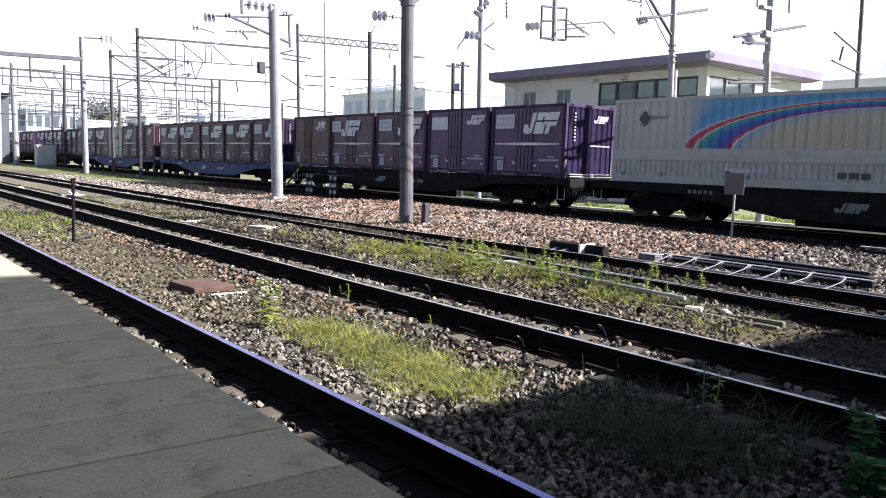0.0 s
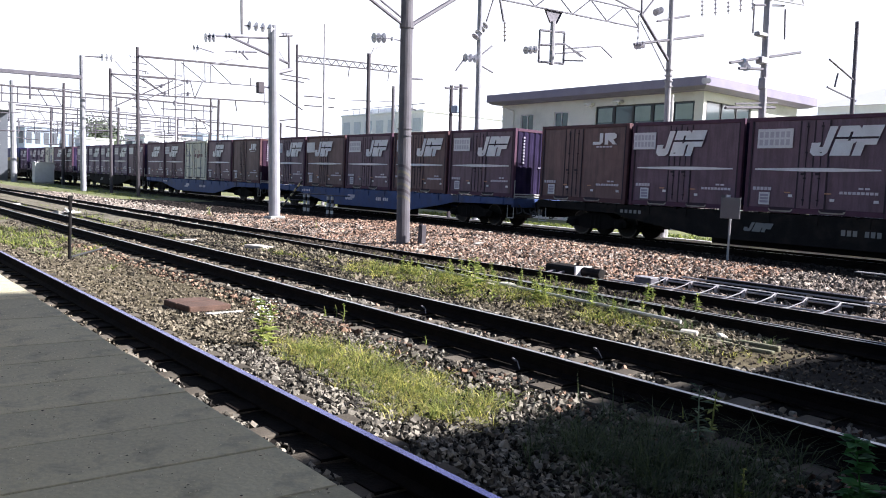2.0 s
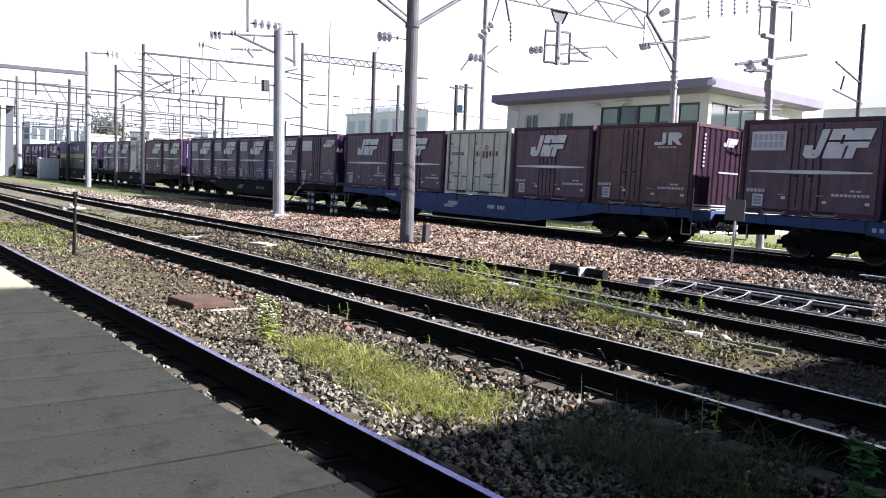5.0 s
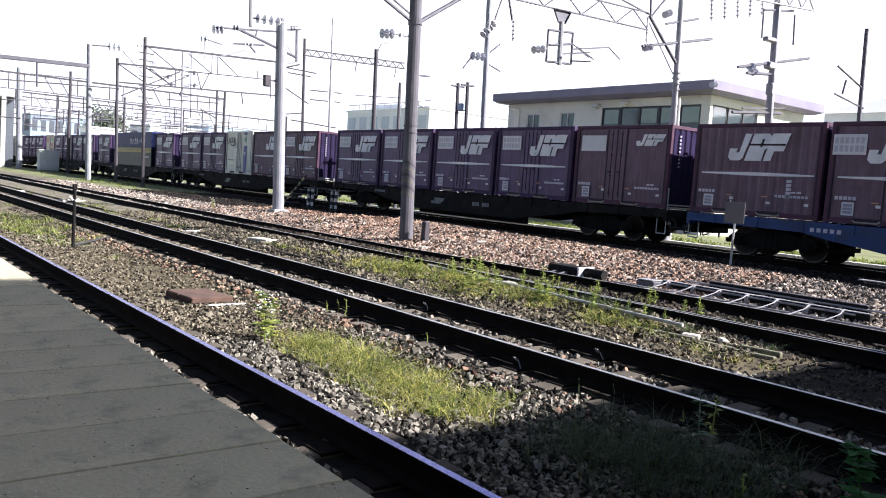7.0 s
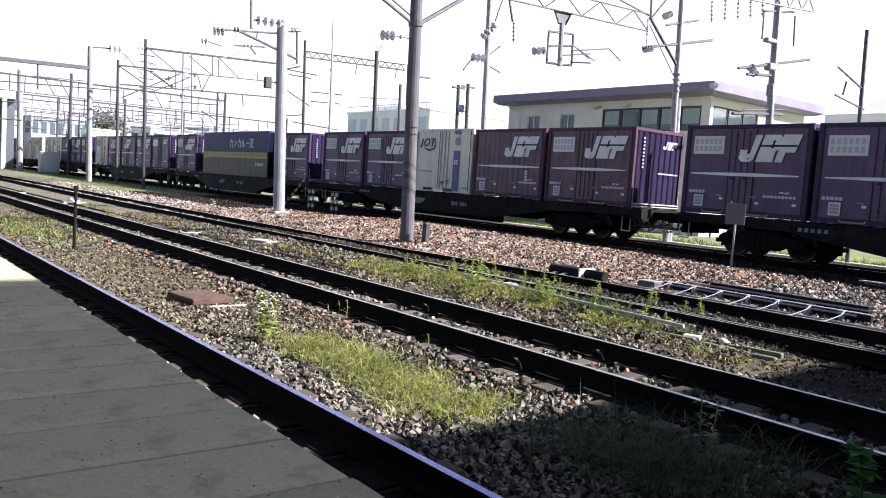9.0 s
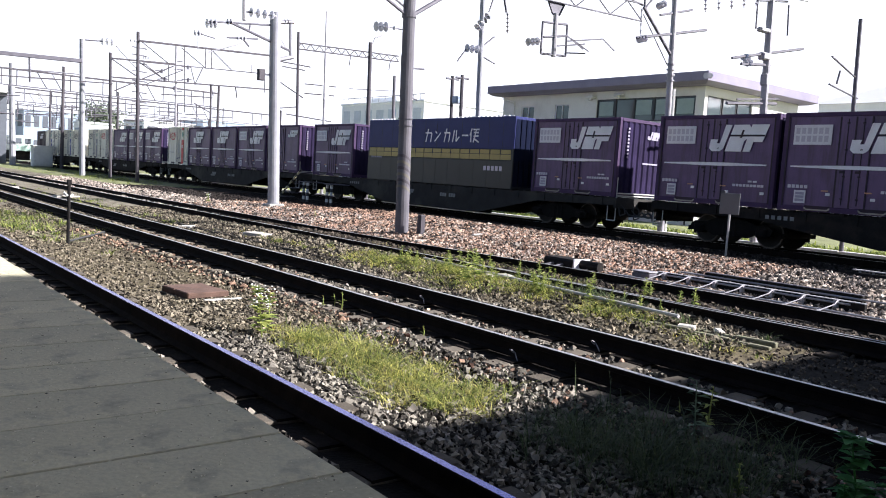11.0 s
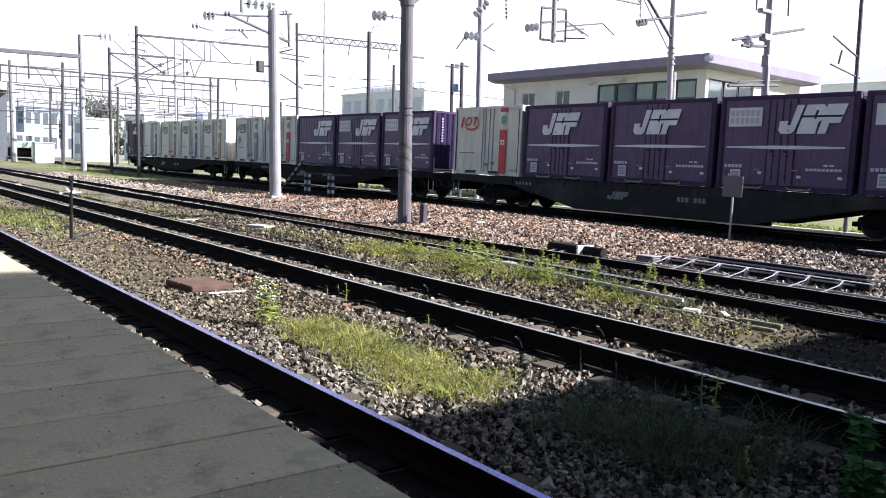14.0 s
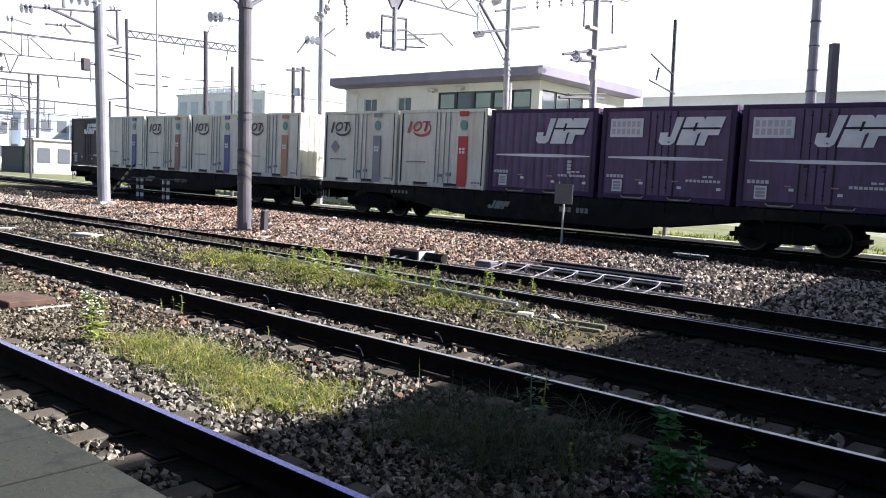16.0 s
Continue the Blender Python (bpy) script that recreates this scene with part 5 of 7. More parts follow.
def build_masts():
    # the dark mast between the tracks, with warning stripes and a gantry beam on top
    x, y = 12.4, 17.45
    t, z = mast(x, y, 7.3, 0.185, "pole_dark", "dark weathered concrete line mast with faded warning stripes", seg=16)
    arm(t, z, (-0.05, 0, 5.62), (-2.1, 0, 6.62), 0.045, "steel_dark", "brace")
    arm(t, z, (-0.05, 0, 5.78), (-1.9, 0, 6.72), 0.03, "steel_dark", "brace")
    arm(t, z, (0.0, 0, 5.60), (2.1, 0, 6.92), 0.055, "steel_dark", "brace")
    bm = B()
    tube(bm, (0, 0, 5.58 - z), (0, 0, 5.74 - z), 0.19, seg=14)
    part("collar", bm, "pole_dark", t)
    for zz in (2.78, 2.96):
        bm = B()
        tube(bm, (0, 0, zz - z), (0, 0, zz + 0.025 - z), 0.195, seg=14)
        part("strap", bm, "steel_dark", t)
    for k in range(6):
        bm = B()
        z0 = 1.12 + 0.16 * k - z
        r = 0.185 * (1 - 0.15 * (z0 + 0.05) / 7.2) + 0.0008
        a0, a1 = math.radians(140 - 10), math.radians(310)
        m = 10
        vs = []
        for i in range(m + 1):
            a = a0 + (a1 - a0) * i / m
            zz = z0 + 0.10 * math.sin((a - a0) * 1.0) - 0.05 * i / m * 2
            vs.append([bm.verts.new(((r + e) * math.cos(a), (r + e) * math.sin(a), zz + d)) for e, d in ((0.0, 0), (0.004, 0), (0.004, 0.07), (0.0, 0.07))])
        for a, b in zip(vs, vs[1:]):
            for i in range(3):
                bm.faces.new((a[i], a[i + 1], b[i + 1], b[i]))
        part("warning_stripe", bm, "stripe_yellow" if k % 2 == 0 else "pole_rust", t, "worn slanting warning stripe")
    string_of(t, (-1.04, 0, 5.21 - z), (-0.60, 0, 5.26 - z), 0.13, 3)
    string_of(t, (-0.48, 0, 5.25 - z), (-0.40, 0, 5.25 - z), 0.06, 1)
    arm(t, z, (-0.62, 0, 5.25), (-0.1, 0, 5.25), 0.015)
    bm = B()
    box(bm, -0.08, 0.08, -0.08, 0.08, -0.2, 0.55, 0.02)
    tagged(part("marker_stub", bm, "pole_rust", m=pose(x + 0.22, y - 0.55, float(ground_z(x)))), "short rusty stub post beside the mast", "post")

    # beam of that gantry, with the hanging bracket over the far track
    g = thing("overhead_gantry", "grey steel gantry beam carrying a hanging catenary bracket", "gantry", pose(0, 0, 0))
    truss(g, 4.0, 21.6, 17.45, 6.93, 0.55, "steel_dark", 22, 0.02)
    bm = B()
    tube(bm, (7.62, 17.45, 6.95), (7.65, 17.45, 5.0), 0.045, seg=8)
    part("drop_post", bm, "steel_grey", g)
    string_of(g, (7.78, 17.45, 5.21), (8.45, 17.45, 5.21), 0.11, 4)
    bm = B()
    tube(bm, (7.65, 17.45, 5.2), (7.9, 17.45, 5.21), 0.02, seg=6)
    part("bracket_bar", bm, "steel_dark", g)
    bm = B()
    tube(bm, (15.40, 17.45, 6.95), (15.58, 17.45, 6.33), 0.035, seg=6)
    part("bracket_bar", bm, "steel_dark", g)
    bm = B()
    poly(bm, [(17.2, 17.42, 6.93), (17.95, 17.42, 6.93), (17.72, 17.42, 6.55), (17.43, 17.42, 6.55)], 0.06, Vector((0, 1, 0)))
    part("gusset", bm, "steel_dark", g)
    bm = B()
    tube(bm, (17.57, 17.45, 6.6), (17.57, 17.45, 5.32), 0.075, seg=8)
    part("drop_post", bm, "steel_grey", g)
    for a, b in (((17.04, 6.28), (18.08, 6.34)), ((17.02, 5.36), (18.08, 5.40)), ((17.04, 6.28), (17.02, 5.36)), ((18.08, 6.34), (18.08, 5.40)), ((17.1, 5.85), (18.08, 6.0))):
        bm = B()
        tube(bm, (a[0], 17.45, a[1]), (b[0], 17.45, b[1]), 0.035, seg=6)
        part("bracket_bar", bm, "steel_dark", g)
    for a, b in (((18.08, 6.02), (18.85, 5.70)), ((18.08, 5.85), (19.74, 6.12)), ((19.74, 6.12), (20.32, 5.82)), ((18.1, 5.50), (18.95, 5.58)), ((18.3, 5.95), (19.1, 5.66)), ((17.7, 5.66), (18.9, 5.86))):
        bm = B()
        tube(bm, (a[0], 17.45, a[1]), (b[0], 17.45, b[1]), 0.022, seg=6)
        part("steady_arm", bm, "steel_dark", g)
    string_of(g, (16.45, 17.45, 5.62), (17.0, 17.45, 5.72), 0.12, 3)
    for xx in (15.62,):
        bm = B()
        insulator(bm, (xx, 17.45, 6.33), (xx + 0.03, 17.45, 5.76), 0.05, 5)
        part("insulator", bm, "steel_grey", g, "hanging string of insulators")

    tilt(g, 17.5, 17.45, 6.95, 1.6)

    # the pale mast
    x, y = 13.66, 27.6
    t, z = mast(x, y, 7.12, 0.215, "pole_white", "pale grey painted steel line mast with brackets", seg=16, taper=0.92, lean=2.0)
    for a, b, r, m in (((13.29, 6.65), (10.91, 6.45), 0.035, "steel_dark"), ((11.74, 6.54), (14.10, 5.82), 0.05, "steel_dark"), ((11.63, 5.99), (12.82, 6.09), 0.03, "steel_dark"), ((12.21, 6.04), (12.48, 5.78), 0.035, "steel_dark"),
                       ((10.95, 5.39), (12.19, 5.86), 0.022, "steel_grey"), ((10.58, 6.0), (10.60, 5.3), 0.015, "steel_grey"), ((10.58, 6.01), (11.2, 5.9), 0.02, "steel_dark"), ((13.28, 6.75), (14.22, 6.90), 0.075, "steel_grey"),
                       ((14.08, 6.95), (14.14, 5.50), 0.05, "steel_dark"), ((13.40, 5.36), (14.25, 5.62), 0.08, "steel_grey"), ((13.45, 5.16), (13.75, 5.46), 0.05, "steel_grey"), ((12.5, 6.55), (12.45, 6.28), 0.03, "steel_dark"), ((13.5, 6.5), (13.95, 5.9), 0.02, "steel_grey")):
        arm(t, z, (a[0] - x + 0.0276 * a[1], 0, a[1]), (b[0] - x + 0.0276 * b[1], 0, b[1]), r, m, "bracket_bar")
    for xx, zz, r, n, w in ((11.08, 6.40, 0.16, 3, 0.22), (10.58, 6.01, 0.10, 2, 0.14), (11.74, 6.56, 0.11, 2, 0.12), (12.21, 6.04, 0.07, 3, 0.2), (13.95, 6.86, 0.10, 2, 0.12)):
        e = xx - x + 0.0276 * zz
        string_of(t, (e - w, 0, zz - 0.02 - z), (e + w, 0, zz + 0.02 - z), r, n)
    bm = B()
    box(bm, -0.67, -0.42, -0.1, 0.1, 4.62 - z, 5.03 - z, 0.02)
    part("signal_box", bm, "pole_rust", t, "small rusty hanging box")
    arm(t, z, (-0.45, 0, 4.85), (0, 0, 4.85), 0.03)
    bm = B()
    box(bm, -0.3, 0.3, -0.3, 0.3, -0.1, 0.12, 0.03)
    part("footing", bm, "concrete", t)

    # gantries along the yard to the left
    t, z = mast(15.5, 62.0, 9.65, 0.21, "pole_white", "pale grey tubular gantry mast with insulator arm", seg=12)
    arm(t, z, (0, 0, 9.62), (1.4, 0, 9.70), 0.05, "steel_dark")
    string_of(t, (1.3, 0, 9.68 - z), (2.3, 0, 9.72 - z), 0.30, 3)
    arm(t, z, (2.3, 0, 9.5), (3.9, 0, 7.9), 0.03)
    g = thing("overhead_gantry", "thick dark steel gantry beam across the tracks", "gantry", pose(0, 0, 0))
    beam(g, (-6.0, 62.0, 8.10), (15.3, 62.0, 8.10), 0.27, "steel_dark")
    beam(g, (11.5, 62.0, 7.15), (15.3, 62.0, 7.15), 0.07, "steel_dark")
    for xx in (-3.0, 5.0, 11.9):
        bm = B()
        tube(bm, (xx, 62.0, 8.1), (xx, 62.0, 6.3), 0.07, seg=6)
        tube(bm, (xx, 62.0, 6.6), (xx + 1.6, 62.0, 6.7), 0.04, seg=6)
        part("drop_post", bm, "steel_dark", g)
    tilt(g, 15.3, 62.0, 8.1, 1.8)
    t, z = mast(16.28, 52.0, 9.3, 0.115, "pole_rust", "dark steel gantry mast with small cross arms", seg=10)
    for zz in (5.0, 5.6, 6.3, 6.9, 7.4, 7.9, 8.35):
        arm(t, z, (-0.35, 0, zz), (0.55, 0, zz - 0.05), 0.035)
    string_of(t, (0.3, 0, 7.75 - z), (0.75, 0, 7.78 - z), 0.11, 3)
    string_of(t, (-0.5, 0, 8.7 - z), (0.0, 0, 8.72 - z), 0.10, 2)
    g = thing("overhead_gantry", "slim dark steel gantry beam with rods and droppers", "gantry", pose(0, 0, 0))
    beam(g, (16.15, 52.0, 8.74), (25.2, 52.0, 8.74), 0.12, "pole_rust")
    beam(g, (16.3, 52.0, 7.47), (25.2, 52.0, 7.47), 0.06, "pole_rust")
    for a, b in (((16.3, 8.7), (18.0, 7.5)), ((18.8, 8.6), (20.35, 7.5)), ((20.9, 8.6), (22.2, 7.5)), ((20.4, 8.7), (20.4, 7.5)), ((20.8, 8.7), (20.8, 7.5)), ((23.6, 8.0), (23.6, 7.5)), ((19.4, 7.45), (19.7, 6.3)), ((20.2, 7.45), (19.7, 6.4)), ((24.6, 7.45), (24.6, 6.2)),
                 ((16.3, 6.0), (18.9, 7.2)), ((16.4, 7.4), (17.7, 6.5)), ((19.0, 8.7), (19.0, 4.5))):
        bm = B()
        tube(bm, (a[0], 52.0, a[1]), (b[0], 52.0, b[1]), 0.032, seg=5)
        part("rod", bm, "pole_rust", g)
    for xx, zz in ((19.1, 7.4), (19.1, 6.6), (17.6, 6.5), (18.2, 6.0), (17.4, 7.0)):
        bm = B()
        tube(bm, (xx - 0.3, 52.0, zz), (xx + 0.35, 52.0, zz + 0.04), 0.035, seg=5)
        tube(bm, (xx + 0.1, 52.0, zz - 0.12), (xx + 0.16, 52.0, zz + 0.12), 0.08, seg=8)
        part("cross_arm", bm, "steel_dark", g)
    bm = B()
    tube(bm, (25.2, 52.0, -0.1), (25.2, 52.0, 8.8), 0.10, seg=8)
    part("leg", bm, "pole_rust", g)
    tilt(g, 16.2, 52.0, 8.74, 2.3)
    t, z = mast(16.88, 60.0, 8.75, 0.115, "pole_rust", "dark steel gantry mast", seg=10)
    g = thing("overhead_gantry", "dark steel gantry beam with diagonal tie rods", "gantry", pose(0, 0, 0))
    beam(g, (16.8, 60.0, 8.36), (21.3, 60.0, 8.36), 0.11, "pole_rust")
    beam(g, (16.8, 60.0, 7.05), (29.1, 60.0, 7.05), 0.10, "pole_rust")
    beam(g, (4.0, 60.0, 6.6), (16.8, 60.0, 6.6), 0.08, "pole_rust")
    for a, b in (((16.8, 8.3), (18.7, 7.1)), ((18.7, 7.0), (21.15, 8.2)), ((16.9, 6.1), (18.6, 6.95)), ((18.6, 8.3), (20.6, 7.1)), ((22.69, 5.6), (24.04, 4.9)), ((20.2, 6.1), (24.13, 6.1)), ((26.0, 7.0), (26.1, 6.2)), ((20.8, 8.3), (20.8, 7.1)), ((29.1, 7.1), (29.1, -0.1))):
        bm = B()
        tube(bm, (a[0], 60.0, a[1]), (b[0], 60.0, b[1]), 0.045, seg=5)
        part("rod", bm, "pole_rust", g)
    tilt(g, 16.8, 60.0, 8.36, 2.6)
    t, z = mast(24.25, 60.0, 7.45, 0.09, "pole_rust", "short dark steel gantry mast", base=-0.1, seg=8)
    arm(t, z, (0, 0, 7.3), (0.2, 0, 6.6), 0.05)
    t, z = mast(21.55, 60.0, 9.9, 0.09, "steel_grey", "slim grey steel line mast with short arms", base=-0.1, seg=8)
    for zz in (4.4, 5.0, 5.6, 6.6, 7.4, 8.2, 8.8):
        arm(t, z, (-0.6 if zz < 6 else -0.1, 0, zz), (0.5, 0, zz + 0.03), 0.04)
    # lattice girder behind the train
    g = thing("overhead_gantry", "grey steel lattice girder across the tracks", "gantry", pose(0, 0, 0))
    truss(g, 24.4, 32.3, 47.0, 9.05, 0.38, "pole_rust", 24, 0.032)
    for xx, top in ((24.5, 10.1), (32.6, 9.5)):
        bm = B()
        tube(bm, (xx, 47.0, -0.1), (xx, 47.0, top), 0.10, 0.09, seg=8)
        part("leg", bm, "pole_rust", g)
    for a, b in (((23.0, 7.0), (24.9, 6.0)), ((23.2, 8.15), (25.4, 8.0)), ((23.4, 7.85), (25.0, 7.75)), ((23.0, 5.2), (24.5, 5.4)), ((23.7, 4.9), (27.0, 4.6)), ((25.0, 6.9), (26.3, 6.9)), ((25.0, 6.3), (26.3, 6.3)), ((26.8, 6.9), (27.3, 6.9)), ((26.8, 6.3), (27.2, 6.3)), ((29.5, 6.9), (30.1, 6.9))):
        bm = B()
        tube(bm, (a[0], 47.0, a[1]), (b[0], 47.0, b[1]), 0.04, seg=5)
        part("cross_arm", bm, "pole_rust", g)
    for xx in (26.5, 28.4, 30.0, 31.6):
        bm = B()
        tube(bm, (xx, 47.0, 9.0), (xx - 0.1, 47.0, 8.4), 0.035, seg=5)
        part("dropper", bm, "steel_dark", g)
    tilt(g, 24.4, 47.0, 9.05, 2.0)
    # farther gantries
    for yy, xa, xb, zt in ((85.0, 8.0, 35.0, 9.0), (104.0, 14.0, 52.0, 8.6), (128.0, 14.0, 46.0, 9.6), (150.0, 18.0, 60.0, 9.0)):
        g = thing("overhead_gantry", "far slim steel gantry with two legs over the yard", "gantry", pose(0, 0, 0), group="far gantries")
        beam(g, (xa, yy, zt), (xb, yy, zt), 0.16, "pole_rust")
        beam(g, (xa, yy, zt - 1.5), (xb, yy, zt - 1.5), 0.10, "steel_dark")
        rng = random.Random(int(yy))
        n = 9
        for i in range(n + 1):
            xx = xa + (xb - xa) * i / n
            for dx in (0.0, 1.3):
                bm = B()
                tube(bm, (min(xb, xx + dx), yy, zt), (min(xb, xx + dx + (0.9 if i % 3 == 0 else 0.0)), yy, zt - 1.5), 0.05, seg=4)
                part("lattice_bar", bm, "steel_dark", g)
            bm = B()
            e = rng.uniform(1.0, 3.2)
            tube(bm, (xx - 0.9, yy, zt - 1.5 - e), (xx + 1.1, yy, zt - 1.45 - e), 0.07, seg=4)
            part("cross_arm", bm, "steel_dark", g)
            if rng.random() < 0.6:
                string_of(g, (xx + 0.2, yy, zt - 1.7), (xx + 0.25, yy, zt - 2.6), 0.16, 4)
            if rng.random() < 0.75:
                bm = B()
                tube(bm, (xx + 0.6, yy, zt - 1.5), (xx + 0.6, yy, zt - 3.3), 0.06, seg=4)
                tube(bm, (xx - 0.6, yy, zt - 2.6), (xx + 1.6, yy, zt - 2.4), 0.05, seg=4)
                part("drop_post", bm, "steel_dark", g)
        for xx in (xa, xa + (xb - xa) * 0.42, xb):
            bm = B()
            tube(bm, (xx, yy, -0.1), (xx, yy, zt + 0.8), 0.17, 0.14, seg=8)
            part("leg", bm, "pole_rust", g)
    t, z = mast(16.3, 92.0, 10.2, 0.30, "pole_white", "pale grey tubular gantry mast", seg=10)

    # poles on the far side of the freight train
    t, z = mast(25.0, 43.95, 11.1, 0.10, "steel_grey", "slim grey radio mast", base=-0.1, taper=0.4, seg=8)
    t, z = mast(25.0, 38.9, 8.8, 0.13, "pole_rust", "brown steel pole with a curved lamp arm", base=-0.1, seg=10)
    for a, b in (((0, 0, 8.4), (0.3, 0, 9.1)), ((0.3, 0, 9.1), (0.8, 0, 9.3))):
        arm(t, z, a, b, 0.04, "steel_grey")
    arm(t, z, (-1.3, 0, 6.1), (1.6, 0, 6.25), 0.02)
    t, z = mast(25.0, 36.4, 6.8, 0.095, "pole_dark", "thin dark wooden pole beyond the train", base=-0.1, seg=8)
    t, z = mast(25.0, 34.95, 7.25, 0.13, "pole_rust", "brown utility pole with a short cross arm", base=-0.1, seg=8)
    arm(t, z, (-0.5, 0, 7.1), (0.9, 0, 7.15), 0.05)
    arm(t, z, (-0.1, 0, 5.6), (0.5, 0, 5.5), 0.04)
    for yy in (31.35, 30.6):
        t, z = mast(25.0, yy, 6.5, 0.10, "pole_rust", "brown pole of a transformer stand", base=-0.1, seg=8)
        arm(t, z, (-0.4, 0, 6.35), (0.4, 0, 6.35), 0.05)
    bm = B()
    box(bm, -0.16, 0.16, -0.2, 0.2, 0.0, 0.36, 0.04)
    part("tank", bm, "far_blue", t, "bluish transformer tank", m=pose(0, 0.37, 5.14 - z))
    t, z = mast(25.0, 29.3, 13.0, 0.145, "pole_white", "pale tubular mast with slanting insulators", base=-0.1, seg=12)
    string_of(t, (-0.3, 0, 8.55 - z), (0.45, 0, 9.35 - z), 0.2, 4)
    string_of(t, (-0.9, 0, 7.55 - z), (0.0, 0, 7.6 - z), 0.2, 3)
    for a, b in (((0, 0, 7.7), (0.8, 0, 8.3)), ((-0.9, 0, 7.5), (-1.4, 0, 6.9)), ((0.1, 0, 7.3), (0.9, 0, 7.05)), ((0.4, 0, 9.4), (1.0, 0, 11.0))):
        arm(t, z, a, b, 0.04)
    t, z = mast(25.0, 18.5, 11.0, 0.13, "steel_grey", "greyish concrete line mast with cross arms", base=-0.1, taper=0.75, seg=14)
    for (a, b, r) in (((-2.05, 0, 6.85), (2.05, 0, 7.7), 0.05), ((-0.82, 0, 7.82), (1.1, 0, 8.3), 0.04), ((-1.75, 0, 7.95), (0, 0, 6.45), 0.06), ((-1.7, 0, 7.95), (-1.75, 0, 8.9), 0.04), ((-1.8, 0, 8.0), (-3.9, 0, 8.35), 0.035),
                      ((-1.7, 0, 7.9), (0.0, 0, 9.6), 0.04), ((-1.75, 0, 7.7), (-0.2, 0, 6.1), 0.02)):
        arm(t, z, a, b, r)
    string_of(t, (-1.95, 0, 6.80 - z), (-1.45, 0, 6.92 - z), 0.13, 3)
    string_of(t, (-0.95, 0, 8.1 - z), (-0.5, 0, 8.3 - z), 0.13, 3)
    string_of(t, (-1.85, 0, 7.9 - z), (-1.85, 0, 6.7 - z), 0.05, 5)
    string_of(t, (2.2, 0, 6.0 - z), (2.6, 0, 6.05 - z), 0.12, 3)
    for k in range(4):
        bm = B()
        tube(bm, (0, 0, 5.55 - z + 0.2 * k), (0, 0, 5.60 - z + 0.2 * k), 0.155, seg=12)
        part("band", bm, "steel_grey", t)
    bm = B()
    tube(bm, (0.3, 0, 0), (0.3, 0, 5.4), 0.05, seg=6)
    part("cable_pipe", bm, "stripe_white", t, "white cable pipe")
    t, z = mast(25.0, 14.7, 11.0, 0.13, "steel_grey", "greyish pole with transformers and cross arms", base=-0.1, seg=12)
    for (a, b, r) in (((-2.03, 0, 5.87), (2.25, 0, 6.70), 0.045), ((-0.8, 0, 7.85), (1.0, 0, 8.1), 0.035), ((-0.8, 0, 7.85), (-0.8, 0, 6.95), 0.03), ((-1.5, 0, 5.75), (0.2, 0, 5.9), 0.05), ((-2.15, 0, 4.45), (0.75, 0, 4.68), 0.05), ((-1.6, 0, 4.62), (0.9, 0, 4.85), 0.03), ((1.1, 0, 8.0), (1.15, 0, 7.0), 0.03)):
        arm(t, z, a, b, r)
    bm = B()
    box(bm, -0.6, 0.0, -0.1, 0.1, 6.90 - z, 7.04 - z, 0.03)
    part("switch_box", bm, "steel_grey", t)
    bm = B()
    box(bm, -0.4, 0.05, -0.12, 0.12, 6.02 - z, 6.26 - z, 0.04)
    part("transformer", bm, "steel_grey", t)
    bm = B()
    box(bm, -0.16, 0.06, -0.12, 0.12, 5.2 - z, 5.6 - z, 0.04)
    part("transformer", bm, "steel_grey", t)
    string_of(t, (-1.35, 0, 6.0 - z), (-0.95, 0, 5.75 - z), 0.14, 3)
    for k in range(5):
        string_of(t, (-3.66 + 0.68 * k, 0, 7.8 + 0.16 * k - z), (-3.6 + 0.68 * k, 0, 7.05 + 0.15 * k - z), 0.06, 6)
    g = thing("overhead_gantry", "grey steel lattice arm high over the tracks", "gantry", pose(0, 0, 0))
    truss(g, 19.8, 26.9, 14.7, 8.15, 0.45, "steel_grey", 18, 0.025)
    tilt(g, 25.0, 14.7, 8.3, 5.0)
    t, z = mast(25.0, 11.75, 7.05, 0.068, "pole_dark", "dark utility pole with thin cross arms", base=-0.1, seg=10)
    for a, b in (((-1.55, 0, 5.75), (0, 0, 5.3)), ((-1.6, 0, 4.95), (0.2, 0, 4.7)), ((-1.0, 0, 5.4), (-1.15, 0, 5.0))):
        arm(t, z, a, b, 0.03)
    t, z = mast(25.0, 7.4, 11.0, 0.16, "steel_grey", "thick greyish concrete pole", base=-0.1, taper=0.8, seg=14)
    for zz in (4.6, 5.2, 5.9, 6.6):
        bm = B()
        tube(bm, (0, 0, zz - z), (0, 0, zz + 0.04 - z), 0.163, seg=12)
        part("band", bm, "steel_dark", t)
    t, z = mast(25.0, 6.85, 5.95, 0.15, "pole_dark", "short dark square pole", base=-0.1, taper=1.0, seg=4)


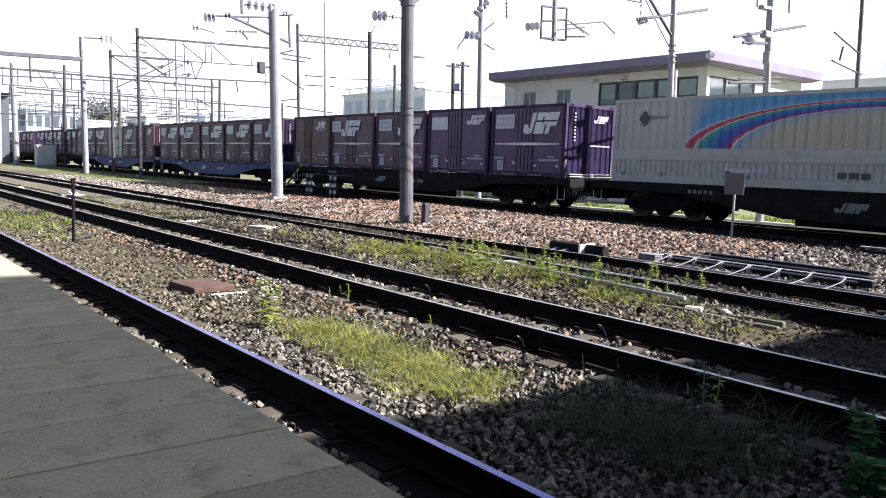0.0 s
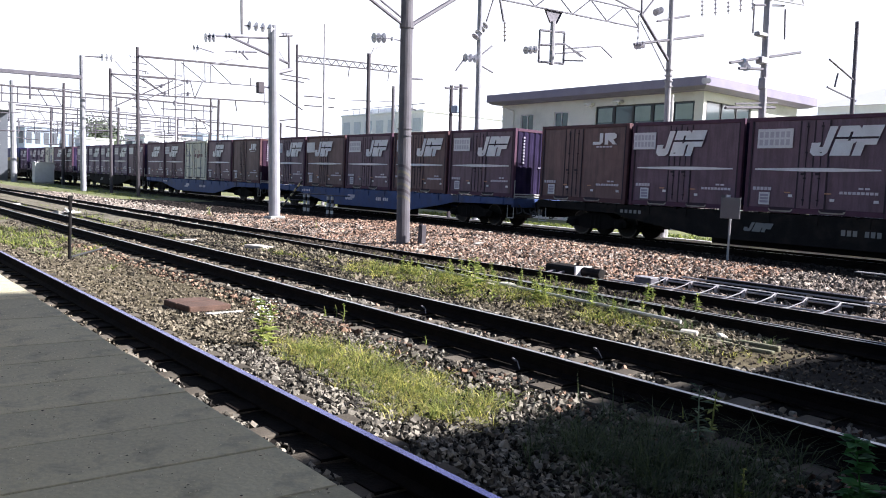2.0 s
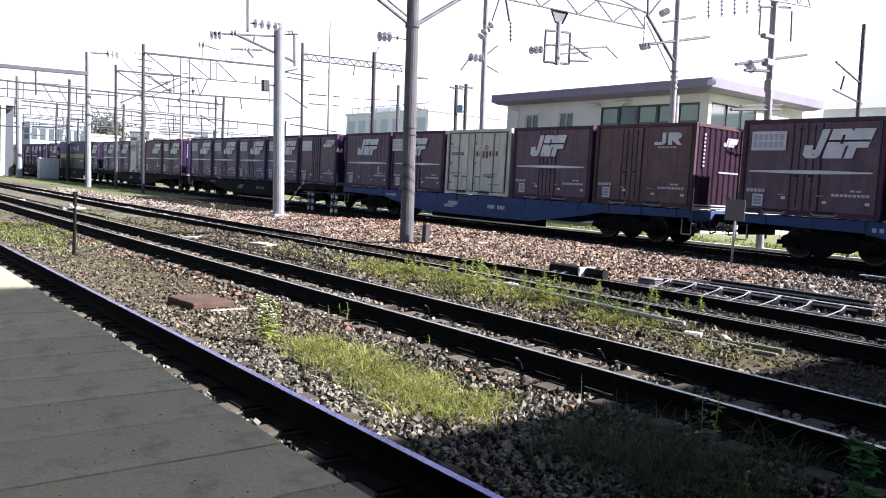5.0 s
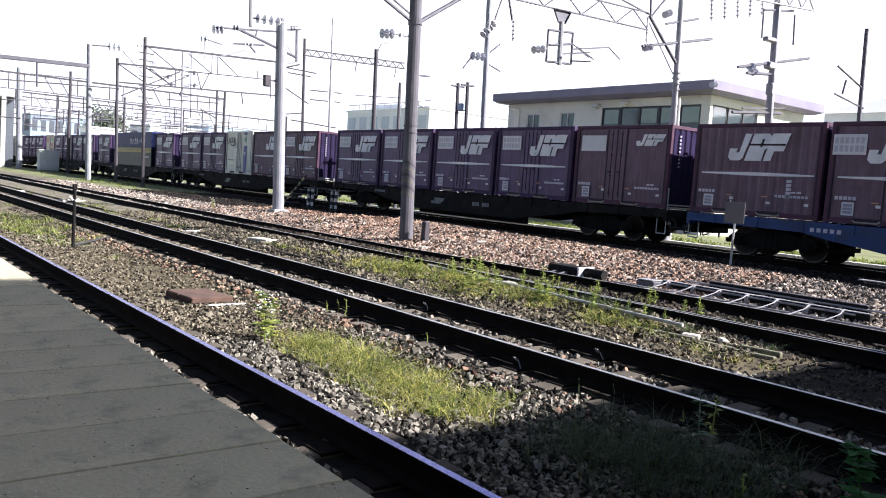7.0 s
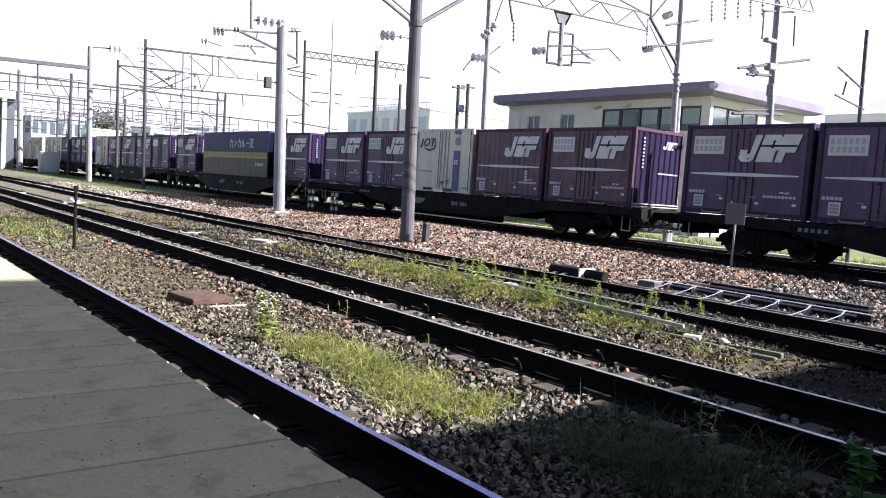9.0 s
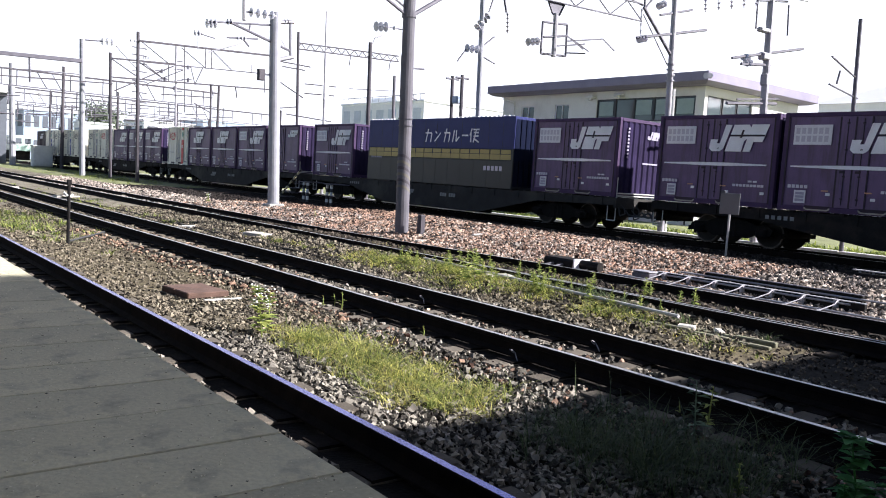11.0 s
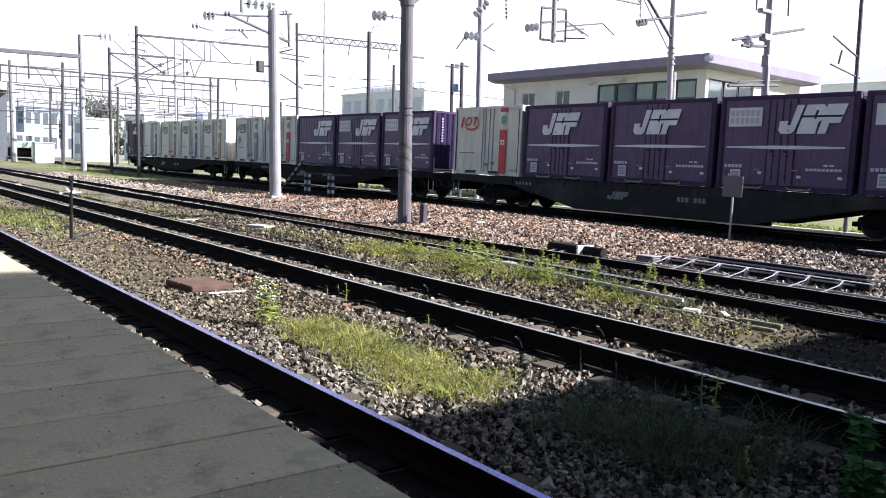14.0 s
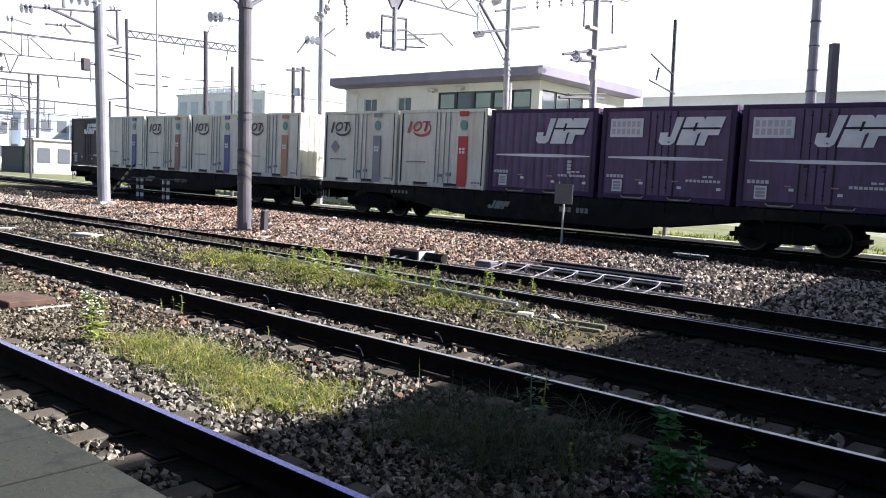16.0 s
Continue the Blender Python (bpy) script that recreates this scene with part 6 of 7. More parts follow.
# ---- buildings and distance ----
def build_signal_house():
    h = thing("signal_house", "two-storey cream rendered station building with a mauve overhanging flat roof", "building", pose(0, 0, 0))
    x0, x1, y0, y1 = 33.9, 42.6, 23.2, 37.6
    sill, head, top = 5.15, 6.27, 6.72
    openings = [(35.95, 34.85, 5.1, 6.08), (33.15, 32.05, 5.15, 6.1), (30.0, 23.7, sill - 0.1, head)]
    # near wall in courses round its openings
    t = 0.25
    cols = sorted({y0, y1, *[v for o in openings for v in o[:2]]})
    for a, b in zip(cols, cols[1:]):
        mid = (a + b) / 2
        o = [q for q in openings if q[1] < mid < q[0]]
        for za, zb in (((-0.1, o[0][2]), (o[0][3], top)) if o else ((-0.1, top),)):
            bm = B()
            box(bm, x0, x0 + t, a, b, za, zb)
            part("wall", bm, "wall_cream", h)
    bm = B()
    box(bm, x0 + t, x1, y0, y0 + t, -0.1, sill - 0.35)
    box(bm, x0 + t, x1, y0, y0 + t, head, top)
    box(bm, x0 + 4.2, x1, y0 + 0.003, y0 + t, sill - 0.35, head)
    part("wall", bm, "wall_cream", h)
    bm = B()
    box(bm, x1 - t, x1, y0 + t, y1, -0.1, top)
    box(bm, x0 + t, x1 - t, y1 - t, y1, -0.1, top)
    part("wall", bm, "wall_cream", h)
    bm = B()
    box(bm, x0 + t, x1 - t, y0 + t, y1 - t, 2.9, 3.1)
    box(bm, x0 + 3.0, x0 + 3.1, y0 + t, y1 - t, 3.1, top)
    part("inner_floor", bm, "wall_cream", h)
    # roof slab with deep sloping fascia
    bm = B()
    lo = [(33.3, 22.8), (43.0, 22.8), (43.0, 37.9), (33.3, 37.9)]
    hi = [(33.0, 22.5), (43.4, 22.5), (43.4, 38.15), (33.0, 38.15)]
    a = [bm.verts.new((x, y, 6.70)) for x, y in lo]
    b = [bm.verts.new((x, y, 6.84)) for x, y in hi]
    c = [bm.verts.new((x, y, 7.27)) for x, y in hi]
    d = [bm.verts.new((37.4 + (x - 37.4) * 0.35, 30.3 + (y - 30.3) * 0.35, 7.60)) for x, y in hi]
    bm.faces.new(a[::-1])
    bm.faces.new(d)
    for p, q in ((a, b), (b, c), (c, d)):
        for i in range(4):
            bm.faces.new((p[i], p[(i + 1) % 4], q[(i + 1) % 4], q[i]))
    part("roof", bm, "roof_mauve", h, "mauve-grey overhanging roof")
    for i, (a, b, z0, z1) in enumerate(openings):
        panes = [(a, b)] if i < 2 else [(a - k * 1.26, a - (k + 1) * 1.26) for k in range(5)]
        for k, (p, q) in enumerate(panes):
            w = part("window", frame_bm(x0 + 0.06, p, q, z0, z1), "frame_dark" if i == 2 else "panel_grey", h, "dark framed window" if i == 2 else "small window in a pale frame")
            bm = B()
            box(bm, x0 + 0.11, x0 + 0.125, q + 0.04, p - 0.04, z0 + 0.04, z1 - 0.04)
            part("pane", bm, "glass", w, "dark glass pane")
            if i == 2 and k in (0, 2, 3, 4):
                bm = B()
                box(bm, x0 + 0.075, x0 + 0.085, q + 0.14, p - 0.14, z0 + 0.35, z1 - 0.12)
                part("blind", bm, "blind", w, "pale green blind")
    # wrap-round windows on the side wall
    for k in range(3):
        xa = x0 + t + 0.1 + k * 1.3
        bm = B()
        box(bm, xa, xa + 1.2, y0 + 0.06, y0 + 0.12, sill - 0.35, sill - 0.28)
        box(bm, xa, xa + 1.2, y0 + 0.06, y0 + 0.12, head - 0.07, head)
        for e in (xa, xa + 1.14):
            box(bm, e, e + 0.06, y0 + 0.06, y0 + 0.12, sill - 0.28, head - 0.07)
        w = part("window", bm, "frame_dark", h, "dark framed window")
        bm = B()
        box(bm, xa + 0.05, xa + 1.15, y0 + 0.08, y0 + 0.095, sill - 0.30, head - 0.05)
        part("pane", bm, "glass", w)
    for yy, zz in ((30.3, 6.38), (28.3, 6.42)):
        bm = B()
        box(bm, 33.5, 33.9, yy - 0.28, yy + 0.28, zz - 0.06, zz + 0.1, 0.05)
        tube(bm, (33.65, yy, zz - 0.16), (33.65, yy, zz - 0.04), 0.1, seg=10)
        part("flood_lamp", bm, "stripe_white", h, "white outdoor lamp under the eaves")
    bm = B()
    tube(bm, (33.8, 36.5, 0.0), (33.8, 36.5, 6.3), 0.05, seg=8)
    tube(bm, (33.8, 36.5, 6.3), (33.6, 37.3, 6.55), 0.05, seg=8)
    part("downpipe", bm, "wall_cream", h)


def frame_bm(x, a, b, z0, z1, w=0.06, d=0.08):
    """A window frame lying in a wall that faces the platform."""
    bm = B()
    box(bm, x, x + d, b, a, z1 - w, z1)
    box(bm, x, x + d, b, a, z0, z0 + w)
    for y in ((b, (a + b) / 2 - w / 2, a - w) if a - b < 1.2 else (b, a - w)):
        box(bm, x, x + d, y, y + w, z0 + w, z1 - w)
    return bm


def block_building(name, label, x0, x1, y0, y1, z1, wall, roof, floors, nx, ny, base=0.0, win="far_dark", parapet=0.25):
    h = thing(name, label, "building", pose(0, 0, 0))
    bm = B()
    box(bm, x0, x1, y0, y1, -0.2, z1)
    part("wall", bm, wall, h)
    bm = B()
    box(bm, x0 - 0.2, x1 + 0.2, y0 - 0.2, y1 + 0.2, z1, z1 + parapet, 0.04)
    part("roof", bm, roof, h)
    fh = (z1 - base) / floors
    for f in range(floors):
        za, zb = base + fh * (f + 0.32), base + fh * (f + 0.78)
        for i in range(ny):
            w = (y1 - y0) / ny
            ya = y0 + w * (i + 0.2)
            bm = B()
            box(bm, x0 - 0.05, x0 + 0.02, ya, ya + w * 0.6, za, zb)
            part("window", bm, win, h)
        for i in range(nx):
            w = (x1 - x0) / nx
            xa = x0 + w * (i + 0.2)
            bm = B()
            box(bm, xa, xa + w * 0.6, y0 - 0.05, y0 + 0.02, za, zb)
            part("window", bm, win, h)
    return h


def build_distance():
    h = block_building("office_block", "far pale grey office block with bluish windows and rooftop gear", 61, 75, 82.5, 102.5, 10.9, "far_wall", "far_wall", 3, 4, 7, win="far_pane")
    bm = B()
    box(bm, 64, 68, 93, 100, 11.1, 12.2, 0.05)
    part("roof_plant", bm, "far_wall", h)
    bm = B()
    for y in np.arange(82, 101, 1.6):
        tube(bm, (61.1, y + 1.5, 11.1), (61.1, y + 1.5, 11.9), 0.05, seg=4)
    tube(bm, (61.1, 82.5, 11.9), (61.1, 102.5, 11.9), 0.05, seg=4)
    part("railing", bm, "steel_grey", h)
    # long pale shed
    h = thing("long_shed", "long white shed with a pale low-pitched roof behind the yard", "building", pose(0, 0, 0))
    bm = B()
    box(bm, 58, 80, -14, 30, -0.2, 8.6)
    part("wall", bm, "far_wall", h)
    bm = B()
    pts = [(57.5, 8.55), (69, 11.2), (80.5, 8.55), (69, 10.9)]
    a = [bm.verts.new((x, -14.5, z)) for x, z in pts]
    b = [bm.verts.new((x, 30.5, z)) for x, z in pts]
    for i in range(4):
        bm.faces.new((a[i], a[(i + 1) % 4], b[(i + 1) % 4], b[i]))
    bm.faces.new(a)
    bm.faces.new(b[::-1])
    part("roof", bm, "far_roof", h)
    for y in np.arange(-12, 29, 4.0):
        bm = B()
        box(bm, 57.95, 58.02, y, y + 2.2, 6.6, 7.6)
        part("window", bm, "far_blue", h)
    # left distance
    block_building("warehouse", "far bluish grey warehouse with a row of upright windows", 33, 47, 176, 190, 9.5, "far_blue", "far_roof", 2, 9, 2)
    block_building("white_house", "far white two-storey house with a flat roof", 48.5, 58, 152, 164, 8.4, "far_wall", "far_roof", 2, 3, 2)
    block_building("blue_building", "far bluish building with white roof edge", 62, 71, 158, 170, 9.8, "far_blue", "far_wall", 2, 3, 2)
    block_building("white_house", "far white house with dark windows", 72, 80, 150, 160, 8.8, "far_wall", "far_roof", 2, 2, 2)
    block_building("shed", "low pale concrete lineside shed with dark window openings", 34.2, 44.2, 84, 86.2, 3.2, "concrete", "concrete", 1, 5, 0)
    block_building("dark_store", "low dark grey block beside the tracks", 34.0, 37.5, 86.3, 91.6, 2.5, "far_dark", "far_dark", 1, 0, 0, parapet=0.08)
    block_building("white_house", "white flat-roofed yard office with a band of bluish windows", 30.9, 35.4, 125, 129, 6.0, "far_wall", "far_wall", 2, 3, 1, win="far_blue")
    # relay cabinet on the grass
    c = thing("relay_cabinet", "grey steel relay cabinet standing on grass", "cabinet", pose(18.4, 89.0, -0.1))
    bm = B()
    box(bm, -0.9, 0.9, -0.6, 0.6, 0.15, 2.1, 0.03)
    part("body", bm, "cabinet_pale", c)
    bm = B()
    box(bm, -1.0, 1.0, -0.7, 0.7, 2.1, 2.2, 0.03)
    part("roof", bm, "cabinet_pale", c)
    for x in (-0.44, 0.44):
        bm = B()
        box(bm, x - 0.41, x + 0.41, -0.63, -0.58, 0.25, 2.0, 0.01)
        part("door", bm, "cabinet_pale", c)
    bm = B()
    box(bm, -0.88, 0.88, -0.5, 0.5, -0.1, 0.15)
    part("plinth", bm, "concrete", c)
    # colour light signal by the far tracks
    g = thing("track_signal", "dark colour light signal on a thin grey post", "signal", pose(21.5, 95.0, -0.1))
    bm = B()
    tube(bm, (0, 0, -0.2), (0, 0, 4.6), 0.07, seg=8)
    part("post", bm, "steel_grey", g)
    bm = B()
    box(bm, -0.30, 0.30, -0.16, -0.06, 2.7, 4.7, 0.08)
    part("head", bm, "far_dark", g, "black backing board")
    for z in (3.1, 3.7, 4.3):
        bm = B()
        tube(bm, (0, -0.17, z), (0, -0.34, z), 0.14, 0.16, seg=12)
        part("hood", bm, "frame_dark", g)
    bm = B()
    box(bm, -0.2, 0.2, -0.15, 0.15, -0.1, 0.55, 0.02)
    part("base", bm, "concrete", g)
    # parked local train
    p = thing("parked_train", "parked steel commuter train with pale green cab surround", "train", pose(28.1, 150.0, 0.4))
    bm = B()
    box(bm, -1.4, 1.4, 0, 38, 1.0, 3.6, 0.15)
    part("body", bm, "train_steel", p)
    bm = B()
    box(bm, -1.35, 1.35, -0.12, 0.02, 1.0, 3.5, 0.05)
    part("cab_front", bm, "train_green", p, "pale green cab front")
    for x in (-0.75, 0.75):
        bm = B()
        box(bm, x - 0.5, x + 0.5, -0.16, -0.10, 2.2, 3.1, 0.02)
        part("windscreen", bm, "far_dark", p, "dark windscreen")
    bm = B()
    box(bm, -1.3, 1.3, -0.15, -0.11, 1.95, 2.16, 0.02)
    part("band", bm, "stripe_white", p, "white band under the windscreens")
    bm = B()
    box(bm, -1.3, 1.3, -0.15, -0.11, 3.14, 3.5, 0.02)
    part("band", bm, "stripe_white", p, "white band over the windscreens")
    for y in np.arange(1.0, 37, 2.2):
        bm = B()
        box(bm, -1.43, -1.38, y, y + 1.4, 2.1, 3.0)
        part("window", bm, "glass", p)
    bm = B()
    box(bm, -1.2, 1.2, 0.5, 37.5, -0.5, 1.0)
    part("underframe", bm, "bogie", p)
    # far platform roof
    f = thing("platform_canopy", "far station canopy with pale roof and white columns", "canopy", pose(0, 0, 0))
    bm = B()
    box(bm, 8.0, 17.2, 98, 130, 7.55, 8.35, 0.05)
    part("roof", bm, "far_wall", f)
    # added dark wall stands for the shade under the roof
    bm = B()
    box(bm, 16.1, 16.9, 99, 129, -0.1, 7.55)
    part("back_wall", bm, "far_dark", f)
    for y in (97.6,):
        bm = B()
        box(bm, 15.45, 15.85, y - 0.25, y + 0.25, -0.1, 7.55)
        part("column", bm, "stripe_white", f)
    for x, y, s in ((37.6, 140.5, 0.88), (40.4, 147.0, 0.76)):
        build_tree(x, y, s)
    # far hedge line that closes the view along the yard
    rng = np.random.default_rng(8)
    n = 9000
    x = rng.uniform(-20, 330, n)
    y = 330 - 0.8 * x + rng.normal(0, 3, n)
    hgt = 5.0 + 3.0 * np.sin(x * 0.09) + 1.6 * np.sin(x * 0.31 + 1)
    z = rng.uniform(0, 1, n) ** 0.7 * np.maximum(2.0, hgt)
    leaf_cloud("far_woods", "far hazy line of trees", np.stack([x, y, z], -1), 1.1, 9)


def leaf_cloud(name, label, p, size, seed, parent=None, kind="stuff"):
    """Many small leaf clumps, each a bent pair of triangles."""
    rng = np.random.default_rng(seed)
    n = len(p)
    d = rng.normal(0, 1, (n, 3))
    d /= np.linalg.norm(d, axis=1)[:, None]
    e = np.cross(d, rng.normal(0, 1, (n, 3)))
    e /= np.linalg.norm(e, axis=1)[:, None]
    s = (size * rng.uniform(0.5, 1.4, n))[:, None]
    v = np.stack([p - d * s, p + e * s * 0.55, p + d * s, p - e * s * 0.55 + np.cross(d, e) * s * 0.3], 1)
    f = (np.array([(0, 1, 2), (0, 2, 3)])[None] + 4 * np.arange(n)[:, None, None]).reshape(-1, 3)
    ob = raw_mesh(name, label, "trees", v.reshape(-1, 3), f, "tree_leaf", kind)
    if parent is not None:
        ob.parent = parent
        del ob["category"]
    return ob


def build_tree(x, y, s):
    t = thing("tree", "dark green broadleaf tree beyond the yard", "tree", pose(x, y, -0.1), group="far trees")
    rng = np.random.default_rng(int(x * 7))
    bm = B()
    tube(bm, (0, 0, -0.2), (0.2, 0, 4.0 * s), 0.35 * s, 0.2 * s, seg=8)
    tips = []
    for k in range(7):
        a = k * 2.4
        q = Vector((math.cos(a) * 1.5 * s, math.sin(a) * 1.4 * s, (6.0 + 0.7 * k) * s))
        tube(bm, (0.15, 0, (2.8 + 0.2 * k) * s), q, 0.13 * s, 0.04 * s, seg=6)
        tips.append(q)
    part("trunk", bm, "bark", t)
    pts = []
    for q in tips + [Vector((0, 0, 9.5 * s)), Vector((0.5, 1, 7.5 * s))]:
        c = np.array(q)
        pts.append(c + rng.normal(0, 1, (330, 3)) * np.array([1.25, 1.25, 0.95]) * s)
    leaf_cloud("crown", "", np.concatenate(pts), 0.26 * s, int(x), t, "")


# ---- trackside things ----
def rail_along(parent, pts, top=0.0, polished="rail_dull"):
    """A rail that follows points (x, y)."""
    bm = B()
    rings = []
    prof, mis = rail_profile(0.0, top)
    for x, y in pts:
        rings.append([bm.verts.new((x + a, y, z)) for a, z in prof])
    n = len(prof)
    for a, b in zip(rings, rings[1:]):
        for i in range(n):
            f = bm.faces.new((a[i], a[(i + 1) % n], b[(i + 1) % n], b[i]))
            f.material_index = mis[i]
    bm.faces.new(rings[0])
    bm.faces.new(rings[-1])
    return part("rail", bm, ("rail_side", polished), parent, "steel rail with worn head and rusty web")


def build_turnout():
    t = thing("track_3", "turnout track with rusty rails on dark oily ballast", "railway track", kind="structure")
    rail_along(t, [(9.33, -25), (9.33, 230)])
    rail_along(t, [(10.93, -25), (10.93, 9.5), (10.86, 11.0), (10.72, 12.8), (10.56, 15.0), (10.47, 18.0), (10.46, 230)])
    rail_along(t, [(9.20, -25), (9.20, 5.0), (9.245, 8.0), (9.262, 11.0)], 0.0)
    bm = B()
    box(bm, -1.25, 1.25, -0.105, 0.105, -0.16, 0.0, 0.012)
    first = None
    y = -6.0
    while y < 66:
        m = pose(9.98, y, -0.178)
        if first is None:
            first = part("sleeper", bm, "tarred", t, "tarred dark sleeper", m=m)
        else:
            again(first, m)
        y += 0.6
    # rods between the rails
    for y in (8.6, 9.2):
        bm = B()
        tube(bm, (9.2, y, -0.12), (12.0, y, -0.12), 0.025, seg=6)
        part("point_rod", bm, "wagon_black", t)


BONDS = ((6.37, 5.41, 0.024), (5.24, 5.43, 0.021), (6.37, 8.4, 0.022))


def build_trackside():
    # point machine with its motor and rods
    pm = thing("point_machine", "dark grey point machine with motor casing beside the turnout", "point machine", pose(11.85, 10.7, float(ground_z(11.85, 10.7)) - 0.02))
    bm = B()
    box(bm, -0.22, 0.22, -0.12, 0.70, 0.03, 0.22, 0.04)
    part("gear_case", bm, "wagon_black", pm)
    bm = B()
    tube(bm, (0, -0.62, 0.13), (0, -0.15, 0.13), 0.095, seg=12)
    part("motor", bm, "wagon_black", pm, "black motor drum")
    bm = B()
    box(bm, -0.23, 0.23, -0.16, -0.12, 0.02, 0.235, 0.01)
    part("clamp", bm, "panel_grey", pm, "pale clamp")
    bm = B()
    box(bm, -0.45, 0.45, -0.9, 1.0, -0.06, 0.03, 0.01)
    part("base_plate", bm, "wagon_black", pm)
    bm = B()
    tube(bm, (-0.95, 0.4, 0.0), (-0.2, 0.4, 0.10), 0.03, seg=6)
    tube(bm, (-0.95, 0.15, 0.0), (-0.2, 0.15, 0.10), 0.03, seg=6)
    part("rod", bm, "steel_dark", pm)
    bx = thing("junction_box", "low grey steel junction box on the ballast", "junction box", pose(12.0, 9.15, float(ground_z(12.0, 9.15)) - 0.02))
    bm = B()
    box(bm, -0.13, 0.13, -0.19, 0.19, 0.0, 0.16, 0.02)
    part("case", bm, "steel_dark", bx)
    bm = B()
    box(bm, -0.14, 0.14, -0.2, 0.2, 0.16, 0.18, 0.008)
    part("lid", bm, "steel_grey", bx)
    # heater pipes with their hoses
    hp = thing("heater_pipes", "pale grey point heater pipes with curved hoses to the rail", "pipes", pose(0, 0, 0))
    for x, y0, y1, z in ((12.15, 5.5, 9.1, 0.0), (12.75, 5.0, 8.9, 0.03), (11.55, 4.6, 9.6, -0.06)):
        bm = B()
        tube(bm, (x, y0, z), (x, y1, z), 0.017, seg=8)
        part("pipe", bm, "steel_grey", hp)
    for x, y0, y1 in ((12.22, 5.3, 9.0), (12.80, 5.6, 8.4)):
        g = float(ground_z(x, 7.0))
        bm = B()
        box(bm, x - 0.05, x + 0.05, y0, y1, g - 0.03, g + 0.13, 0.01)
        part("duct", bm, "wagon_black", hp, "black steel duct along the rail")
        bm = B()
        box(bm, x - 0.055, x + 0.03, y0, y1, g + 0.13, g + 0.142)
        part("duct_lid", bm, "steel_grey" if x < 12.5 else "steel_dark", hp, "weathered steel lid")
    for i in range(7):
        y = 5.7 + 0.52 * i
        bm = B()
        pts = [(12.15, y, 0.0), (12.0, y - 0.08, 0.05), (11.75, y - 0.16, 0.02), (11.45, y - 0.1, -0.06), (11.0, y + 0.05, -0.08)]
        for a, b in zip(pts, pts[1:]):
            tube(bm, a, b, 0.010, seg=6)
        part("hose", bm, "steel_grey", hp, "curved pale hose")
        bm = B()
        box(bm, 12.10, 12.20, y - 0.03, y + 0.03, float(ground_z(12.15)), 0.05)
        part("stand", bm, "steel_grey", hp)
    # speed board on a thin post
    g = float(ground_z(16.4, 10.3))
    s = thing("sign_board", "grey blank square sign on a thin pale post", "sign", pose(16.4, 10.3, g))
    bm = B()
    tube(bm, (0, 0, -0.2), (0, 0, 1.40 - g), 0.026, seg=8)
    part("post", bm, "cabinet", s)
    bm = B()
    box(bm, -0.015, 0.015, -0.225, 0.225, 0.0, 0.48, 0.01)
    part("board", bm, "sign_grey", s, "grey steel board", m=pose(-0.03, 0, 1.08 - g, 0, 0, 12))
    bm = B()
    box(bm, -0.02, 0.02, 0.12, 0.22, 0.48, 0.53)
    part("bracket", bm, "steel_dark", s, m=pose(-0.03, 0, 1.08 - g, 0, 0, 12))
    # black stake with a white insulator between the tracks
    k = thing("marker_stake", "thin black stake with a white insulator near its top", "post", pose(3.95, 16.75, float(ground_z(3.95))))
    bm = B()
    tube(bm, (0, 0, -0.2), (0, 0, 1.24), 0.032, seg=8)
    part("post", bm, "wagon_black", k)
    bm = B()
    box(bm, -0.04, 0.04, -0.04, 0.04, 1.14, 1.25, 0.01)
    part("cap", bm, "wagon_black", k)
    bm = B()
    tube(bm, (-0.09, 0.03, 1.0), (-0.02, 0, 0.93), 0.022, 0.034, seg=8)
    tube(bm, (0.07, -0.03, 0.97), (0.01, 0, 0.92), 0.018, 0.028, seg=8)
    part("insulator", bm, "stripe_white", k, "white porcelain insulator pair")
    bm = B()
    tube(bm, (0.0, 0.0, 0.0), (1.05, 1.45, 0.05), 0.02, seg=6)
    tagged(part("ground_cable", bm, "gap_rubber", m=pose(3.99, 16.8, float(ground_z(4.0)) + 0.05)), "black cable lying on the ballast by the stake", "cable")
    # rusty cover over a cable pit
    c = thing("pit_cover", "reddish brown concrete pit cover on the ballast", "cover", pose(3.98, 10.2, float(ground_z(3.98)), 0, 0, 6))
    bm = B()
    box(bm, -0.29, 0.29, -0.36, 0.02, 0.02, 0.10, 0.012)
    part("slab", bm, "cover", c)
    bm = B()
    box(bm, -0.29, 0.29, 0.03, 0.38, 0.02, 0.10, 0.012)
    part("slab", bm, "cover", c)
    bm = B()
    box(bm, -0.32, 0.32, -0.39, 0.41, -0.08, 0.02)
    part("rim", bm, "sleeper", c)
    bm = B()
    box(bm, -0.10, 0.42, -0.52, -0.46, -0.04, 0.03, 0.01)
    tagged(part("kerb_strip", bm, "concrete", m=pose(3.98, 10.2, float(ground_z(3.98)), 0, 0, 2)), "pale narrow concrete strip beside the pit cover", "kerb")
    # loose concrete blocks
    rng = random.Random(11)
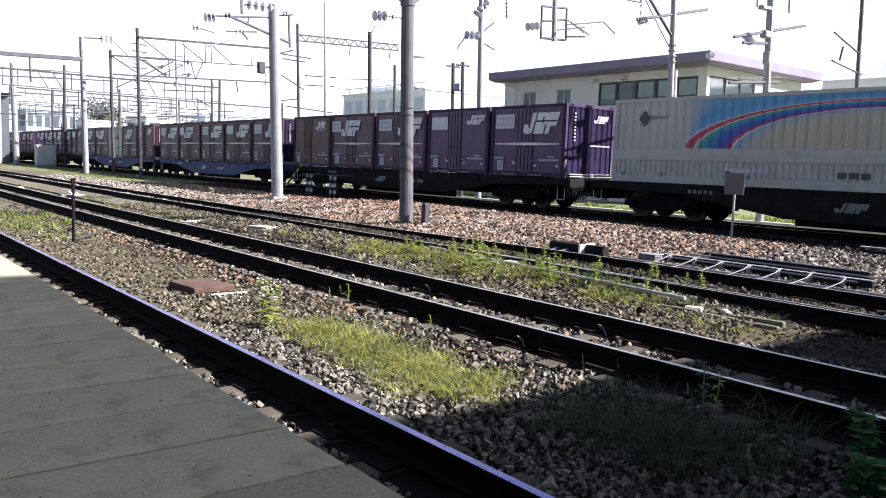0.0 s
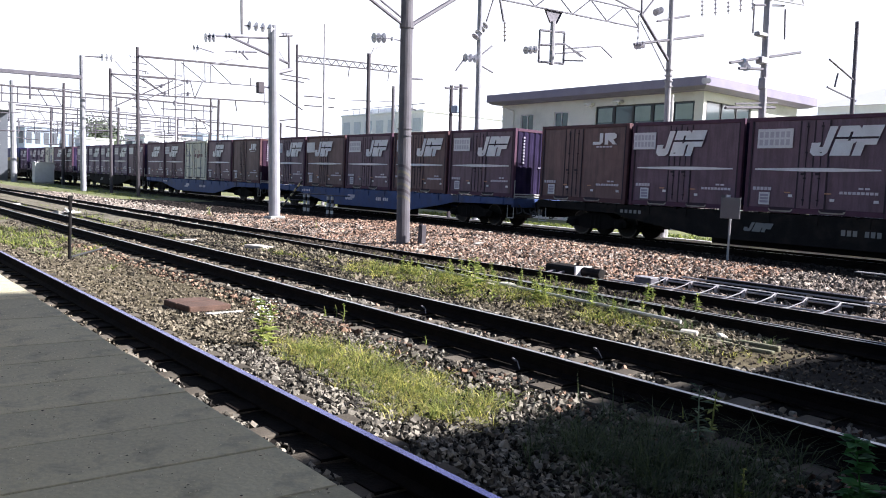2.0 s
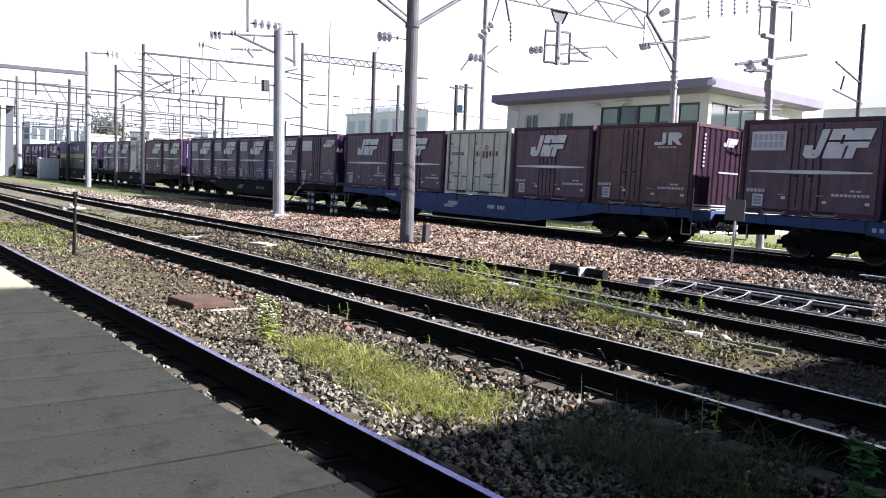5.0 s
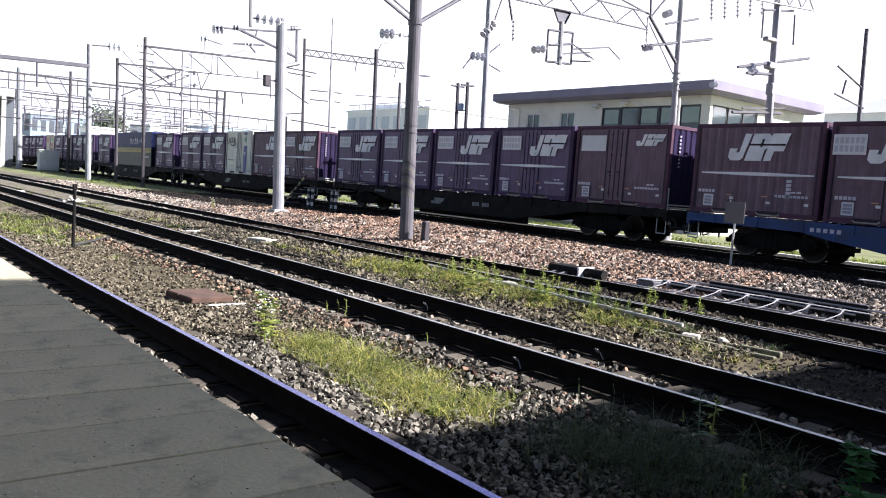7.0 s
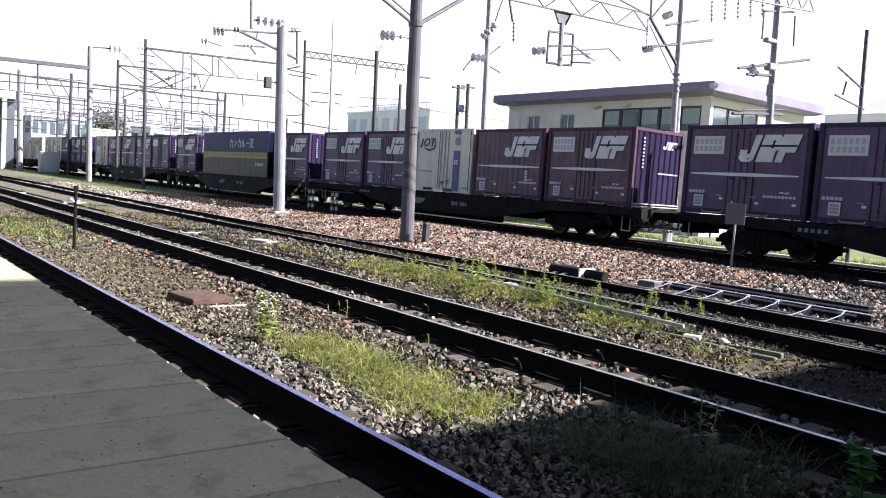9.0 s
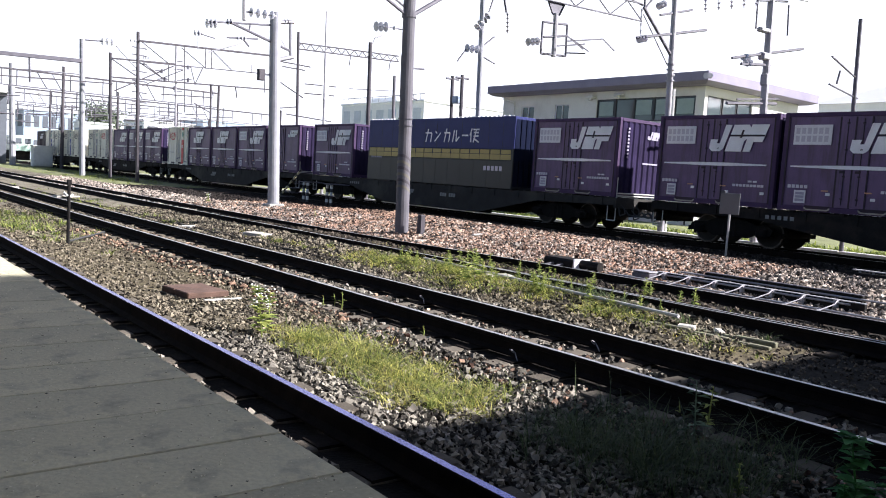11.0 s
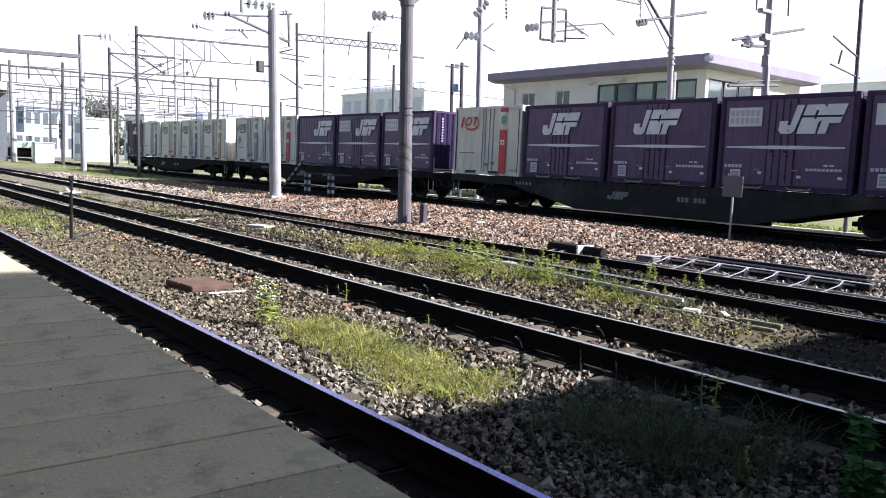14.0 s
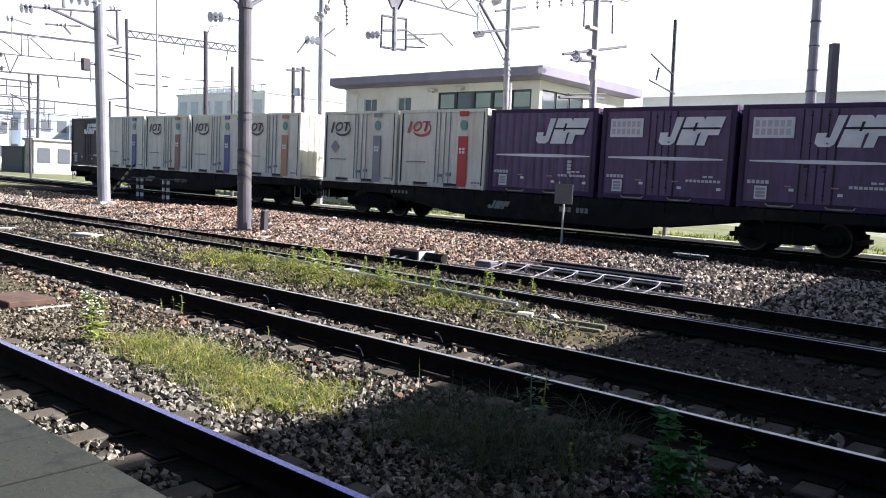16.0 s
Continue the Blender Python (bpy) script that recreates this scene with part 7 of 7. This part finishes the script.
    for x, y, a in ((8.95, 9.75, 0.22), (8.35, 17.6, 0.34), (8.45, 5.75, 0.11), (8.6, 5.4, 0.08), (7.7, 20.5, 0.2), (13.4, 15.5, 0.14), (11.9, 15.9, 0.16), (7.9, 34.0, 0.45), (6.9, 40.0, 0.4)):
        bm = B()
        box(bm, -a, a, -a * 0.6, a * 0.6, -0.06, 0.055, 0.015)
        tagged(part("concrete_block", bm, "block", m=pose(x, y, float(ground_z(x, y)), rng.uniform(-6, 6), rng.uniform(-6, 6), rng.uniform(0, 180))), "loose pale concrete block on the ballast", "block", group="loose blocks")
    # curled bond wires at the rails
    for x, y, r in BONDS:
        bm = B()
        pts = [Vector((x - 0.02 - 0.03 * math.sin(a), y + r * math.cos(a), -0.10 + r * math.sin(a))) for a in [k * 0.62 - 1.2 for k in range(9)]]
        pts.append(pts[-1] + Vector((-0.06, -0.10, -0.05)))
        for a, b in zip(pts, pts[1:]):
            tube(bm, a, b, 0.005, seg=5)
        tagged(part("bond_wire", bm, "steel_grey"), "curled pale bond wire at the foot of the rail", "wire", group="bond wires")
    # long timber cable duct and pipes between the tracks
    for x, y0, dx, dy, r, mt, z in ((8.48, 5.9, 0.60, 6.1, 0.024, "concrete", -0.035), (7.85, 13.0, -0.25, 47.0, 0.028, "sleeper", -0.20)):
        bm = B()
        tube(bm, (0, 0, 0), (dx, dy, 0), r, seg=8)
        tagged(part("cable_pipe", bm, mt, m=pose(x, y0, z)), "pale weathered cable pipe lying along the track", "pipe")
    # low cable trough that slants across the soil between the tracks: lids in a row, a dark slot beside them
    tr = thing("cable_trough", "low mossy concrete cable trough slanting across the soil", "cable trough", pose(8.56, 4.65, -0.215, 0, 0, 6.4))
    lid = None
    bm = B()
    box(bm, -0.045, 0.045, -0.245, 0.245, -0.05, 0.065, 0.012)
    for side in (-0.075, 0.075):
        for i in range(5):
            m = pose(side + 0.006 * math.sin(i * 2.1 + side * 30), 0.26 + 0.5 * i, 0.018 * math.sin(i * 1.3 + side * 20), 0, 0, 2.2 * math.sin(i * 3.7))
            lid = part("lid", bm, "moss_concrete", tr, m=m) if lid is None else again(lid, m) and lid
    bm = B()
    box(bm, -0.03, 0.03, 0.0, 2.5, -0.05, 0.02)
    part("slot", bm, "gap_rubber", tr, "dark slot between the lids")
    # treadle device on the freight track
    d = thing("lubricator", "small grey rail lubricator with a flat top beside the rail", "track device", pose(15.6, 6.7, float(ground_z(15.6, 6.7))))
    bm = B()
    box(bm, -0.12, 0.12, -0.30, 0.30, 0.0, 0.09, 0.02)
    part("tank", bm, "wagon_black", d)
    bm = B()
    box(bm, -0.07, 0.07, -0.36, 0.36, 0.13, 0.15, 0.005)
    part("top_plate", bm, "steel_grey", d, "pale flat top plate")
    bm = B()
    for y in (-0.35, 0.0, 0.35):
        tube(bm, (0, y * 0.7, 0.09), (0, y * 0.7, 0.13), 0.025, seg=6)
    part("stud", bm, "steel_grey", d)
    # crew steps with striped rails
    st = thing("crew_steps", "steel crew steps with black and yellow striped hand rails", "steps", pose(17.9, 32.5, float(ground_z(17.9, 32.5))))
    for i in range(13):
        a, b = i / 13, (i + 1) / 13
        bm = B()
        tube(bm, (-0.35, 2.6 - 2.3 * a, 0.0 + 1.5 * a), (-0.35, 2.6 - 2.3 * b, 0.0 + 1.5 * b), 0.05 if i % 2 else 0.035, seg=8)
        part("rail_stripe", bm, "step_yellow" if i % 2 else "stripe_black", st)
    for i in range(4):
        bm = B()
        box(bm, -0.35, 0.35, 2.15 - 0.5 * i, 2.4 - 0.5 * i, 0.15 + 0.22 * i, 0.19 + 0.22 * i)
        part("tread", bm, "steel_dark", st)
    for x, y, hh in ((-0.35, 0.0, 0.95), (-0.35, -0.35, 0.95), (-0.35, -2.1, 0.9), (-0.35, -2.45, 0.9)):
        for i in range(6):
            bm = B()
            tube(bm, (x, y, hh * i / 6), (x, y, hh * (i + 1) / 6), 0.065, seg=8)
            part("post_stripe", bm, "stripe_white" if i % 2 else "stripe_black", st)
    for y0, y1 in ((-0.45, 0.4), (-2.6, -1.95)):
        bm = B()
        box(bm, -0.45, 0.45, y0, y1, 0.92, 0.96)
        part("platform_plate", bm, "steel_dark", st)
    # cable trough beyond the freight track
    tr = thing("cable_trough", "pale concrete cable trough beyond the freight track", "cable trough", kind="structure")
    first = None
    bm = B()
    box(bm, -0.22, 0.22, -0.74, 0.74, -0.15, 0.05, 0.015)
    for i in range(70):
        m = pose(25.0 + 0.01 * math.sin(i * 1.7), -10 + 1.5 * i, -0.03, 0, 0, 0.3 * math.sin(i * 2.3))
        if first is None:
            first = part("lid", bm, "concrete", tr, m=m)
        else:
            again(first, m)


def weed(x, y, h, n, seed, material="leaf", label="leafy green weed growing in the ballast", broad=0.17, blossoms=0):
    """A weed: a bent stem with pointed leaves in whorls."""
    rng = random.Random(seed)
    w = thing("weed", label, "weed", pose(x, y, float(ground_z(x, y)) - 0.01), group="weeds")
    bm = B()
    lean = Vector((rng.uniform(-0.15, 0.15), rng.uniform(-0.15, 0.15), 1.0)) * h
    tube(bm, (0, 0, 0), lean * 0.5 + Vector((0.02, 0.01, 0)), 0.008, 0.006, seg=5)
    tube(bm, lean * 0.5 + Vector((0.02, 0.01, 0)), lean, 0.006, 0.003, seg=5)
    part("stem", bm, material, w)
    bm = B()
    for i in range(n):
        k = rng.uniform(0.12, 1.0)
        p = lean * k
        a = i * 2.4 + rng.uniform(-0.4, 0.4)
        l = h * rng.uniform(0.16, 0.34) * (1.15 - 0.5 * k)
        d = Vector((math.cos(a), math.sin(a), rng.uniform(0.0, 0.7))).normalized()
        s = d.cross(Vector((0, 0, 1))).normalized() * l * broad
        v = [bm.verts.new(q) for q in (p, p + d * l * 0.45 + s, p + d * l - Vector((0, 0, l * 0.25)), p + d * l * 0.45 - s)]
        bm.faces.new((v[0], v[1], v[2]))
        bm.faces.new((v[0], v[2], v[3]))
    part("leaves", bm, material, w)
    if blossoms:
        bm = B()
        for i in range(blossoms):
            k = rng.uniform(0.62, 1.05)
            p = lean * k + Vector((rng.uniform(-0.09, 0.09), rng.uniform(-0.09, 0.09), rng.uniform(-0.03, 0.03)))
            r = rng.uniform(0.008, 0.015)
            bmesh.ops.create_icosphere(bm, subdivisions=1, radius=r, matrix=Matrix.Translation(p) @ Matrix.Diagonal((1, 1, 0.6, 1)))
        tagged(part("blossoms", bm, "blossom", w, "small white flower heads"), kind="stuff")


def build_plants():
    rng = random.Random(77)

    def tufts(n, y0, y1, low, high):
        """Uneven tufts (x, y, half widths, thickness) strewn between two edge lines of x over y."""
        out = []
        while len(out) < n:
            y = rng.uniform(y0, y1)
            k = rng.random()
            x = float(np.interp(y, *low)) * (1 - k) + float(np.interp(y, *high)) * k
            r = rng.uniform(0.05, 0.14)
            out.append((x, y, r, r * rng.uniform(1.0, 2.2), rng.uniform(0.15, 1.0) ** 1.6))
        return out

    patch = [(3.96, 7.1, 0.15, 0.32, 0.32), (4.06, 6.4, 0.21, 0.42, 0.72), (4.02, 5.6, 0.25, 0.44, 0.90), (3.90, 4.95, 0.21, 0.30, 0.52)]
    patch += [(x, y, a, b, c * 0.10) for x, y, a, b, c in tufts(30, 4.5, 7.6, ((4.4, 5.0, 5.8, 6.9, 8.0), (3.7, 3.55, 3.6, 3.75, 4.0)), ((4.4, 5.0, 5.8, 6.9, 8.0), (4.1, 4.3, 4.5, 4.4, 4.2)))]
    edge_low = ((4.5, 6.0, 6.9, 8.0, 9.0, 10.4, 14.0), (7.95, 8.05, 8.1, 8.2, 8.0, 7.7, 7.9))
    edge_high = ((4.5, 6.0, 8.0, 10.0, 14.0), (8.15, 8.35, 8.65, 9.0, 9.0))
    strip = [(x, y, a, b, c * 0.085) for x, y, a, b, c in tufts(54, 6.9, 13.6, edge_low, edge_high)]
    strip += [(x, y, a, b, c * 0.045) for x, y, a, b, c in tufts(8, 4.4, 6.8, edge_low, edge_high)]
    strip += [(8.40, 12.0, 0.22, 0.7, 0.48), (8.80, 10.0, 0.18, 0.6, 0.34), (8.6, 8.5, 0.15, 0.5, 0.24), (8.3, 15.5, 0.25, 1.2, 0.10), (9.8, 11.0, 0.25, 1.8, 0.15)]
    blades("grass_patch", "patch of yellowing dry grass between two tracks", [(*p[:4], int(2300 * p[4])) for p in patch], "grass_dry", 21, 0.125, 0.0024, 40)
    blades("grass_patch", "fine green grass among the dry blades", [(*p[:4], int(1900 * p[4])) for p in patch], "grass_green", 31, 0.15, 0.0026, 45)
    blades("grass_patch", "withered straw lying low in the grass", [(*p[:4], int(1200 * p[4])) for p in patch], "straw", 33, 0.08, 0.0028, 14)
    blades("grass_patch", "strip of yellow weeds between tracks", [(*p[:4], int(4200 * p[4])) for p in strip], "grass_dry", 22, 0.11, 0.0035)
    blades("grass_patch", "strip of green weeds between tracks", [(*p[:4], int(2400 * p[4])) for p in strip], "grass_green", 23, 0.14, 0.004)
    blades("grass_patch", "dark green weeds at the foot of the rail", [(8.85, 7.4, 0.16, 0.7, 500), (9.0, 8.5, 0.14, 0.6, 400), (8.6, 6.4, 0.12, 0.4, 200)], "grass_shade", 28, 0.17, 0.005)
    # grass under the bridge coloured darker, its shade put into the blades
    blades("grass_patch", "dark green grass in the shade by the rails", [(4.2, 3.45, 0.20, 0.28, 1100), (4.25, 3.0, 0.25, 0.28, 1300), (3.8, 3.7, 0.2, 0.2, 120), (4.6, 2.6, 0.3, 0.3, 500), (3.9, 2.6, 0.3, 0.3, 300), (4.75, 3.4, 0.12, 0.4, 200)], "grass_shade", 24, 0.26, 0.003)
    blades("grass_patch", "thin grass on the soil far along the tracks", [(4.0, 19.5, 0.40, 1.4, 500), (3.6, 21.5, 0.35, 1.6, 700), (4.4, 22.0, 0.30, 2.0, 600), (4.1, 26.0, 0.4, 3.0, 800), (3.9, 34.0, 0.4, 5.0, 900), (7.9, 24.0, 0.3, 4.0, 400), (7.9, 33.0, 0.3, 5.0, 500), (16.0, 58.0, 1.5, 5.0, 2500), (17.5, 75.0, 1.5, 8.0, 2500)], "grass_green", 25, 0.16, 0.008)
    blades("grass_patch", "green verge grass beyond the freight track", [(27.5, 12.0, 1.0, 6.0, 3500), (27.5, 26.0, 1.0, 7.0, 3500), (28.0, 42.0, 1.0, 7.0, 3000)], "grass_green", 26, 0.2, 0.02)
    weed(3.62, 7.45, 0.54, 62, 1, label="yellow-green flowering weed growing in the ballast", broad=0.24, blossoms=34)
    weed(3.74, 7.62, 0.46, 46, 2, label="yellow-green flowering weed growing in the ballast", broad=0.24, blossoms=18)
    weed(8.15, 9.45, 0.60, 40, 3)
    weed(8.0, 8.9, 0.40, 26, 4)
    weed(8.3, 9.9, 0.38, 24, 5)
    weed(4.72, 3.08, 0.46, 26, 6, "leaf_blue", "bluish green weed with long arching leaves", 0.11)
    weed(5.05, 3.2, 0.35, 22, 7)
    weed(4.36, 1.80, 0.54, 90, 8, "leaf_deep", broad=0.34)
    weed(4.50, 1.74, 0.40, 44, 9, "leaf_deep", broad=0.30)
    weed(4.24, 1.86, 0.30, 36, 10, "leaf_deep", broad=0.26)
    weed(4.25, 2.45, 0.22, 30, 11)
    weed(5.30, 1.70, 0.25, 30, 12)
    rng = random.Random(5)
    for i in range(60):
        weed(rng.choice((8.3, 8.6, 8.9, 9.7)) + rng.uniform(-0.25, 0.25), rng.uniform(6.4, 12.0), rng.uniform(0.14, 0.36), 40, 40 + i, broad=0.26)
    for i in range(5):
        weed(5.05 + rng.uniform(-0.2, 0.15), rng.uniform(3.5, 12.0), rng.uniform(0.12, 0.25), 9, 80 + i)
    weed(12.6, 22.5, 0.3, 18, 31)
    weed(12.3, 30.5, 0.4, 40, 32, label="pale yellow flowering weed on the ballast", broad=0.26, blossoms=30)


def motions():
    rows_t = [0.5 * k for k in range(33)]
    for ob, u, z in MOVING:
        walk(ob, [(t, pose(TRACK_X, u - run(t), z)) for t in rows_t])
    step = 1.0 / 30.0
    for ob, yw in WHEELS:
        walk(ob, [(k * step, pose(0, yw, 0.405, math.degrees(run(k * step) / 0.405) % 360)) for k in range(481)])


build_ground()
build_backdrop()
build_platform()
build_overbridge()
build_sky_block()
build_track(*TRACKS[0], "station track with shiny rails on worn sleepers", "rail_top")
build_track(*TRACKS[1], "through track with dull rails on worn sleepers", "rail_dull")
build_turnout()
build_track(*TRACKS[3], "freight track with dark oily ballast", "rail_dull")
build_signal_house()
build_masts()
build_train()
build_distance()
build_trackside()
build_plants()
stones("ballast_stones", "grey-brown angular track ballast", (0.60, 1.40), (1.5, 12.0), 4200, 0.024, "ballast_grey", 8, (2.04,))
stones("ballast_stones", "grey-brown angular track ballast", (1.6, 4.9), (1.5, 7.6), 19000, 0.0235, "ballast_grey", 1, (2.04, 5.885))
stones("ballast_stones", "brownish ballast mixed with soil", (1.6, 4.9), (7.4, 10.2), 7600, 0.020, "ballast_dun", 12, (2.04, 5.885))
stones("ballast_stones", "grey-brown angular track ballast", (4.9, 7.5), (1.5, 12.0), 14500, 0.028, "ballast_grey", 2, (5.885,))
stones("ballast_stones", "brownish ballast mixed with soil", (7.4, 9.2), (4.9, 12.0), 6200, 0.026, "ballast_dun", 14)
stones("ballast_stones", "scattered small stones on trodden soil", (7.3, 9.2), (1.0, 4.9), 1100, 0.020, "ballast_soil", 15)
stones("ballast_stones", "small stones trodden into brown soil", (1.6, 4.9), (10.0, 28.0), 14000, 0.020, "ballast_dun", 3, (2.04, 5.885))
stones("ballast_stones", "grey-brown angular track ballast", (4.9, 9.2), (10.0, 28.0), 15500, 0.027, "ballast_dun", 16, (5.885,))
stones("ballast_stones", "ballast spilt over the sleeper ends by the platform", (0.60, 1.30), (1.5, 16.0), 2600, 0.026, "ballast_grey", 13)
stones("ballast_stones", "brown ballast strewn with rust", (4.6, 7.2), (1.5, 20.0), 4500, 0.026, "ballast_rust", 4, (5.885,))
stones("ballast_stones", "dark soiled ballast between the turnout rails", (9.40, 10.82), (-1.0, 24.0), 7000, 0.028, "ballast_soil", 10)
stones("ballast_stones", "reddish brown heap of coarse ballast", (11.25, 15.5), (8.0, 22.0), 19000, 0.032, "ballast_brown", 5)
stones("ballast_stones", "grey-brown coarse ballast of the bank", (11.25, 15.5), (1.0, 20.0), 23000, 0.031, "ballast_bank", 11)
stones("ballast_stones", "reddish brown heap of coarse ballast", (11.25, 15.5), (22.0, 31.5), 5200, 0.036, "ballast_brown", 6)
# dark stones from the train's shadow edge on: its shade put into the colour
stones("ballast_stones", "dark ballast beside the freight track, the train's shade in its colour", (15.35, 19.5), (1.0, 40.0), 13000, 0.038, "ballast_soot", 9)
stones("ballast_stones", "dark ballast along the turnout", (13.2, 15.6), (31.0, 46.0), 3200, 0.042, "ballast_soot", 17)
stones("ballast_stones", "pale grey ballast along the turnout", (11.0, 13.3), (31.0, 58.0), 6500, 0.042, "ballast_bank", 18)
stones("ballast_stones", "pale grey ballast between the turnout rails", (9.5, 10.3), (24.0, 58.0), 3000, 0.036, "ballast_bank", 19)
stones("ballast_stones", "pale grey ballast by the mast", (11.0, 13.9), (20.5, 31.0), 5600, 0.036, "ballast_bank", 7)
stones("ballast_stones", "grey-brown ballast in the shade of the bridge", (0.60, 9.0), (-8.0, 1.5), 13000, 0.030, "ballast_grey", 20, (2.04, 5.885))
grit("platform_grit", "pale specks of grit strewn on the platform", 12000, 0.0021, "chip_pale", 61)
grit("platform_grit", "dark specks of grit strewn on the platform", 2200, 0.0016, "chip_dark", 62)
motions()
